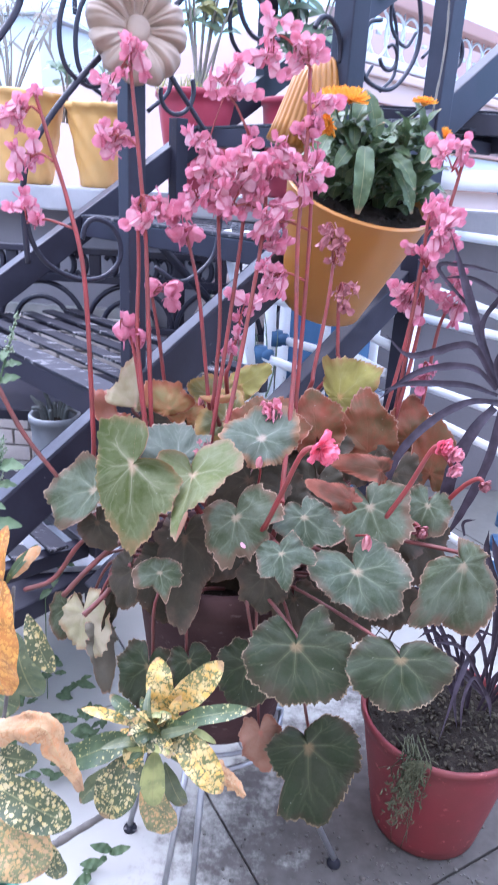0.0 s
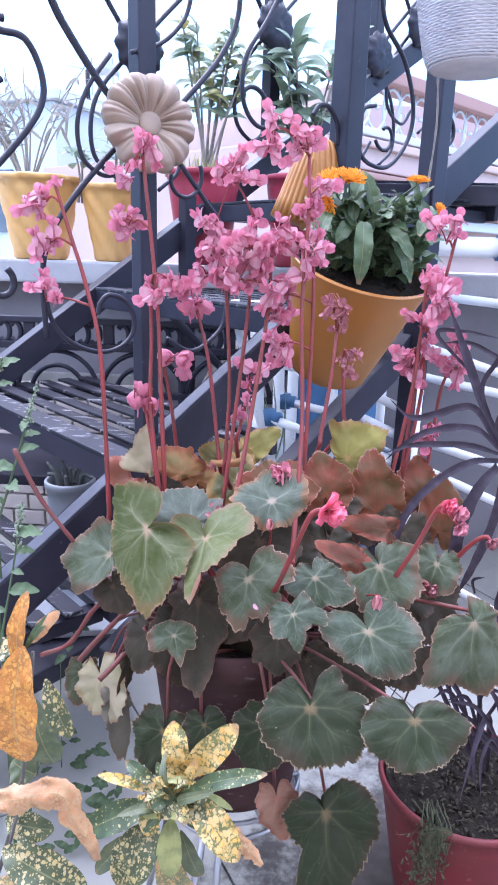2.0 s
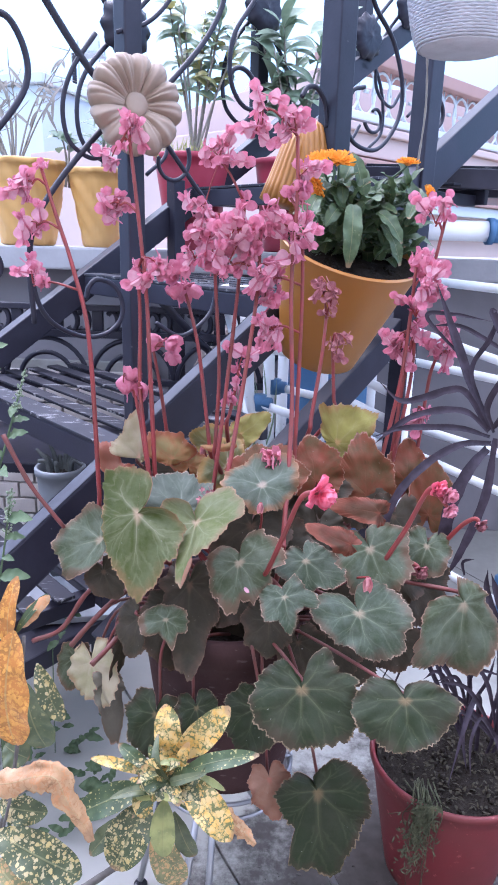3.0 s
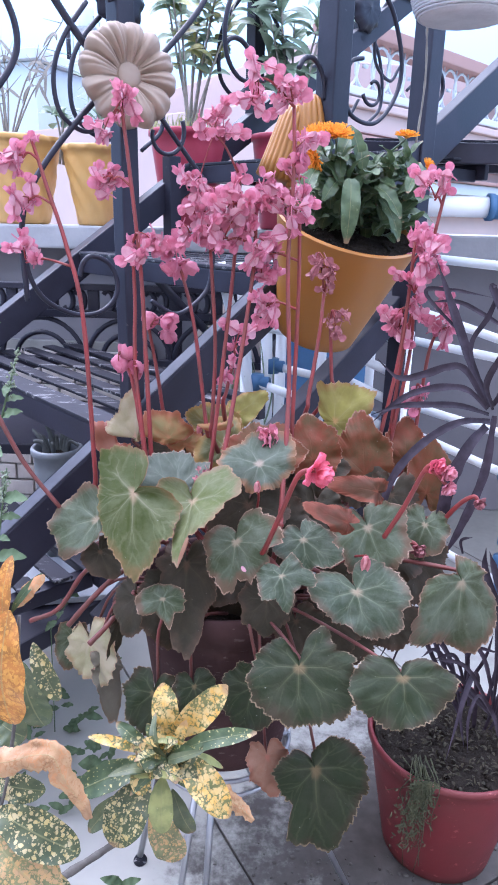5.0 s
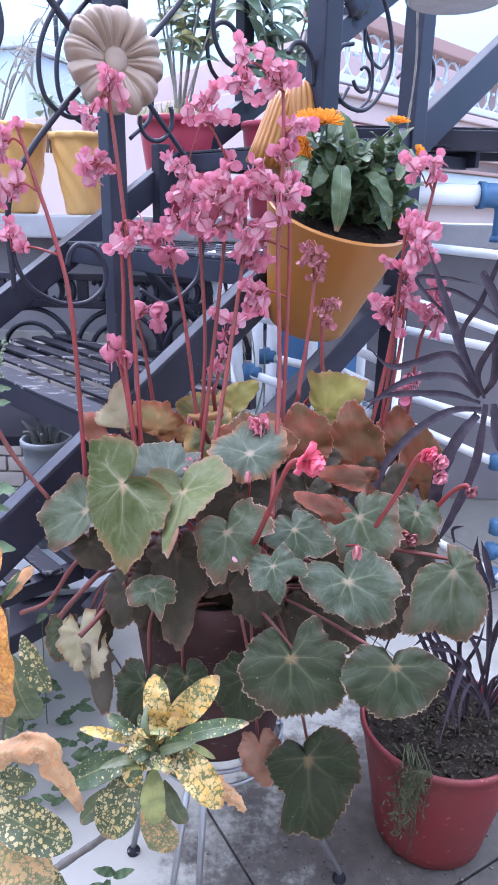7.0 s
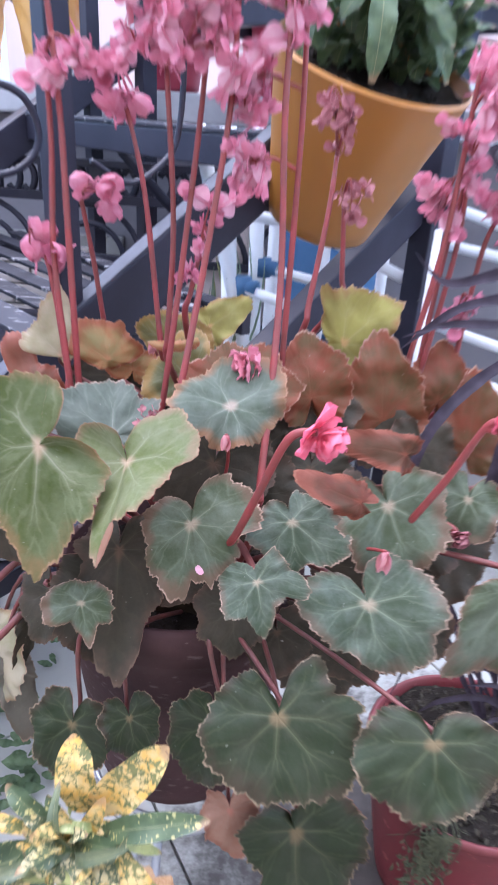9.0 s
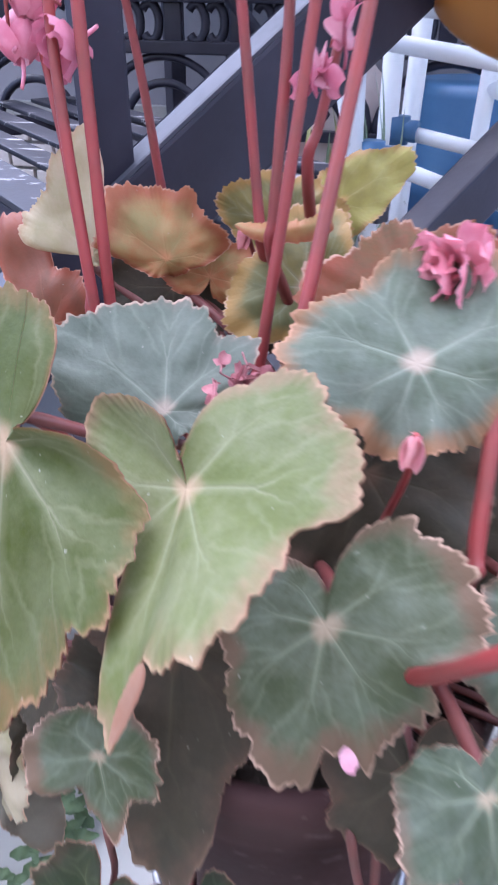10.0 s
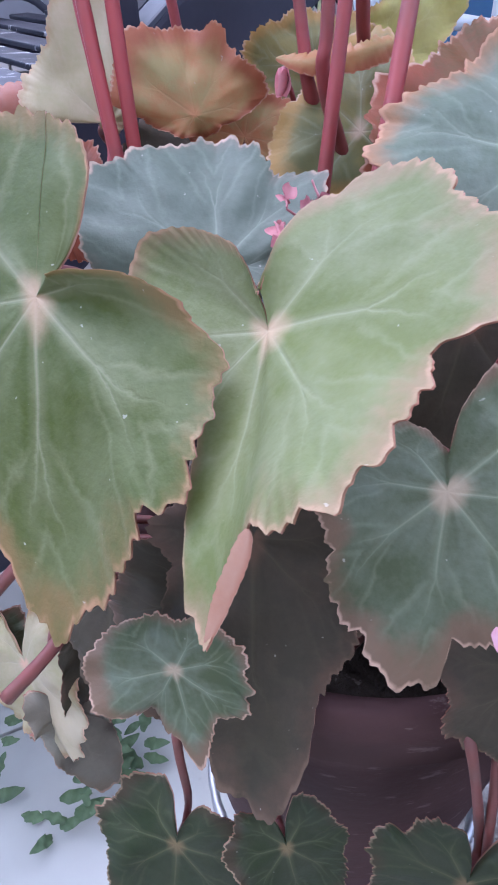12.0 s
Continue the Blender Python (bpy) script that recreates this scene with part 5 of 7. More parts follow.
leaf((0.034, 0.777, 0.707), (0.012, 0.717, 0.642), (5, 42), .72, .55, "rim", shape=[(-180, 0.62), (-147, 0.66), (-135, 0.66), (-116, 0.55), (-83, 0.49), (-44, 0.40), (-9, 0.44), (24, 0.41), (46, 0.54), (73, 0.64), (92, 0.58), (122, 0.46), (153, 0.55)])
leaf((-0.118, 0.935, 0.688), (-0.128, 0.950, 0.733), (10, 20), .85, .45, "orange", fold=.25, cup=.14, shape=[(-170, 0.20), (-110, 0.35), (-82, 0.60), (-73, 0.92), (-50, 1.02), (-33, 1.18), (-18, 1.06), (0, 1.0), (14, 0.88), (29, 0.98), (42, 0.79), (67, 0.82), (86, 0.84), (97, 0.68), (120, 0.32)])
leaf((-0.093, 0.950, 0.673), (-0.089, 0.965, 0.700), (20, 25), 1.2, .5, "orange")
leaf((-0.176, 0.950, 0.682), (-0.178, 0.970, 0.756), (10, 15), .36, .5, "pale", shape=[(-93, 0.04), (-86, 0.47), (-78, 0.68), (-36, 0.67), (-2, 1.06), (6, 0.83), (12, 0.56), (38, 0.17)])
leaf((-0.049, 1.000, 0.692), (-0.035, 1.013, 0.727), (0, 20), 1.3, .5, "olive")
leaf((-0.0265, 0.920, 0.682), (-0.029, 0.948, 0.730), (0, 30), .95, .6, "olive", fold=.15, cup=.12, shape=[(-157, 0.68), (-136, 0.88), (-115, 0.97), (-87, 0.81), (-63, 0.72), (-45, 0.69), (-21, 0.93), (0, 1.01), (15, 1.01), (28, 0.87), (45, 0.70), (75, 0.55), (120, 0.5), (163, 0.42)])
leaf((-0.015, 1.050, 0.701), (0.040, 1.073, 0.736), (10, 20), .38, .35, "yellow")
leaf((0.150, 0.955, 0.720), (0.201, 0.966, 0.770), (5, 8), .85, .45, "yellow", shape=[(-131, 0.22), (-82, 0.57), (-72, 1.02), (-63, 0.92), (-51, 0.87), (-32, 0.88), (-16, 0.98), (0, 1.04), (10, 1.15), (19, 0.98), (37, 0.76), (78, 0.65), (111, 0.58), (140, 0.37)])
leaf((0.114, 0.870, 0.686), (0.102, 0.893, 0.750), (5, 20), .65, .5, "brown")
leaf((0.038, 0.840, 0.691), (0.019, 0.873, 0.738), (0, 35), 1.1, .6, "brown")
leaf((0.198, 0.900, 0.653), (0.192, 0.924, 0.746), (5, 15), .5, .4, "brown")
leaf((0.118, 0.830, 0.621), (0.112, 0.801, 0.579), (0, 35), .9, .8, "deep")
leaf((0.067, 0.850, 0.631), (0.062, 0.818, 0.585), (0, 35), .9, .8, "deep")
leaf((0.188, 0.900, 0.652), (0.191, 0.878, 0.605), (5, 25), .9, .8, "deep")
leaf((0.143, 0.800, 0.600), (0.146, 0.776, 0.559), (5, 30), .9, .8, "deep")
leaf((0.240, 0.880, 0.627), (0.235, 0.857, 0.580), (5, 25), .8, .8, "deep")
leaf((0.187, 0.750, 0.631), (0.216, 0.710, 0.578), (10, 40), .8, .5, "mid")
leaf((0.268, 0.950, 0.661), (0.274, 0.975, 0.728), (5, 20), .55, .5, "brown")
leaf((0.298, 0.900, 0.625), (0.306, 0.924, 0.707), (10, 15), .5, .4, "brown")
leaf((0.277, 0.800, 0.616), (0.262, 0.774, 0.577), (10, 30), .8, .6, "mid")
leaf((-0.212, 0.755, 0.420), (-0.193, 0.720, 0.366), (-30, 25), .7, .55, "pale", lobe=0.04)
leaf((-0.244, 0.770, 0.417), (-0.247, 0.751, 0.369), (20, 20), .5, .5, "mid")
leaf((-0.185, 0.740, 0.393), (-0.171, 0.738, 0.282), (35, 5), .2, .25, "dry")
leaf((-0.164, 0.750, 0.462), (-0.172, 0.728, 0.398), (40, 10), .2, .3, "deep")
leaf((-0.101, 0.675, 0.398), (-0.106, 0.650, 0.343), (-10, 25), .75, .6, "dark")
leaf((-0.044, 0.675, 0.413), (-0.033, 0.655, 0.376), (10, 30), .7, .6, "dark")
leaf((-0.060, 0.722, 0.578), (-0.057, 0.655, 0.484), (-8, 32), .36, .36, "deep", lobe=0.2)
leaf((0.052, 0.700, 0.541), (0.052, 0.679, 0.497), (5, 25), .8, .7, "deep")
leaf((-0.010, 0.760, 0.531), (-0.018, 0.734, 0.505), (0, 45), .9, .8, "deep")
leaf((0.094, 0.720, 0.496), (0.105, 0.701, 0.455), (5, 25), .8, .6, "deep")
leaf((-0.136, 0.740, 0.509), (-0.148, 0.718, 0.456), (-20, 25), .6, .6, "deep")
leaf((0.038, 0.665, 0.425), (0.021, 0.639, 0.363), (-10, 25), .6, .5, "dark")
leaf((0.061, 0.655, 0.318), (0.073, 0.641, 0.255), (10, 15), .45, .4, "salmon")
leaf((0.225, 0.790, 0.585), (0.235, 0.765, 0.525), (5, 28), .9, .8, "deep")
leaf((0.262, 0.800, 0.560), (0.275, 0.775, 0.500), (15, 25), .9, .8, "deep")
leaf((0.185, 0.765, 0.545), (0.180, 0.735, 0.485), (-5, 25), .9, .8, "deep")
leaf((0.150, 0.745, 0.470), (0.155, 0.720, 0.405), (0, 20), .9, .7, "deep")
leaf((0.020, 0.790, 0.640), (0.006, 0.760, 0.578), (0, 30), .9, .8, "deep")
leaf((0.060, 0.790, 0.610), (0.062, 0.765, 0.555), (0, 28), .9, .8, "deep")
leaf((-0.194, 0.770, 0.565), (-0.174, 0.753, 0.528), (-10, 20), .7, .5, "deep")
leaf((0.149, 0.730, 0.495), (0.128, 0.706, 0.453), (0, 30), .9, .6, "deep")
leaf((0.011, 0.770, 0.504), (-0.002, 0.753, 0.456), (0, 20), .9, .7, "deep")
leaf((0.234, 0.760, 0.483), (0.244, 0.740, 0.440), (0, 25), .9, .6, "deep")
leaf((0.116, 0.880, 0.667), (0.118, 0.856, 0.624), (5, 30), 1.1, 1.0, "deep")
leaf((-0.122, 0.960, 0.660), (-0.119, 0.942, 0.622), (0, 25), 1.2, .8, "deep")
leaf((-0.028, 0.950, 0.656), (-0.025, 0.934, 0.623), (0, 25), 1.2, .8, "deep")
leaf((-0.201, 0.925, 0.640), (-0.227, 0.960, 0.704), (-10, 25), .8, .5, "russet", shape=[(-40, 0.30), (-37, 0.59), (-22, 1.16), (-12, 1.15), (2, 1.00), (5, 0.67), (8, 0.53)])
flower_stem([(-0.221, 0.860, 0.653), (-0.233, 0.880, 0.887), (-0.258, 0.900, 0.988), (-0.282, 0.910, 1.060), (-0.305, 0.920, 1.130)], [((-0.316, 0.910, 1.104), 5), ((-0.312, 0.910, 1.048), 4), ((-0.323, 0.910, 0.961), 6)])
flower_stem([(-0.136, 0.875, 0.682), (-0.146, 0.900, 0.841), (-0.154, 0.920, 0.951), (-0.170, 0.940, 1.085), (-0.183, 0.950, 1.190)], [((-0.191, 0.940, 1.165), 6), ((-0.196, 0.940, 1.080), 6)])
flower_stem([(-0.144, 0.870, 0.683), (-0.162, 0.900, 0.807), (-0.164, 0.920, 0.911), (-0.168, 0.930, 0.988)], [((-0.156, 0.920, 1.004), 3), ((-0.148, 0.920, 0.978), 4)])
flower_stem([(-0.147, 0.875, 0.692), (-0.163, 0.900, 0.763), (-0.178, 0.920, 0.814)], [((-0.189, 0.910, 0.828), 3)], state="cupped")
flower_stem([(-0.139, 1.000, 0.719), (-0.148, 1.000, 0.787), (-0.161, 1.000, 0.863)], [((-0.154, 0.990, 0.859), 4)], state="cupped")
flower_stem([(-0.058, 0.930, 0.727), (-0.081, 0.970, 0.868), (-0.107, 1.000, 0.957)], [((-0.124, 0.990, 0.948), 4)], state="cupped")
flower_stem([(-0.043, 0.860, 0.667), (-0.029, 0.900, 0.815), (-0.016, 0.930, 0.966), (-0.010, 0.950, 1.087)], [((-0.072, 0.940, 1.068), 9), ((-0.048, 0.940, 1.144), 7), ((-0.083, 0.940, 1.004), 5)])
flower_stem([(-0.018, 0.800, 0.699), (-0.003, 0.850, 0.811), (0.014, 0.890, 0.955), (0.017, 0.900, 1.050)], [((-0.016, 0.890, 1.048), 10), ((-0.029, 0.890, 0.997), 9), ((0.017, 0.890, 1.000), 8)])
flower_stem([(-0.044, 0.900, 0.736), (-0.042, 0.920, 0.844), (-0.051, 0.930, 0.983)], [((-0.061, 0.920, 1.046), 7)])
flower_stem([(-0.024, 0.930, 0.774), (-0.012, 0.950, 0.841)], [((-0.017, 0.940, 0.817), 5)])
flower_stem([(0.067, 0.750, 0.651), (0.072, 0.840, 0.803), (0.064, 0.880, 0.966), (0.067, 0.900, 1.094), (0.064, 0.920, 1.177)], [((0.062, 0.910, 1.178), 6), ((0.014, 0.910, 1.211), 7), ((0.048, 0.910, 1.094), 8), ((0.036, 0.910, 1.051), 10)])
flower_stem([(0.080, 0.880, 0.723), (0.081, 0.900, 0.927), (0.078, 0.910, 1.032)], [((0.072, 0.900, 1.039), 8), ((0.026, 0.900, 0.978), 8), ((0.034, 0.900, 0.909), 7)])
flower_stem([(0.106, 0.950, 0.765), (0.120, 0.990, 0.860), (0.125, 1.020, 0.918)], [((0.114, 1.010, 0.978), 3), ((0.131, 1.010, 0.936), 6)], state="faded")
flower_stem([(0.144, 1.000, 0.787), (0.138, 1.020, 0.875)], [((0.141, 1.010, 0.889), 6)], state="faded")
flower_stem([(0.214, 0.940, 0.647), (0.245, 0.970, 0.810), (0.256, 0.990, 0.912), (0.260, 1.000, 1.002)], [((0.251, 0.990, 0.899), 10), ((0.270, 0.990, 0.979), 8)])
flower_stem([(0.240, 0.960, 0.661), (0.266, 0.990, 0.816), (0.269, 1.000, 0.894)], [((0.265, 0.990, 0.921), 6)])
flower_stem([(0.285, 0.980, 0.667), (0.298, 1.000, 0.816), (0.307, 1.000, 0.862)], [((0.324, 0.990, 0.864), 8), ((0.284, 0.990, 0.776), 4)])
flower_stem([(0.240, 0.965, 0.656), (0.260, 1.000, 0.850), (0.290, 1.020, 0.995), (0.305, 1.030, 1.077)], [((0.288, 1.020, 1.064), 5), ((0.286, 1.020, 0.999), 6)])
double_bloom((0.102, 0.616, 0.761), 0.0215, (55, -20), [(0.03, 0.75, 0.55), (0.038, 0.715, 0.59), (0.049, 0.687, 0.627), (0.066, 0.652, 0.69), (0.080, 0.626, 0.742), (0.089, 0.620, 0.757)])
double_bloom((0.262, 0.715, 0.738), 0.0125, (30, -10), [(0.198, 0.770, 0.565), (0.207, 0.750, 0.609), (0.231, 0.735, 0.670), (0.250, 0.722, 0.728)])
double_bloom((0.275, 0.712, 0.730), 0.0130, (50, -15), [(0.250, 0.722, 0.728), (0.262, 0.718, 0.735)], PALE_PETAL)
double_bloom((0.277, 0.710, 0.711), 0.0125, (35, -35), [(0.250, 0.722, 0.728), (0.264, 0.716, 0.726)], PALE_PETAL)
double_bloom((0.342, 0.780, 0.662), 0.0110, (20, -30), [(0.29, 0.83, 0.58), (0.318, 0.80, 0.645), (0.335, 0.785, 0.668)], FADED)
double_bloom((0.262, 0.765, 0.594), 0.0125, (20, -25), [(0.20, 0.80, 0.58), (0.235, 0.785, 0.598), (0.255, 0.77, 0.600)], FADED)
double_bloom((0.05, 0.812, 0.737), 0.021, (-60, -5), [(0.06, 0.86, 0.60), (0.068, 0.835, 0.70), (0.062, 0.822, 0.735)], PALE_PETAL)


# ---- gold-dust shrub in front ----
GOLD = {
    "gold": speckled_material("gold_leaf", (0.12, 0.13, 0.045), (0.70, 0.40, 0.075), (0.66, 0.48, 0.20), 0.46),
    "dust": speckled_material("dusted_leaf", (0.055, 0.074, 0.034), (0.52, 0.40, 0.15), (0.54, 0.45, 0.25), 0.30),
    "green": speckled_material("green_leaf", (0.055, 0.085, 0.038), (0.55, 0.46, 0.15), (0.45, 0.42, 0.18), 0.12),
    "plain": speckled_material("pale_green_leaf", (0.24, 0.27, 0.10), (0.45, 0.42, 0.18), (0.42, 0.40, 0.2), 0.0),
    "olive": speckled_material("olive_leaf", (0.08, 0.10, 0.05), (0.22, 0.22, 0.09), (0.2, 0.2, 0.1), 0.02),
    "peach": speckled_material("dry_leaf", (0.34, 0.18, 0.08), (0.52, 0.33, 0.17), (0.44, 0.25, 0.12), 0.5),
    "peachdust": speckled_material("browning_leaf", (0.16, 0.17, 0.08), (0.62, 0.38, 0.15), (0.55, 0.34, 0.18), 0.38),
    "amber": speckled_material("amber_leaf", (0.30, 0.13, 0.025), (0.66, 0.33, 0.06), (0.52, 0.24, 0.04), 0.34),
}
gold_shrub = thing("gold_dust_shrub", (-0.10, 0.55, 0.0), "gold-dust shrub with yellow-blotched leaves, some dry and peach-coloured", "plant")
GS = Vector(gold_shrub.location)


def gold_leaf(base, tip, width, face, tint="dust", bend=0.12):
    base, tip = Vector(base) - GS, Vector(tip) - GS
    bm = bmesh.new()
    prof = lambda t: max(0.03, min(1.0, 2.42 * (t + 0.01) ** 0.72 * (1.005 - t) ** 0.58))
    blade(bm, base, tip, facing(*face), width, bend, -0.35 if tint == "peach" else 0.22, 20, 8, 0.22 if tint == "peach" else 0.13, prof, 0.34 if tint == "peach" else 0.13)
    part("leaf", bm, GOLD[tint], gold_shrub, {"peach": "dry peach-coloured leaf", "amber": "amber ageing leaf", "gold": "yellow-blotched leaf"}.get(tint, ""))


def dry_leaf(pts, w):
    """A dried leaf, bent over and crumpled, with a ragged margin."""
    line = spline([Vector(p) - GS for p in pts], 10)
    off = Vector((pts[0][0] * 31, 7, 2))
    bm = bmesh.new()
    uv = bm.loops.layers.uv.verify()
    rows, n, cols = [], len(line), 10
    for i, p in enumerate(line):
        t = i / (n - 1)
        d = (line[min(i + 1, n - 1)] - line[max(i - 1, 0)]).normalized()
        side = d.cross(Vector((0.1, -0.75, 0.66))).normalized()
        up = side.cross(d)
        row = []
        for k in range(cols + 1):
            s = k / cols * 2 - 1
            ww = w * (0.3 + 0.75 * math.sin(math.pi * min(1, 0.12 + 0.86 * t)) ** 0.8) * (0.9 - 0.35 * t) * (1 + 0.5 * noise.noise(Vector((t * 9, s > 0, 0)) + off) + 0.25 * noise.noise(Vector((t * 30, s > 0, 3)) + off))
            lift = -0.45 * ww * s * s + ww * 0.55 * noise.noise(Vector((t * 4, s * 1.3, 1)) + off) + ww * 0.16 * noise.noise(Vector((t * 14, s * 4, 1)) + off)
            row.append(bm.verts.new(p + side * (s * ww) + up * lift))
        rows.append(row)
    for i in range(n - 1):
        for k in range(cols):
            f = bm.faces.new((rows[i][k], rows[i][k + 1], rows[i + 1][k + 1], rows[i + 1][k]))
            for lp, (a, c) in zip(f.loops, ((k, i), (k + 1, i), (k + 1, i + 1), (k, i + 1))):
                lp[uv].uv = (a / cols, c / n)
    part("leaf", bm, GOLD["peach"], gold_shrub, "dry peach-coloured leaf, bent over")


def gold_branch(pts, r):
    bm = bmesh.new()
    tube(bm, spline([Vector(p) - GS for p in pts], 8), r, r * 0.7, 9, 1, 0.35)
    part("branch", bm, BARK, gold_shrub)


PURPLE = plant_material("purple_strap", (0.015, 0.010, 0.015), (0.062, 0.046, 0.064), 60, 0.55, 0.06)
PURPLE.node_tree.nodes["Principled BSDF"].inputs["Specular IOR Level"].default_value = 0.2
dark_plant = thing("purple_plant", (0.362, 0.826, 0.2), "dark purple strap-leaved plant growing in the red pot", "plant")
DP = Vector(dark_plant.location)


def strap(pts, w):
    """A long channelled strap leaf along pts."""
    line = spline([Vector(p) - DP for p in pts], 9)
    bm = bmesh.new()
    rows = []
    n = len(line)
    for i, p in enumerate(line):
        d = (line[min(i + 1, n - 1)] - line[max(i - 1, 0)]).normalized()
        t = i / (n - 1)
        side = d.cross(Vector((0.15, -1, 0.35)).normalized()).normalized()
        up = side.cross(d)
        ww = 0.84 * w * (0.55 + 0.45 * math.sin(math.pi * min(1, t * 1.1))) * (1 + 0.22 * noise.noise(p * 55)) * (1 if t < 0.75 else max(0.03, (1 - t) / 0.25) ** 0.8)
        rows.append([bm.verts.new(p + side * (s * ww) + up * (abs(s) * ww * 0.35)) for s in (-1, -0.5, 0, 0.5, 1)])
    for a, b in zip(rows, rows[1:]):
        for k in range(4):
            bm.faces.new((a[k], a[k + 1], b[k + 1], b[k]))
    part("leaf", bm, PURPLE, dark_plant)


WEED_GREEN = plant_material("weed_green", (0.06, 0.10, 0.045), (0.13, 0.19, 0.09), 60, 0.6, 0.2)
WEED_PALE = plant_material("weed_seed", (0.20, 0.26, 0.16), (0.30, 0.34, 0.24), 200, 0.7, 0.15)


def weed(pts, r, spike=True):
    ob = thing("weed", pts[0], "slim green weed with a pale seed spike" if spike else "small dark green weed with toothed leaves", "plant", "weeds")
    o = Vector(pts[0])
    rnd = random.Random(int(abs(pts[0][0]) * 9000) + int(pts[0][1] * 700))
    line = spline([Vector(p) - o for p in pts], 10)
    down = Vector((line[0].x - 0.02, line[0].y + 0.03, -o.z)) if spike and r > 0.0013 else line[0]
    bm = bmesh.new()
    tube(bm, [down, *line], r * 0.8 if spike else max(r, 0.0017), r * 0.4 if spike else 0.0009, 6)
    part("stem", bm, WEED_GREEN, ob)
    n = len(line)
    for i in range(3, n - 1, 3):
        if spike and i > n * 0.72:
            break
        a = rnd.uniform(0, 6.28)
        ln = rnd.uniform(0.02, 0.045) if spike else rnd.uniform(0.022, 0.042)
        dv = Vector((math.cos(a), 0.5 * math.sin(a), rnd.uniform(-0.2, 0.5))).normalized()
        bm = bmesh.new()
        blade(bm, line[i], line[i] + dv * ln, (0, -0.6, 0.8), ln * (0.3 if spike else 0.24), 0.1, 0.2, 12, 4, 0.1, None, 0.25 if spike else 0.6)
        part("leaf", bm, WEED_GREEN, ob)
    if spike:
        bm = bmesh.new()
        for k in range(70):
            f = rnd.random()
            p = line[int((0.68 + 0.31 * f) * (n - 1))]
            q = p + Vector((rnd.gauss(0, 0.0035), rnd.gauss(0, 0.0035), rnd.gauss(0, 0.004))) * (1.2 - f * 0.6)
            g = bmesh.ops.create_icosphere(bm, subdivisions=1, radius=0.0014 + 0.001 * rnd.random())["verts"]
            bmesh.ops.translate(bm, verts=g, vec=q)
        part("seed_spike", bm, WEED_PALE, ob)


def folded_margin(pts, w, tint="rust"):
    """A leaf margin that has folded over towards the viewer: a ruffled strip with a ragged free edge."""
    line = spline([Vector(p) - ROOT for p in pts], 26)
    rnd = random.Random(int(abs(pts[0][0]) * 9000))
    off = Vector((rnd.random() * 50, 3, 1))
    bm = bmesh.new()
    uv = bm.loops.layers.uv.verify()
    rows, n = [], len(line)
    for i, p in enumerate(line):
        t = i / (n - 1)
        d = (line[min(i + 1, n - 1)] - line[max(i - 1, 0)]).normalized()
        out = d.cross(Vector((0, 0.75, -0.66))).normalized()
        if out.z > 0:
            out = -out
        front = Vector((0, -0.8, 0.6))
        q = 1 - t if tint == "salmon" else t
        ww = 2.5 * w * (0.05 + q ** 0.6 * (1.001 - q) ** 0.22) * (1 + 0.3 * noise.noise(Vector((t * 3, 0, 0)) + off))
        tooth = 0.17 * ((t * 11 + 0.5 * noise.noise(Vector((t * 7, 4, 0)) + off)) % 1) + 0.12 * noise.noise(Vector((t * 24, 7, 0)) + off)
        bend = 0.22
        if tint == "salmon":
            tooth, bend, ww = tooth * 0.35, 0.05, 3.4 * w * (0.03 + q ** 0.8 * (1.001 - q) ** 0.45)
        row = []
        for k in range(8):
            f = k / 7
            # the strip rolls over the fold, dips and lifts again to its toothed edge
            deep = bend * math.sin(f * 3.2) + 0.7 * bend * noise.noise(Vector((t * 3, f * 1.4, 2)) + off) + 0.04 * noise.noise(Vector((t * 11, f * 3, 5)) + off)
            row.append(bm.verts.new(p + out * (ww * (f - 0.4 + 0.5 * tooth * max(0, f - 0.6) / 0.4 - tooth * max(0, 0.35 - f) / 0.35)) + front * (ww * deep)))
        rows.append(row)
    for i in range(n - 1):
        for k in range(7):
            fc = bm.faces.new((rows[i][k], rows[i][k + 1], rows[i + 1][k + 1], rows[i + 1][k]))
            for lp, (a, c) in zip(fc.loops, ((k, i), (k + 1, i), (k + 1, i + 1), (k, i + 1))):
                lp[uv].uv = (0.5, 0.44 + 0.08 * a)
    part("folded_margin", bm, LEAF[tint], begonia, "folded-over %s leaf margin" % tint)


def bare_stalk(pts, r):
    bm = bmesh.new()
    tube(bm, spline([Vector(p) - ROOT for p in pts], 8), r, r * 0.85, 8, 1, 0.15)
    part("bare_stalk", bm, PETIOLE, begonia)


# gold-dust shrub
gold_leaf((-0.062, 0.560, 0.402), (-0.087, 0.560, 0.442), 0.0081, (-20, 40), tint="green")
gold_leaf((-0.062, 0.560, 0.402), (-0.102, 0.550, 0.431), 0.0073, (-20, 50), tint="dust")
gold_leaf((-0.063, 0.550, 0.409), (-0.087, 0.530, 0.440), 0.0079, (-10, 50), tint="gold")
gold_leaf((-0.058, 0.550, 0.410), (-0.070, 0.520, 0.405), 0.0087, (-10, 40), tint="dust")
gold_leaf((-0.057, 0.550, 0.412), (-0.027, 0.530, 0.434), 0.0093, (15, 45), tint="green")
gold_leaf((-0.060, 0.560, 0.406), (-0.039, 0.550, 0.456), 0.0079, (15, 35), tint="gold")
gold_leaf((-0.056, 0.550, 0.407), (-0.022, 0.520, 0.406), 0.0109, (15, 40), tint="dust")
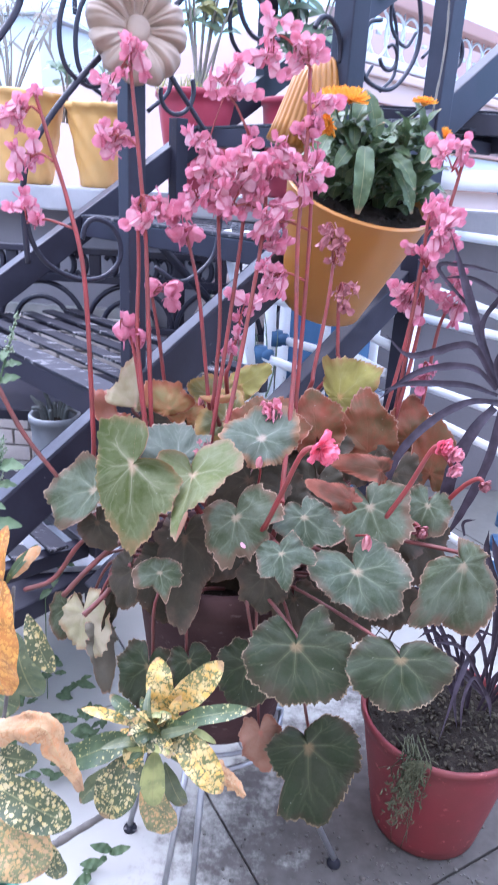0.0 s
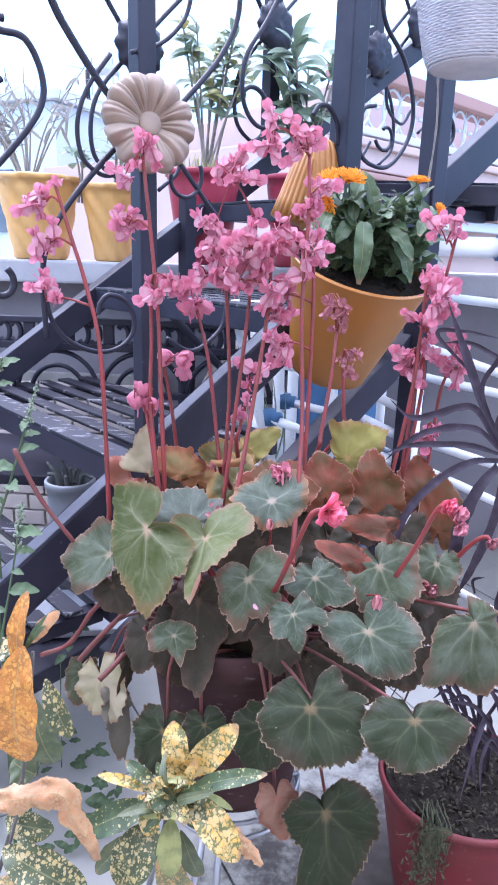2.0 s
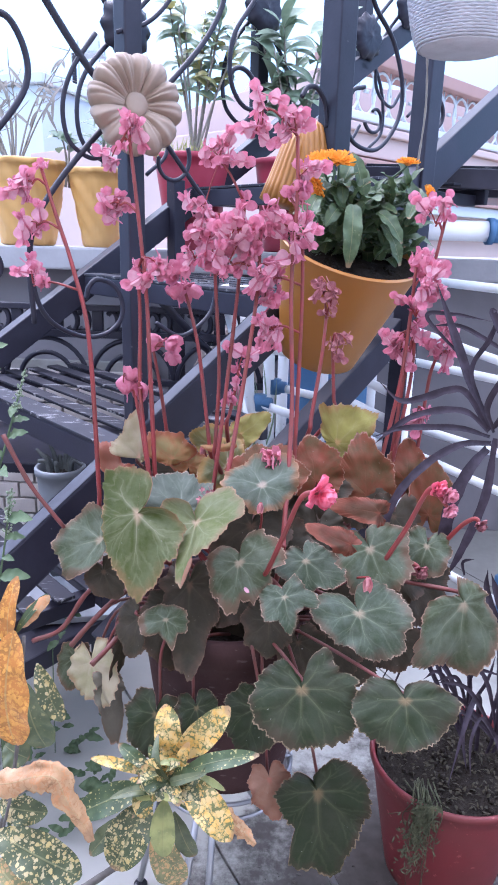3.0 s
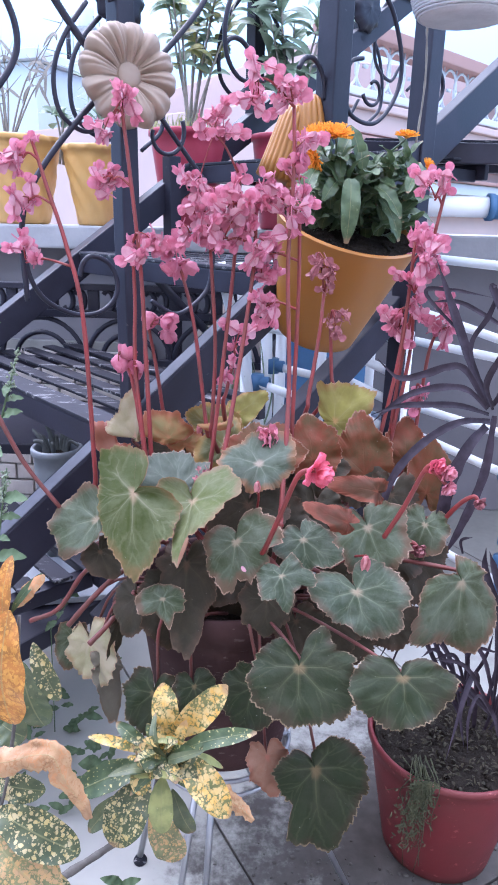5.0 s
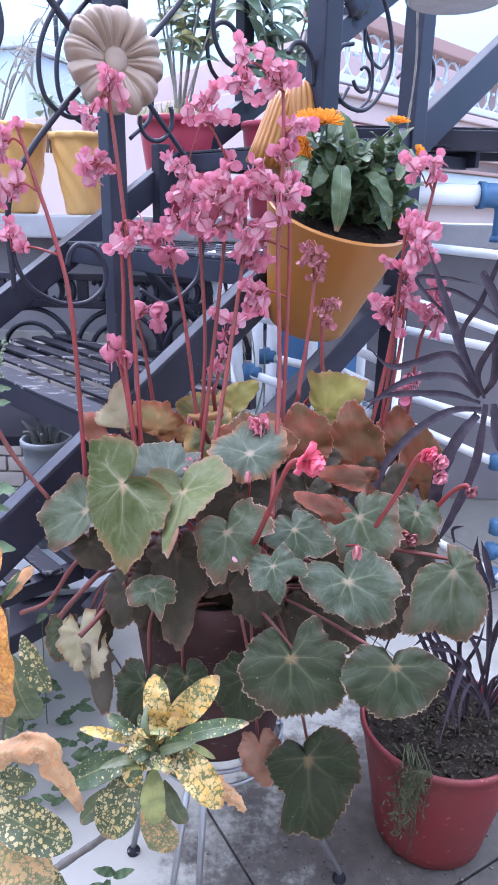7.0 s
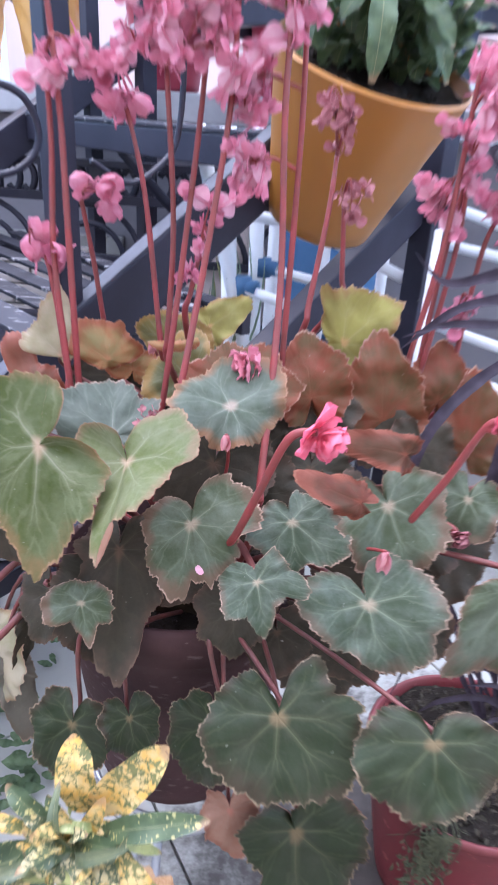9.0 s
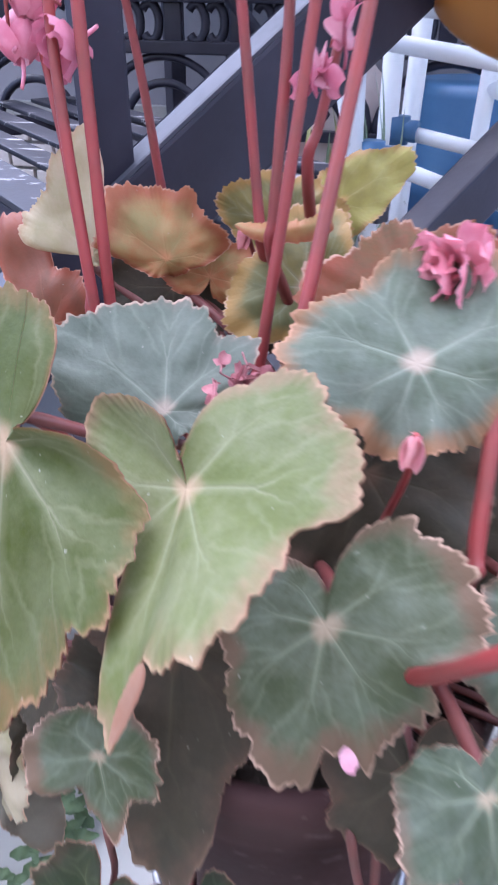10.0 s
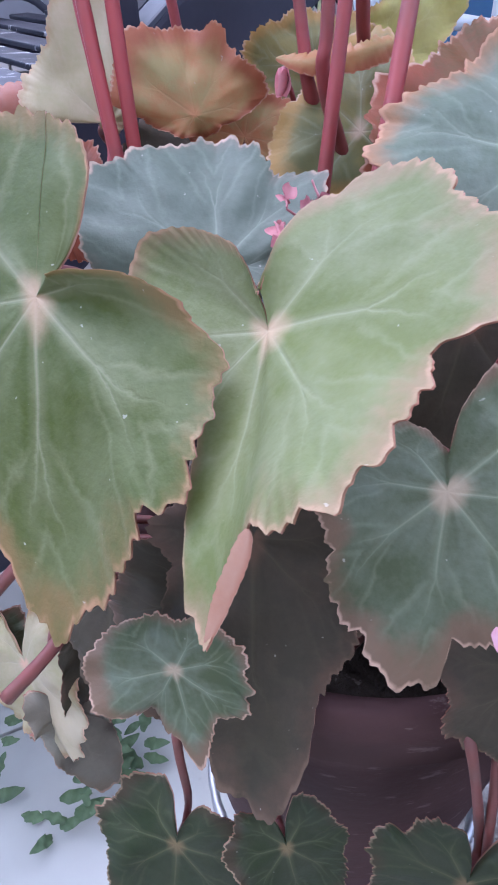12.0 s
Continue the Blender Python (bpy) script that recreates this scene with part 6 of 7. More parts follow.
gold_leaf((-0.064, 0.550, 0.411), (-0.102, 0.520, 0.412), 0.0109, (-15, 45), tint="green")
gold_leaf((-0.061, 0.555, 0.408), (-0.068, 0.540, 0.454), 0.0058, (0, 40), tint="gold")
gold_leaf((-0.052, 0.560, 0.394), (-0.015, 0.540, 0.407), 0.0088, (15, 45), tint="olive")
gold_leaf((-0.059, 0.570, 0.417), (-0.073, 0.590, 0.479), 0.0168, (0, 25), tint="gold")
gold_leaf((-0.055, 0.570, 0.423), (0.006, 0.570, 0.493), 0.0179, (15, 35), tint="gold", bend=.1)
gold_leaf((-0.048, 0.560, 0.407), (0.040, 0.540, 0.461), 0.0107, (10, 55), tint="green")
gold_leaf((-0.045, 0.550, 0.410), (0.019, 0.500, 0.375), 0.0196, (15, 45), tint="gold")
gold_leaf((-0.088, 0.560, 0.385), (-0.175, 0.530, 0.364), 0.0175, (-15, 45), tint="green")
gold_leaf((-0.085, 0.550, 0.369), (-0.123, 0.500, 0.317), 0.0267, (-10, 35), tint="dust")
gold_leaf((-0.066, 0.545, 0.382), (-0.063, 0.510, 0.327), 0.0151, (0, 20), tint="plain")
gold_leaf((-0.057, 0.560, 0.348), (-0.030, 0.550, 0.281), 0.0119, (5, 15), tint="olive")
gold_leaf((-0.083, 0.560, 0.317), (-0.045, 0.540, 0.246), 0.0202, (10, 20), tint="peachdust")
gold_leaf((-0.088, 0.540, 0.409), (-0.087, 0.510, 0.386), 0.0124, (0, 30), tint="gold")
gold_leaf((-0.085, 0.570, 0.397), (-0.130, 0.580, 0.427), 0.0090, (-20, 50), tint="green")
gold_leaf((-0.096, 0.560, 0.402), (-0.154, 0.550, 0.433), 0.0067, (-10, 60), tint="gold")
gold_leaf((-0.114, 0.560, 0.334), (-0.160, 0.530, 0.304), 0.0127, (-25, 40), tint="olive")
gold_leaf((-0.072, 0.555, 0.410), (-0.080, 0.530, 0.451), 0.0065, (-10, 60), tint="gold")
gold_leaf((-0.064, 0.550, 0.415), (-0.050, 0.530, 0.450), 0.0057, (10, 60), tint="dust")
gold_leaf((-0.070, 0.540, 0.415), (-0.085, 0.500, 0.454), 0.0056, (-10, 60), tint="dust")
gold_leaf((-0.057, 0.540, 0.413), (-0.044, 0.510, 0.410), 0.0079, (10, 40), tint="dust")
gold_leaf((-0.212, 0.490, 0.641), (-0.216, 0.460, 0.513), 0.0277, (-5, 12), tint="amber")
gold_leaf((-0.194, 0.500, 0.596), (-0.164, 0.480, 0.537), 0.0114, (10, 25), tint="dust")
gold_leaf((-0.246, 0.490, 0.416), (-0.190, 0.480, 0.414), 0.0159, (0, 30), tint="dust")
gold_leaf((-0.242, 0.470, 0.396), (-0.144, 0.450, 0.360), 0.0239, (5, 45), tint="dust")
gold_leaf((-0.243, 0.460, 0.365), (-0.167, 0.430, 0.310), 0.0342, (10, 40), tint="peachdust")
gold_leaf((-0.174, 0.460, 0.323), (-0.155, 0.450, 0.272), 0.0115, (15, 25), tint="dust")
gold_leaf((-0.236, 0.560, 0.526), (-0.213, 0.550, 0.434), 0.0225, (5, 20), tint="olive")
gold_leaf((-0.252, 0.530, 0.460), (-0.222, 0.520, 0.451), 0.0181, (0, 30), tint="olive")
gold_leaf((-0.220, 0.500, 0.607), (-0.219, 0.510, 0.689), 0.0109, (-15, 10), tint="amber")
gold_leaf((-0.212, 0.510, 0.632), (-0.184, 0.500, 0.673), 0.0076, (10, 40), tint="peach")
gold_leaf((-0.227, 0.510, 0.631), (-0.252, 0.500, 0.618), 0.0132, (-10, 50), tint="dust")
gold_leaf((-0.214, 0.500, 0.631), (-0.185, 0.510, 0.673), 0.0044, (20, 50), tint="green")
rnd = random.Random(33)
for k in range(26):
    a = rnd.uniform(0, 6.28)
    b = Vector((-0.064 + rnd.gauss(0, 0.010), 0.548 + rnd.gauss(0, 0.008), 0.405 + rnd.uniform(-0.02, 0.012)))
    dv = Vector((math.cos(a), 0.6 * math.sin(a) - 0.25, rnd.uniform(-0.3, 0.8))).normalized() * rnd.uniform(0.028, 0.058)
    gold_leaf(b, b + dv, rnd.uniform(0.0032, 0.0062), (rnd.uniform(-60, 60), rnd.uniform(15, 70)), ("olive", "green", "dust", "plain", "gold")[k % 5], rnd.uniform(0.1, 0.35))
dry_leaf([(-0.241, 0.460, 0.470), (-0.213, 0.455, 0.479), (-0.184, 0.450, 0.494), (-0.162, 0.445, 0.498), (-0.151, 0.445, 0.471), (-0.139, 0.450, 0.439), (-0.129, 0.455, 0.407)], 0.0185)
dry_leaf([(-0.015, 0.550, 0.372), (0.010, 0.545, 0.358), (0.032, 0.540, 0.343), (0.046, 0.535, 0.330)], 0.0129)
gold_branch([(-0.285, 0.500, 0.169), (-0.230, 0.500, 0.221), (-0.179, 0.520, 0.248), (-0.119, 0.540, 0.286), (-0.083, 0.560, 0.327), (-0.069, 0.560, 0.401)], 0.0057)
gold_branch([(-0.278, 0.490, 0.281), (-0.249, 0.490, 0.373), (-0.226, 0.490, 0.458), (-0.214, 0.500, 0.550), (-0.206, 0.500, 0.628)], 0.0025)
gold_branch([(-0.226, 0.490, 0.458), (-0.227, 0.480, 0.436), (-0.240, 0.470, 0.379)], 0.0021)
# dark strap-leaved plant
strap([(0.370, 0.880, 0.773), (0.348, 0.910, 0.822), (0.313, 0.940, 0.912), (0.285, 0.950, 0.980)], 0.0085)
strap([(0.366, 0.870, 0.747), (0.334, 0.840, 0.722), (0.308, 0.820, 0.671), (0.301, 0.815, 0.597), (0.303, 0.820, 0.530)], 0.0118)
strap([(0.376, 0.870, 0.763), (0.364, 0.845, 0.680), (0.337, 0.830, 0.604), (0.311, 0.820, 0.546)], 0.0088)
strap([(0.374, 0.880, 0.752), (0.321, 0.850, 0.757), (0.267, 0.820, 0.735), (0.224, 0.790, 0.696), (0.210, 0.780, 0.644), (0.223, 0.780, 0.586)], 0.0072)
strap([(0.371, 0.880, 0.762), (0.321, 0.860, 0.779), (0.267, 0.840, 0.784), (0.227, 0.830, 0.783), (0.189, 0.820, 0.772)], 0.0056)
strap([(0.368, 0.880, 0.770), (0.333, 0.870, 0.800), (0.295, 0.860, 0.806), (0.248, 0.850, 0.797), (0.214, 0.840, 0.775), (0.193, 0.840, 0.754)], 0.0060)
strap([(0.365, 0.880, 0.776), (0.328, 0.880, 0.828), (0.301, 0.880, 0.831), (0.271, 0.880, 0.820), (0.233, 0.880, 0.813), (0.200, 0.880, 0.840)], 0.0068)
strap([(0.375, 0.880, 0.773), (0.358, 0.870, 0.809), (0.366, 0.860, 0.844), (0.377, 0.850, 0.863), (0.387, 0.850, 0.873)], 0.0062)
strap([(0.376, 0.880, 0.769), (0.338, 0.900, 0.853), (0.358, 0.900, 0.906), (0.378, 0.900, 0.970), (0.383, 0.900, 0.992)], 0.0046)
strap([(0.391, 0.860, 0.852), (0.378, 0.870, 0.896), (0.365, 0.880, 0.924), (0.351, 0.880, 0.947), (0.358, 0.880, 0.949)], 0.0095)
strap([(0.330, 0.940, 0.873), (0.274, 0.950, 0.930), (0.313, 0.950, 0.935), (0.371, 0.940, 0.927)], 0.0040)
strap([(0.399, 0.930, 0.880), (0.362, 0.940, 0.901), (0.323, 0.950, 0.918), (0.279, 0.950, 0.916)], 0.0045)
strap([(0.387, 0.870, 0.764), (0.391, 0.850, 0.721), (0.408, 0.840, 0.683)], 0.0095)
strap([(0.375, 0.880, 0.777), (0.382, 0.870, 0.804), (0.375, 0.860, 0.860), (0.387, 0.860, 0.886)], 0.0075)
strap([(0.345, 0.830, 0.556), (0.340, 0.830, 0.578), (0.357, 0.830, 0.584)], 0.0030)
strap([(0.403, 0.800, 0.498), (0.388, 0.800, 0.538), (0.374, 0.800, 0.577)], 0.0062)
strap([(0.422, 0.820, 0.333), (0.399, 0.800, 0.471), (0.368, 0.790, 0.551), (0.365, 0.790, 0.588)], 0.0069)
strap([(0.370, 0.820, 0.323), (0.318, 0.800, 0.403), (0.291, 0.790, 0.397)], 0.0037)
strap([(0.372, 0.820, 0.323), (0.373, 0.810, 0.401), (0.421, 0.800, 0.402)], 0.0037)
strap([(0.376, 0.820, 0.318), (0.345, 0.800, 0.395), (0.309, 0.790, 0.394)], 0.0037)
strap([(0.375, 0.820, 0.323), (0.411, 0.790, 0.302), (0.419, 0.770, 0.271)], 0.0044)
strap([(0.371, 0.820, 0.317), (0.368, 0.800, 0.278), (0.373, 0.780, 0.240)], 0.0035)
strap([(0.369, 0.820, 0.317), (0.393, 0.810, 0.382), (0.399, 0.800, 0.441)], 0.0038)
strap([(0.413, 0.800, 0.294), (0.337, 0.760, 0.389), (0.278, 0.740, 0.404), (0.250, 0.735, 0.387)], 0.0048)
strap([(0.416, 0.800, 0.294), (0.351, 0.760, 0.405), (0.291, 0.730, 0.437)], 0.0040)
strap([(0.418, 0.800, 0.300), (0.376, 0.770, 0.420), (0.322, 0.750, 0.469)], 0.0041)
strap([(0.415, 0.800, 0.294), (0.401, 0.770, 0.423), (0.399, 0.750, 0.486)], 0.0045)
strap([(0.410, 0.790, 0.297), (0.346, 0.750, 0.372), (0.313, 0.720, 0.383), (0.300, 0.710, 0.350)], 0.0039)
strap([(0.413, 0.790, 0.297), (0.376, 0.760, 0.356), (0.355, 0.730, 0.338), (0.358, 0.720, 0.285)], 0.0036)
strap([(0.417, 0.790, 0.297), (0.416, 0.770, 0.363), (0.427, 0.750, 0.339)], 0.0038)
for k in range(11):
    a = 2.4 * k
    foot = Vector((0.42 + 0.03 * math.cos(a), 0.87 + 0.03 * math.sin(a), 0.225))
    away = Vector((math.cos(a) * 0.09, math.sin(a) * 0.07 - 0.01, 0))
    strap([foot, foot + away * 0.5 + Vector((0, 0, 0.09 + 0.012 * (k % 4))), foot + away * (1.1 + 0.1 * (k % 3)) + Vector((0, 0, 0.11 + 0.02 * (k % 5))), foot + away * (1.7 + 0.15 * (k % 4)) + Vector((0, 0, 0.05 + 0.02 * (k % 3)))], 0.0046 + 0.0007 * (k % 4))
# weeds
weed([(-0.381, 0.800, 0.620), (-0.358, 0.820, 0.704), (-0.334, 0.830, 0.786), (-0.317, 0.840, 0.848)], 0.0030)
weed([(-0.351, 0.740, 0.496), (-0.336, 0.760, 0.596), (-0.321, 0.770, 0.689)], 0.0026)
weed([(-0.401, 0.860, 0.780), (-0.392, 0.870, 0.840), (-0.391, 0.880, 0.881)], 0.0023)
weed([(-0.418, 0.986, 0.000), (-0.410, 1.027, 0.040), (-0.397, 1.059, 0.080)], 0.0019, spike=False)
weed([(-0.392, 0.973, 0.000), (-0.328, 0.954, 0.020), (-0.257, 0.926, 0.050)], 0.0018, spike=False)
weed([(-0.274, 0.867, 0.000), (-0.266, 0.899, 0.030), (-0.250, 0.918, 0.080)], 0.0018, spike=False)
weed([(-0.322, 0.805, 0.000), (-0.297, 0.826, 0.020), (-0.267, 0.832, 0.050)], 0.0017, spike=False)
weed([(-0.435, 1.127, 0.000), (-0.394, 1.123, 0.030), (-0.340, 1.041, 0.050)], 0.0017, spike=False)
weed([(-0.195, 0.647, 0.000), (-0.169, 0.669, 0.020), (-0.157, 0.678, 0.040)], 0.0016, spike=False)
weed([(-0.236, 0.884, 0.000), (-0.238, 0.917, 0.030), (-0.245, 0.929, 0.080)], 0.0018, spike=False)
weed([(-0.394, 0.824, 0.000), (-0.389, 0.870, 0.050), (-0.389, 0.926, 0.090), (-0.378, 0.990, 0.130)], 0.0024, spike=False)
weed([(-0.339, 0.813, 0.000), (-0.297, 0.863, 0.040), (-0.251, 0.920, 0.090)], 0.0024, spike=False)
weed([(-0.377, 1.030, 0.000), (-0.341, 1.034, 0.030), (-0.304, 1.033, 0.060)], 0.0023, spike=False)
weed([(-0.270, 0.870, 0.000), (-0.256, 0.895, 0.050), (-0.255, 0.928, 0.100)], 0.0021, spike=False)
weed([(-0.470, 0.970, 0.000), (-0.447, 1.004, 0.040), (-0.417, 1.037, 0.080)], 0.0026, spike=False)
weed([(-0.286, 1.117, 0.000), (-0.303, 1.163, 0.050), (-0.313, 1.219, 0.090)], 0.0020, spike=False)
weed([(-0.364, 1.000, 0.268), (-0.336, 1.020, 0.321), (-0.332, 1.020, 0.353)], 0.0014, spike=True)
# folded and turned-up leaf margins
folded_margin([(-0.071, 0.925, 0.716), (-0.053, 0.920, 0.715), (-0.030, 0.920, 0.717), (-0.013, 0.925, 0.722)], 0.0079, tint="orange")
leaf((0.197, 0.755, 0.682), (0.130, 0.748, 0.699), (-8, 34), 0.27, 0.25, "rust", fold=0.35, cup=0.2, stalk=False)
leaf((0.155, 0.712, 0.654), (0.098, 0.700, 0.681), (-4, 30), 0.27, 0.25, "rust", fold=0.35, cup=0.2, stalk=False)
folded_margin([(-0.049, 0.654, 0.652), (-0.052, 0.651, 0.643), (-0.056, 0.649, 0.632), (-0.059, 0.647, 0.622), (-0.062, 0.645, 0.612)], 0.0034, tint="salmon")
# fallen stalks of the begonia
bare_stalk([(-0.341, 0.800, 0.759), (-0.306, 0.800, 0.684), (-0.259, 0.800, 0.618)], 0.0037)
bare_stalk([(-0.319, 0.800, 0.421), (-0.269, 0.790, 0.452), (-0.228, 0.790, 0.514), (-0.187, 0.800, 0.550)], 0.0039)
bare_stalk([(-0.245, 0.760, 0.443), (-0.215, 0.770, 0.479), (-0.177, 0.790, 0.514), (-0.145, 0.800, 0.530)], 0.0043)
bare_stalk([(-0.203, 0.720, 0.440), (-0.178, 0.740, 0.463), (-0.149, 0.780, 0.493)], 0.0042)


# small buds and fallen petals of the begonia
def bud(at, stalk_from, size=0.011):
    at, a = Vector(at) - ROOT, Vector(stalk_from) - ROOT
    bm = bmesh.new()
    tube(bm, spline([a, (a + at) / 2 + Vector((0.004, 0, 0.01)), at + Vector((0, 0, 0.006))], 6), 0.002, 0.0015, 7)
    stem = part("bud_stalk", bm, STEM, begonia)
    bm = bmesh.new()
    for k in range(4):
        long = size * (1.6 if k < 2 else 1.25)
        tepal(bm, Matrix.Translation(at + Vector((0, 0, 0.006))) @ pose(0, 0, 0, -90, 0, 0) @ pose(0, 0, 0, 0, 90 * k + 110 * (k > 1) + 15, 0) @ pose(0, 0, size * 0.12, 5, 0, 0), long, long * 0.34, -0.5)
    part("bud", bm, OVARY, stem, "pale pink closed bud")


bud((0.034, 0.739, 0.690), (0.028, 0.78, 0.61), 0.009)
bud((-0.070, 0.952, 0.702), (-0.06, 0.97, 0.62), 0.009)
bud((0.181, 0.70, 0.607), (0.14, 0.76, 0.56), 0.0125)

# a fallen petal lying on a leaf
bm = bmesh.new()
tepal(bm, Matrix.Translation(Vector((0.024, 0.660, 0.603)) - ROOT) @ pose(0, 0, 0, 35, 0, 70), 0.0085, 0.0042, 0.25)
part("fallen_petal", bm, WING, begonia, "pale pink fallen petal")

# withered flowers caught between the stalks
rnd = random.Random(12)
for at in ((-0.049, 0.800, 0.686), (-0.041, 0.800, 0.694), (-0.054, 0.802, 0.692), (-0.046, 0.798, 0.680), (-0.043, 0.804, 0.684), (-0.057, 0.800, 0.682)):
    ob = new("withered_flower", FADED_FLORETS[rnd.randrange(9)])
    ob.parent = begonia
    ob.matrix_local = Matrix.Translation(Vector(at) - ROOT) @ pose(0, 0, -0.007, rnd.uniform(-60, 60), rnd.uniform(-180, 180), rnd.uniform(-180, 180)) @ Matrix.Scale(0.6, 4)

# ---- marigold in the hanging pot ----
MARI_STALK = plant_material("marigold_stalk", (0.07, 0.11, 0.07), (0.13, 0.18, 0.11), 50, 0.5, 0.1)
MARI_GREEN = speckled_material("marigold_leaf", (0.060, 0.098, 0.042), (0.20, 0.26, 0.14), (0.16, 0.21, 0.11), -0.05)
MARI_ORANGE = plant_material("marigold_petal", (0.85, 0.32, 0.02), (0.85, 0.45, 0.05), 120, 0.5, 0.25)
MARI_HEART = plant_material("marigold_heart", (0.40, 0.14, 0.02), (0.50, 0.22, 0.03), 200, 0.7, 0.0)
marigold = thing("marigold_plant", (0.165, 1.285, 1.02), "orange marigold with broad grey-green leaves in the hanging pot", "plant")
MG = Vector(marigold.location)
rnd = random.Random(5)
spoon = lambda t: max(0.08, (1 - abs(2 * min(1, t + 0.02) ** 0.8 - 1) ** 2.4)) ** 0.55
long_oval = lambda t: max(0.04, math.sin(math.pi * min(1.0, 0.05 + 0.95 * t) ** 1.15)) ** 0.8
for k in range(340):
    a = rnd.uniform(0, 6.28)
    up = rnd.uniform(-0.25, 1.1)
    base = Vector((0.085 * rnd.uniform(-0.9, 1.3), 0.06 * rnd.uniform(-1.7, 1), rnd.uniform(-0.015, 0.115)))
    dv = Vector((math.cos(a) * (1.2 - 0.7 * up), math.sin(a) * 0.8 * (1.2 - 0.7 * up) - 0.2, up)).normalized()
    ln = rnd.uniform(0.035, 0.065)
    bm = bmesh.new()
    blade(bm, base + Vector((0.012, 0, 0)), base + Vector((0.012, 0, 0)) + dv * ln, (0, -0.5, 1), ln * rnd.uniform(0.2, 0.27), 0.1, 0.3, 9, 4, rnd.uniform(0.0, 0.35), spoon, 0.15)
    part("leaf", bm, MARI_GREEN, marigold)
for b, t, w, nv in (((0.168, 1.15, 1.10), (0.166, 1.108, 1.0), 0.017, (0.1, -1, 0.3)), ((0.108, 1.17, 1.115), (0.083, 1.13, 1.058), 0.014, (-0.3, -1, 0.4)), ((0.215, 1.17, 1.09), (0.258, 1.13, 1.045), 0.014, (0.3, -1, 0.6)), ((0.15, 1.2, 1.10), (0.125, 1.16, 1.07), 0.014, (0, -1, 0.5)), ((0.115, 1.22, 1.13), (0.108, 1.17, 1.13), 0.012, (-0.5, -0.6, 0.6)), ((0.225, 1.17, 1.07), (0.262, 1.14, 1.005), 0.013, (0.4, -1, 0.3)), ((0.10, 1.2, 1.09), (0.072, 1.16, 1.015), 0.013, (-0.4, -1, 0.3))):
    bm = bmesh.new()
    blade(bm, Vector(b) - MG, Vector(t) - MG, nv, w * 0.98, 0.1, 0.25, 16, 6, 0.16, spoon, 0.2)
    part("leaf", bm, MARI_GREEN, marigold, "broad hanging grey-green leaf")
for c, face, size in (((0.112, 1.195, 1.172), (-10, 62), 0.029), ((0.142, 1.20, 1.175), (15, 62), 0.028), ((0.104, 1.18, 1.134), (-60, -25), 0.024), ((0.262, 1.18, 1.172), (20, 80), 0.019), ((0.300, 1.155, 1.118), (60, 25), 0.018)):
    c = Vector(c) - MG
    nv = facing(*face)
    turn = Matrix.Translation(c) @ nv.to_track_quat("Z", "Y").to_matrix().to_4x4()
    bm = bmesh.new()
    tube(bm, spline([(0.02, 0.0, 0.04), c * 0.6 + Vector((0, 0, 0.02)), c - nv * 0.004], 6), 0.0022, 0.002, 6)
    stalk = part("flower_stalk", bm, MARI_STALK, marigold)
    bm = bmesh.new()
    for ringn, (n, tl, ln) in enumerate(((26, 4, 1.0), (24, 18, 0.93), (20, 36, 0.80), (14, 56, 0.62))):
        for k in range(n):
            tepal(bm, turn @ pose(0, 0, 0, 0, 0, 360 * k / n + 7 * ringn + rnd.uniform(-5, 5)) @ pose(0, size * 0.15, 0, tl + rnd.uniform(-6, 6), 0, 0), size * ln * rnd.uniform(0.85, 1.05), size * 0.09, 0.15)
    part("ray_petals", bm, MARI_ORANGE, stalk)
    bm = bmesh.new()
    lathe(bm, [(0.0, -0.004), (size * 0.3, -0.002), (size * 0.36, 0.002), (size * 0.25, 0.006), (0.0, 0.007)], 16, None, turn)
    part("flower_heart", bm, MARI_HEART, stalk)

# ---- plants on the ledge ----
LEDGE_GREEN = plant_material("ledge_leaf", (0.13, 0.19, 0.12), (0.30, 0.37, 0.26), 30, 0.5, 0.25)
LEDGE_YELLOW = plant_material("ledge_variegated", (0.14, 0.19, 0.10), (0.55, 0.48, 0.16), 45, 0.5, 0.25)
DRY_TWIG = plant_material("dry_twig", (0.22, 0.20, 0.17), (0.34, 0.30, 0.26), 60, 0.8, 0.0)


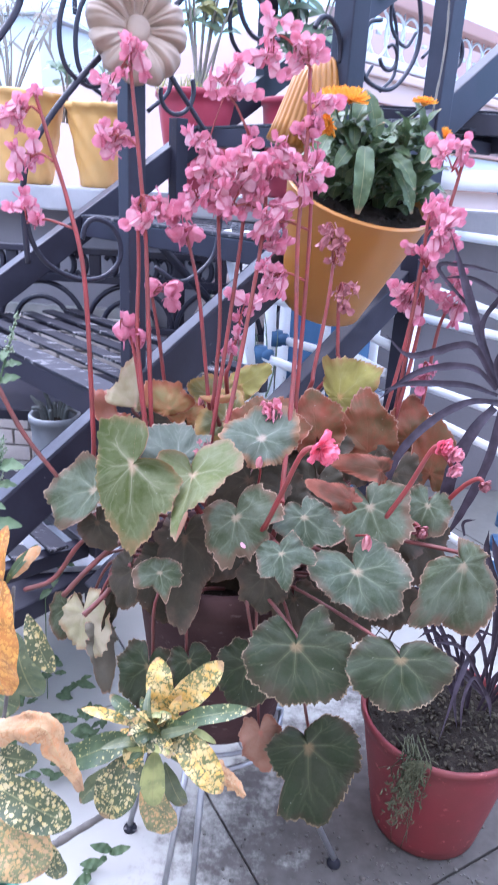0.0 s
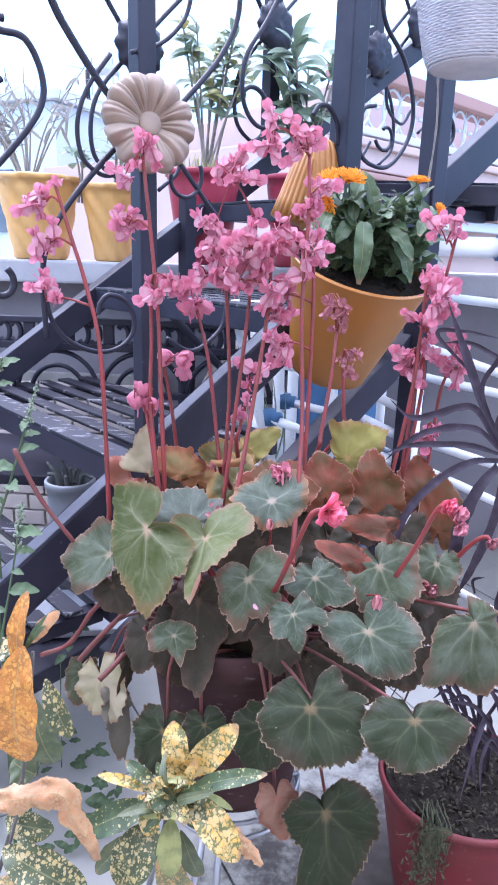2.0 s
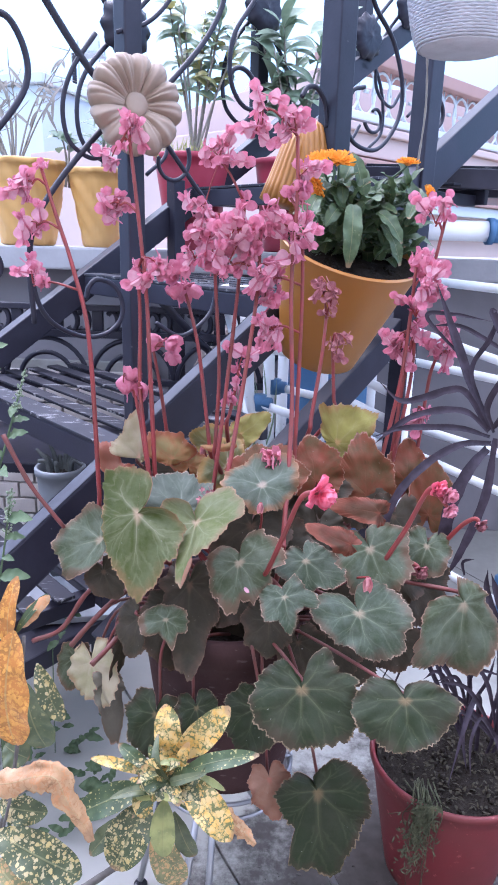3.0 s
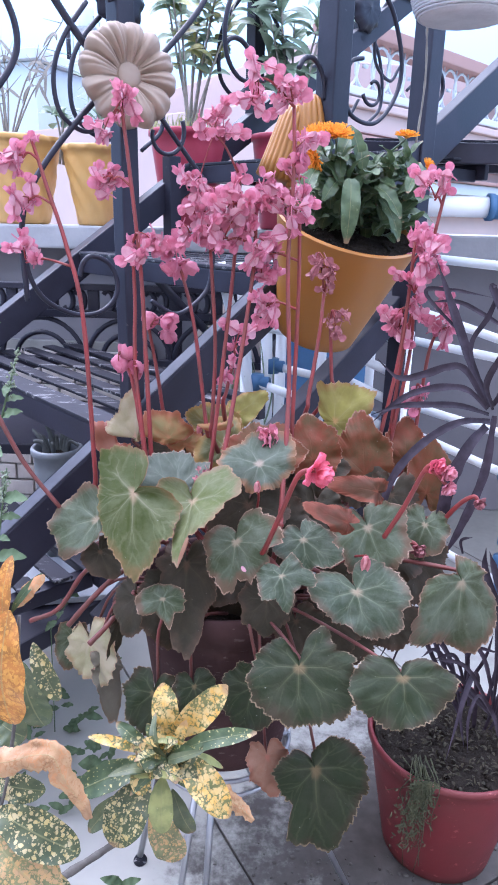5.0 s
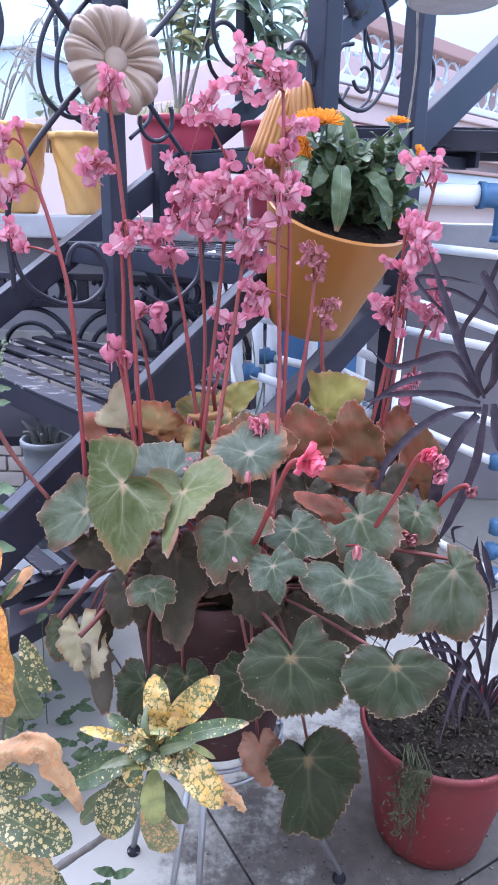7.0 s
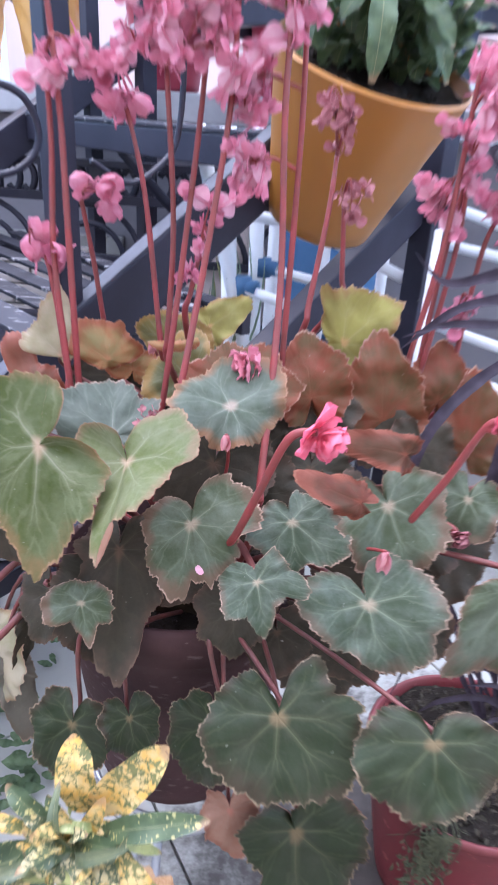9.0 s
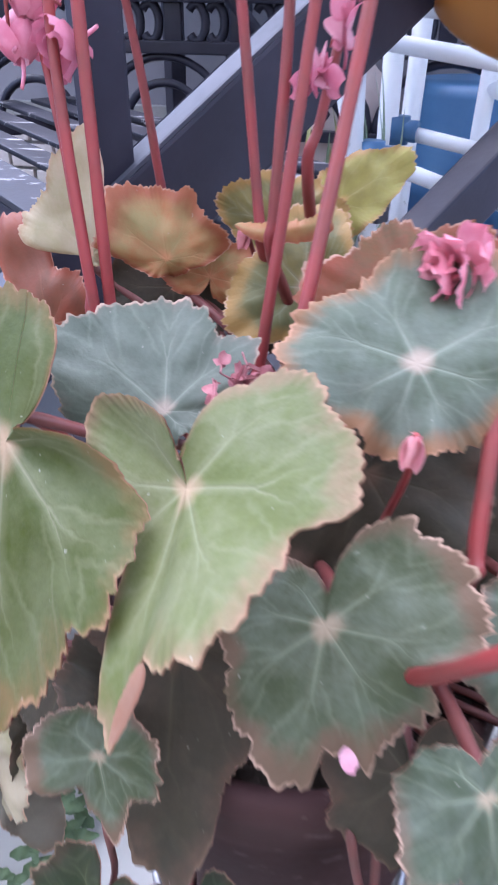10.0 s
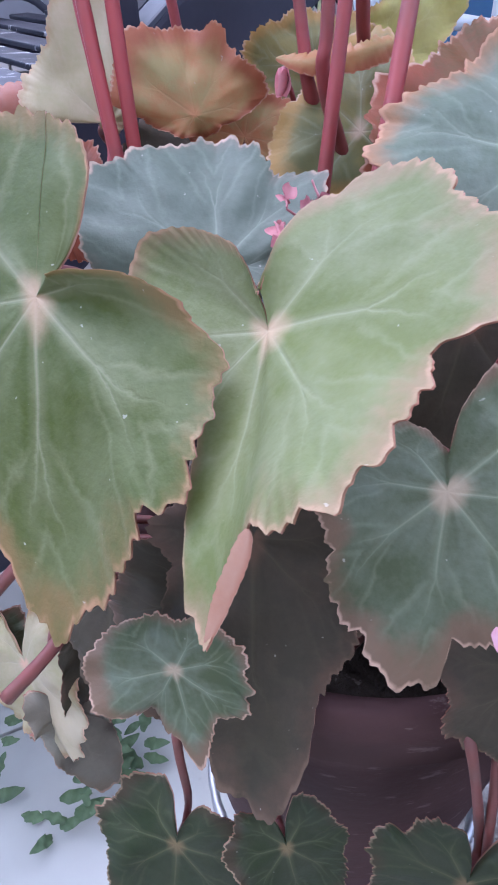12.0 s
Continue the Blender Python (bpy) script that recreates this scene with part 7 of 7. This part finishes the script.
def shrub(name, at, stems, reach, high, leaf_len, leaf_w, n, mats, seed, label, spread=0.5):
    ob = thing(name, at, label, "plant", "plants on the ledge")
    rnd = random.Random(seed)
    tips = []
    for k in range(stems):
        a = rnd.uniform(0, 6.28)
        top = Vector((math.cos(a) * reach * rnd.uniform(0.2, 1), math.sin(a) * reach * 0.6, high * rnd.uniform(0.7, 1.0)))
        line = spline([(rnd.uniform(-0.02, 0.02), rnd.uniform(-0.02, 0.02), -0.03), top * 0.5 + Vector((0, 0, 0.02)), top], 6)
        bm = bmesh.new()
        tube(bm, line, 0.005, 0.0025, 6)
        part("stem", bm, DRY_TWIG, ob)
        tips.append(line)
    for k in range(n):
        line = tips[k % stems]
        f = 1 - spread * rnd.random() ** 1.4
        base = line[int(f * (len(line) - 1))]
        a = rnd.uniform(0, 6.28)
        up = rnd.uniform(-0.25, 0.95)
        dv = Vector((math.cos(a), 0.7 * math.sin(a), up)).normalized()
        ln = leaf_len * rnd.uniform(0.7, 1.15)
        bm = bmesh.new()
        blade(bm, base, base + dv * ln, (0.1, -0.6, 1), leaf_w * rnd.uniform(0.8, 1.1), 0.1, 0.2, 7, 3, 0.12, long_oval)
        part("leaf", bm, mats[rnd.randrange(len(mats))], ob)
    return ob


shrub("ledge_shrub", (-0.27, 2.33, 1.265), 11, 0.17, 0.50, 0.070, 0.020, 140, [LEDGE_GREEN, LEDGE_GREEN, LEDGE_YELLOW], 3, "bushy variegated shrub in a crimson pot on the ledge", 0.5)
shrub("ledge_shrub", (0.06, 2.36, 1.265), 7, 0.17, 0.48, 0.115, 0.027, 80, [LEDGE_GREEN], 4, "green shrub with lance-shaped leaves on the ledge", 0.6)
shrub("ledge_shrub", (-0.69, 2.31, 1.22), 3, 0.05, 0.14, 0.05, 0.02, 14, [LEDGE_GREEN], 6, "small round-leaved plant in a yellow pot")
shrub("ledge_shrub", (-0.57, 2.33, 1.22), 4, 0.12, 0.34, 0.14, 0.006, 34, [LEDGE_GREEN], 7, "narrow-leaved plant in a yellow pot", 0.7)

twigs = thing("dry_shrub", (-0.88, 2.31, 1.25), "almost bare grey twigs with dry leaves in a yellow pot", "plant", "plants on the ledge")
rnd = random.Random(11)
for k in range(15):
    a = rnd.uniform(-0.6, 0.6)
    top = Vector((0.26 * math.sin(a * 2) + rnd.uniform(-0.05, 0.05), rnd.uniform(-0.05, 0.05), rnd.uniform(0.2, 0.36)))
    line = spline([(0, 0, -0.03), top * 0.45 + Vector((rnd.uniform(-0.03, 0.03), 0, 0.03)), top], 6)
    bm = bmesh.new()
    tube(bm, line, 0.004, 0.0015, 5)
    for j in range(5):
        p = line[rnd.randrange(5, len(line))]
        tube(bm, [p, p + Vector((rnd.uniform(-0.08, 0.08), rnd.uniform(-0.02, 0.02), rnd.uniform(-0.02, 0.08)))], 0.0018, 0.001, 4)
    for j in range(6):
        p = line[rnd.randrange(6, len(line))]
        blade(bm, p, p + Vector((rnd.uniform(-0.06, 0.06), -0.01, rnd.uniform(-0.09, 0.02))), (0, -1, 0.3), 0.006, 0.1, 0.2, 5, 2)
    part("twig", bm, DRY_TWIG, twigs)

grass = thing("pot_grass", (-0.30, 2.30, 1.268), "tuft of pale grass in the crimson pot", "grass")
bm = bmesh.new()
for k in range(120):
    b = Vector((rnd.uniform(-0.09, 0.09), rnd.uniform(-0.07, 0.05), 0))
    blade(bm, b, b + Vector((rnd.uniform(-0.04, 0.04), rnd.uniform(-0.03, 0.03), rnd.uniform(0.03, 0.09))), (0, -1, 0.2), 0.0018, 0.1, 0.1, 4, 2)
gr = part("blades", bm, LEDGE_YELLOW, grass)
gr["kind"] = "stuff"

# ---- iron bench with a pierced frieze ----
bench = thing("iron_bench", (-0.45, 1.95, 0.0), "black cast-iron bench with a pierced scroll frieze and arched back", "bench")
bm = bmesh.new()
for z, h in ((0.825, 0.018), (0.745, 0.022)):
    box(bm, (0.1, 0, z), (1.35, 0.03, h), None, 0.003)
part("back_rail", bm, IRON, bench, "", False)
for k in range(11):
    x = -0.5 + 0.125 * k
    bm = bmesh.new()
    for sgn in (-1, 1):
        tube(bm, [Vector((x + sgn * (0.018 + 0.017 * math.cos(a)), 0, 0.785 + 0.03 * math.sin(a))) for a in (radians(40 + 280 * i / 14) for i in range(15))] if sgn < 0 else [Vector((x + (0.018 - 0.017 * math.cos(a)), 0, 0.785 + 0.03 * math.sin(a))) for a in (radians(40 + 280 * i / 14) for i in range(15))], 0.0085, 0.0085, 6)
    box(bm, (x + 0.0625, 0, 0.785), (0.034, 0.016, 0.065), None, 0.003)
    part("frieze_scroll", bm, IRON, bench)
for k in range(5):
    x = -0.5 + 0.27 * k
    for rr in (0.13, 0.085):
        bm = bmesh.new()
        tube(bm, [Vector((x + rr * math.cos(a), 0, 0.60 + rr * math.sin(a))) for a in (math.pi * i / 16 for i in range(17))], 0.008, 0.008, 6)
        part("arch", bm, IRON, bench)
bm = bmesh.new()
box(bm, (0.1, 0, 0.60), (1.35, 0.025, 0.02), None, 0.003)
box(bm, (0.1, -0.2, 0.44), (1.35, 0.4, 0.03), None, 0.004)
part("seat", bm, IRON, bench, "", False)
for x in (-0.55, 0.75):
    for y in (0.0, -0.36):
        bm = bmesh.new()
        box(bm, (x, y, 0.41 if y == 0 else 0.22), (0.035, 0.035, 0.82 if y == 0 else 0.44), None, 0.003)
        part("leg", bm, IRON, bench, "", False)

# ---- white plastic pipe racks ----
def rack(at, label, posts, bars, joints):
    ob = thing("pipe_rack", at, label, "rack", "white pipe racks")
    o = Vector(at)
    for a, b, r in posts:
        bm = bmesh.new()
        tube(bm, [Vector(a) - o, Vector(b) - o], r, r, 12)
        part("upright", bm, WHITE_PVC, ob)
    for a, b, r in bars:
        bm = bmesh.new()
        tube(bm, [Vector(a) - o, Vector(b) - o], r, r, 12)
        part("bar", bm, WHITE_PVC, ob)
    for p in joints:
        bm = bmesh.new()
        c = Vector(p) - o
        tube(bm, [c - Vector((0, 0, 0.02)), c + Vector((0, 0, 0.02))], 0.019, 0.019, 12)
        tube(bm, [c, c + Vector((0.03, -0.012, 0))], 0.016, 0.016, 10)
        part("joint", bm, BLUE_PLASTIC, ob, "blue pipe joint")
    return ob


rack((0.2, 1.7, 0.0), "white plastic pipe rack with sloping bars behind the stairs", [((0.176, 1.800, 0.0), (0.176, 1.800, 0.812), 0.014), ((0.386, 1.646, 0.0), (0.386, 1.646, 0.766), 0.014)],
     [((0.176, 1.800, 0.782), (0.386, 1.646, 0.736), 0.0125), ((0.176, 1.800, 0.710), (0.386, 1.646, 0.643), 0.0125), ((0.176, 1.800, 0.633), (0.386, 1.646, 0.567), 0.0125), ((0.176, 1.800, 0.551), (0.386, 1.646, 0.490), 0.0125)],
     [(0.176, 1.800, 0.782)])
rack((0.55, 1.85, 0.0), "white plastic pipe drying rack before the parapet", [((0.300, 2.046, 0.0), (0.300, 2.046, 0.968), 0.014), ((0.858, 1.510, 0.0), (0.858, 1.510, 0.951), 0.014)],
     [((0.300, 2.046, 0.947), (0.858, 1.510, 0.917), 0.0125), ((0.300, 2.046, 0.830), (0.858, 1.510, 0.685), 0.0125), ((0.300, 2.046, 0.710), (0.858, 1.510, 0.680), 0.0125), ((0.300, 2.046, 0.520), (0.858, 1.510, 0.474), 0.0125), ((0.300, 2.046, 0.459), (0.858, 1.510, 0.344), 0.0125), ((0.300, 2.046, 0.142), (0.858, 1.510, 0.021), 0.0125)],
     [(0.300, 2.046, 0.947), (0.690, 1.672, 0.382), (0.710, 1.653, 0.194), (0.706, 1.656, 0.117), (0.716, 1.646, 0.044)])

rack((0.0, 1.66, 0.0), "white pipe stool frame with blue corner joints", [((-0.095, 1.56, 0.93), (0.03, 1.56, 0.45), 0.014), ((-0.04, 1.57, 0.93), (0.005, 1.57, 0.0), 0.016), ((0.015, 1.70, 0.93), (0.04, 1.70, 0.0), 0.016), ((0.06, 1.80, 0.90), (0.06, 1.80, 0.0), 0.016)],
     [((-0.022, 1.56, 0.785), (0.16, 1.52, 0.762), 0.011), ((0.0, 1.56, 0.64), (0.15, 1.52, 0.60), 0.011), ((0.02, 1.70, 0.82), (0.20, 1.68, 0.80), 0.011), ((0.038, 1.70, 0.655), (0.20, 1.66, 0.63), 0.011)],
     [(-0.022, 1.565, 0.785), (0.002, 1.565, 0.64), (0.02, 1.70, 0.82), (0.038, 1.70, 0.655)])
bm = bmesh.new()
p = thing("water_pipe", (0.710, 1.82, 1.075), "thick white pipe with a blue elbow joint along the railing", "pipe")
tube(bm, [Vector((-0.42, 0.02, 0.0)), Vector((-0.10, 0.004, 0))], 0.027, 0.027, 20)
part("pipe", bm, WHITE_PVC, p)
bm = bmesh.new()
tube(bm, [Vector((-0.39, 0.02, 0.0)), Vector((-0.39, 0.02, -1.075))], 0.013, 0.013, 12)
part("support", bm, WHITE_PVC, p)
bm = bmesh.new()
tube(bm, spline([(-0.11, 0.004, 0.0), (-0.08, 0.003, 0.0), (-0.055, 0.002, -0.006), (-0.04, 0.002, -0.03), (-0.038, 0.002, -0.075), (-0.038, 0.002, -0.11)], 6), 0.031, 0.031, 20)
for q, d in (((-0.11, 0.004, 0.0), Vector((1, 0, 0))), ((-0.038, 0.002, -0.11), Vector((0, 0, 1)))):
    tube(bm, [Vector(q) - d * 0.008, Vector(q) + d * 0.008], 0.035, 0.035, 20)
part("elbow_joint", bm, BLUE_PLASTIC, p, "blue plastic elbow joint")
panel = thing("blue_drum", (0.20, 2.0, 0.0), "blue plastic drum behind the pipe racks", "drum")
bm = bmesh.new()
lathe(bm, [(0.0, 0.0), (0.135, 0.0), (0.14, 0.02), (0.14, 0.24), (0.146, 0.25), (0.146, 0.27), (0.14, 0.28), (0.14, 0.50), (0.146, 0.51), (0.146, 0.53), (0.14, 0.54), (0.138, 0.68), (0.13, 0.70), (0.0, 0.70)], 36)
part("barrel", bm, BLUE_PLASTIC, panel)

# strap-leaved tuft and pale sack between the racks
tuft = thing("grass_plant", (-0.06, 1.62, 0.0), "tuft of long green strap leaves in a low pot", "plant")
bm = bmesh.new()
lathe(bm, [(0.0, 0.0), (0.07, 0.0), (0.09, 0.42), (0.095, 0.43), (0.085, 0.44), (0.08, 0.40), (0.0, 0.40)], 32)
part("pot", bm, GREY_PLASTIC, tuft)
rnd = random.Random(8)
for k in range(26):
    a = rnd.uniform(0, 6.28)
    r = rnd.uniform(0.04, 0.16)
    h = rnd.uniform(0.16, 0.40)
    bm = bmesh.new()
    blade(bm, (0, 0, 0.40), (math.cos(a) * r, math.sin(a) * r * 0.7, 0.40 + h), (math.cos(a), math.sin(a) - 0.3, 0.5), 0.006, 0.12, 0.3, 9, 2, 0.15, lambda t: (1 - t) ** 0.5 + 0.02)
    part("leaf", bm, LEDGE_GREEN if k % 3 else LEDGE_YELLOW, tuft)
SACK = surface("pale_sack", (0.62, 0.52, 0.48), (0.54, 0.44, 0.41), 9, 120, 0.8, 0, 0.4, 0.002)
sack = thing("sack", (-0.10, 2.08, 0.0), "pale pinkish plastic sack leaning by the parapet", "sack")
bm = bmesh.new()
bmesh.ops.create_uvsphere(bm, u_segments=28, v_segments=18, radius=0.18)
for v in bm.verts:
    v.co = Vector((v.co.x * 1.0, v.co.y * 0.7, v.co.z * 2.1 + 0.378)) * (1 + 0.06 * noise.noise(v.co * 14))
part("bag", bm, SACK, sack)

# ---- hanging woven basket ----
BASKET = surface("white_wicker", (0.50, 0.49, 0.52), (0.40, 0.39, 0.42), 20, 160, 0.7, 0, 0.5, 0.002)
basket = thing("hanging_basket", (0.352, 1.25, 1.366), "white woven basket hanging from a chain", "basket")
bm = bmesh.new()
for i in range(34):
    z = 0.0042 * i + 0.004
    r = 0.076 + 0.036 * (i / 34) ** 0.6
    tube(bm, [Vector(((r + 0.0006 * math.cos(30 * a + math.pi * i)) * math.cos(a), (r + 0.0006 * math.cos(30 * a + math.pi * i)) * math.sin(a), z)) for a in (2 * math.pi * k / 120 for k in range(121))], 0.0027, 0.0027, 5)
lathe(bm, [(0.0, 0.0), (0.060, -0.002), (0.072, 0.0), (0.0775, 0.006), (0.086, 0.018), (0.094, 0.045), (0.104, 0.09), (0.1125, 0.145), (0.098, 0.145)], 60)
part("weave", bm, BASKET, basket)
bm = bmesh.new()
for k in range(3):
    a = 2 * math.pi * k / 3
    tube(bm, [Vector((0.105 * math.cos(a), 0.105 * math.sin(a), 0.145)), Vector((0, 0, 0.62))], 0.0015, 0.0015, 5)
tube(bm, [Vector((0, 0, 0.6)), Vector((0, 0, 1.3))], 0.002, 0.002, 5)
part("chain", bm, STEEL, basket)
string = thing("hanging_string", (0.31, 1.36, 1.0), "dry twisted vine string hanging from above", "string")
bm = bmesh.new()
tube(bm, spline([(0, 0, 0.18), (0.006, 0, 0.3), (-0.004, 0, 0.45), (0.004, 0, 0.6), (0, 0, 1.4)], 10), 0.0022, 0.0018, 6, 1, 0.5)
part("vine", bm, DRY_TWIG, string)

# ---- clutter under and beside the stairs ----
pot("grey_bucket", (-0.418, 1.26, 0.27), 0.050, 0.043, 0.285, GREY_PLASTIC, "tall pale grey plastic bucket with dead plants", 0.018, 0.005, None, None, True, "", 0.02)
deadp = thing("dead_cactus", (-0.418, 1.26, 0.535), "dark withered plant in the grey bucket", "plant")
WITHERED = plant_material("withered_stem", (0.045, 0.05, 0.05), (0.11, 0.115, 0.11), 70, 0.75, 0.05)
for k in range(11):
    a = rnd.uniform(0, 6.28)
    bm = bmesh.new()
    tube(bm, spline([(0.02 * math.cos(a), 0.02 * math.sin(a), -0.01), (0.03 * math.cos(a), 0.03 * math.sin(a), 0.03), (0.05 * math.cos(a), 0.04 * math.sin(a), rnd.uniform(0.02, 0.07))], 5), 0.0065, 0.0035, 7, 1, 0.4)
    part("stem", bm, WITHERED, deadp)
SLATE = surface("blue_grey_slab", (0.34, 0.36, 0.41), (0.42, 0.43, 0.46), 8, 90, 0.7, 0, 0.3, 0.002, (0.45, 0.43, 0.42), 20, 0.72)
for c, s, r in (((-0.36, 1.16, 0.29), (0.20, 0.14, 0.016), (10, 4, 20)), ((-0.52, 1.16, 0.295), (0.20, 0.18, 0.016), (6, -8, 40))):
    slab = thing("stone_slab", c, "blue-grey flat slab leaning beneath the stairs", "slab", "slabs under the stairs")
    slab.rotation_euler = [radians(q) for q in r]
    bm = bmesh.new()
    box(bm, (0, 0, 0), s, None, 0.003)
    part("slab", bm, SLATE, slab, "", False)
shelf = thing("iron_shelf", (-0.463, 1.163, 0.0), "low black iron shelf under the stairs carrying slabs and a bucket", "shelf")
shelf.rotation_euler = (0, 0, 0.974)
bm = bmesh.new()
box(bm, (-0.06, 0, 0.25), (0.52, 0.34, 0.04), None, 0.004)
part("top", bm, IRON, shelf, "", False)
for x in (-0.30, 0.17):
    for y in (0.0, 0.15):
        bm = bmesh.new()
        box(bm, (x, y, 0.115), (0.02, 0.02, 0.23), None, 0.002)
        part("leg", bm, IRON, shelf, "", False)
GREEN_TUB = surface("green_tub", (0.05, 0.17, 0.12), (0.07, 0.21, 0.15), 8, 90, 0.5)
tub = thing("green_tub", (-0.32, 0.44, 0.0), "green plastic tub holding the gold-dust shrub", "pot")
bm = bmesh.new()
lathe(bm, [(0.0, 0.0), (0.075, 0.0), (0.08, 0.01), (0.10, 0.20), (0.107, 0.205), (0.107, 0.22), (0.098, 0.222), (0.094, 0.19), (0.0, 0.19)], 40)
part("body", bm, GREEN_TUB, tub)

# dry roots hanging over the red pot
roots = thing("root_tangle", (0.297, 0.704, 0.240), "tangle of dry mossy roots hanging over the red pot's rim", "plant")
rnd = random.Random(21)
LITTER = plant_material("dry_litter", (0.016, 0.014, 0.008), (0.055, 0.045, 0.025), 90, 0.9, 0.0)
MOSS = plant_material("mossy_root", (0.030, 0.036, 0.018), (0.085, 0.088, 0.045), 90, 0.9, 0.0)
bm = bmesh.new()
for k in range(24):
    x, y = rnd.gauss(0.0, 0.010), rnd.uniform(-0.005, 0.02)
    ln = 0.01 + 0.19 * rnd.random() ** 2
    out = rnd.uniform(-0.012, -0.002)
    tube(bm, spline([(x, y + 0.03, rnd.uniform(-0.01, 0.01)), (x + rnd.gauss(0, 0.006), y + out, 0.0), (x + rnd.gauss(0, 0.010), y + out + 0.004, -ln * 0.5), (x + rnd.gauss(0, 0.014), y + out + 0.012, -ln)], 4), 0.0010, 0.0005, 4, 1, 0.9)
for k in range(620):
    f = rnd.random()
    q = Vector((rnd.gauss(-0.016 * f, 0.007 + 0.010 * f * rnd.random()), -0.009 + 0.014 * f, 0.012 - 0.15 * f * rnd.random() ** 0.7))
    blade(bm, q, q + Vector((rnd.gauss(0, 0.006), -0.003, rnd.gauss(-0.003, 0.005))), (0, -1, 0.3), 0.0016, 0.2, 0.3, 4, 2)
r = part("tangle", bm, MOSS, roots)
r["kind"] = "stuff"

litter = tagged(new("soil_litter"), "dry leaf bits and twigs lying on the red pot's soil", "litter", "", "stuff")
litter.location = (0.362, 0.826, 0.222)
bm = bmesh.new()
for k in range(420):
    a, q = rnd.uniform(0, 6.28), 0.118 * math.sqrt(rnd.random())
    c = Vector((q * math.cos(a), q * math.sin(a), rnd.uniform(0.0, 0.006)))
    d = Vector((rnd.gauss(0, 1), rnd.gauss(0, 1), rnd.gauss(0, 0.35))).normalized() * rnd.uniform(0.004, 0.013)
    blade(bm, c, c + d, (rnd.gauss(0, 0.4), rnd.gauss(0, 0.4), 1), rnd.uniform(0.001, 0.0035), 0.2, 0.3, 3, 2)
part("bits", bm, LITTER, litter)

# ---- floor tiles, bricks and dirt ----
tile_me = bpy.data.meshes.new("tile")
bm = bmesh.new()
box(bm, (0, 0, -0.005), (0.596, 0.596, 0.010), None, 0.0015)
bm.to_mesh(tile_me)
bm.free()
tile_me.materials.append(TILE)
ang = math.atan2(-0.498, 0.312)
e1, e2 = Vector((math.cos(ang), math.sin(ang), 0)), Vector((-math.sin(ang), math.cos(ang), 0))
start = Vector((-0.107, 0.96, 0)) + e2 * 0.3 + e1 * 0.17
for i in range(-9, 10):
    for j in range(-9, 10):
        c = start + e1 * (0.6 * i) + e2 * (0.6 * j)
        lay = Matrix.Translation(c) @ Matrix.Rotation(ang, 4, "Z")
        if -2.47 < c.x < 3.07 and -0.61 < c.y < 1.87:
            me = tile_me
        elif -3.3 < c.x < 3.9 and -1.45 < c.y < 2.7:
            # cut to fit along the walls
            bm = bmesh.new()
            bm.from_mesh(tile_me)
            back = lay.inverted()
            for edge, away in (((-2.9, 0, 0), (-1, 0, 0)), ((3.5, 0, 0), (1, 0, 0)), ((0, -1.04, 0), (0, -1, 0)), ((0, 2.3, 0), (0, 1, 0))):
                bmesh.ops.bisect_plane(bm, geom=bm.verts[:] + bm.edges[:] + bm.faces[:], plane_co=back @ Vector(edge), plane_no=back.to_3x3() @ Vector(away), clear_outer=True)
            if len(bm.faces) < 3:
                bm.free()
                continue
            me = bpy.data.meshes.new("cut_tile")
            bm.to_mesh(me)
            bm.free()
            me.materials.append(TILE)
        else:
            continue
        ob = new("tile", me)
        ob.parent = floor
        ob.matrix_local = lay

DIRT = surface("floor_dirt", (0.07, 0.062, 0.055), (0.16, 0.148, 0.135), 30, 200, 0.95, 0, 0.6, 0.003)
dirt = tagged(new("floor_dirt"), "loose soil crumbs and damp dirt on the white tiles", "dirt", "", "stuff")
rnd = random.Random(17)
bm = bmesh.new()
for k in range(700):
    x, y = rnd.gauss(0.30, 0.12), rnd.gauss(0.64, 0.09)
    s = rnd.uniform(0.0008, 0.003) * (1.6 if rnd.random() < 0.1 else 1)
    g = bmesh.ops.create_icosphere(bm, subdivisions=1, radius=s)["verts"]
    bmesh.ops.transform(bm, matrix=Matrix.Translation((x, y, s * 0.4)) @ Matrix.Diagonal((rnd.uniform(0.8, 2), rnd.uniform(0.8, 1.6), 0.6, 1)), verts=g)
part("crumbs", bm, DIRT, dirt)
BRICK = surface("pale_brick", (0.52, 0.46, 0.43), (0.42, 0.37, 0.35), 14, 120, 0.9, 0, 0.5, 0.002)
bm = bmesh.new()
box(bm, (-1.0, 2.285, 0.30), (1.2, 0.03, 0.60), None, 0.002)
brickwork = structure("wall_brick", bm, GROUT, "low pale brick facing on the foot of the parapet")
brick_me = bpy.data.meshes.new("brick")
bm = bmesh.new()
box(bm, (0, 0, 0), (0.115, 0.02, 0.055), None, 0.003)
bm.to_mesh(brick_me)
bm.free()
brick_me.materials.append(BRICK)
for j in range(9):
    for i in range(9):
        ob = new("brick", brick_me)
        ob.parent = brickwork
        ob.location = (-1.54 + 0.123 * i + (0.06 if j % 2 else 0), 2.266, 0.035 + 0.063 * j)
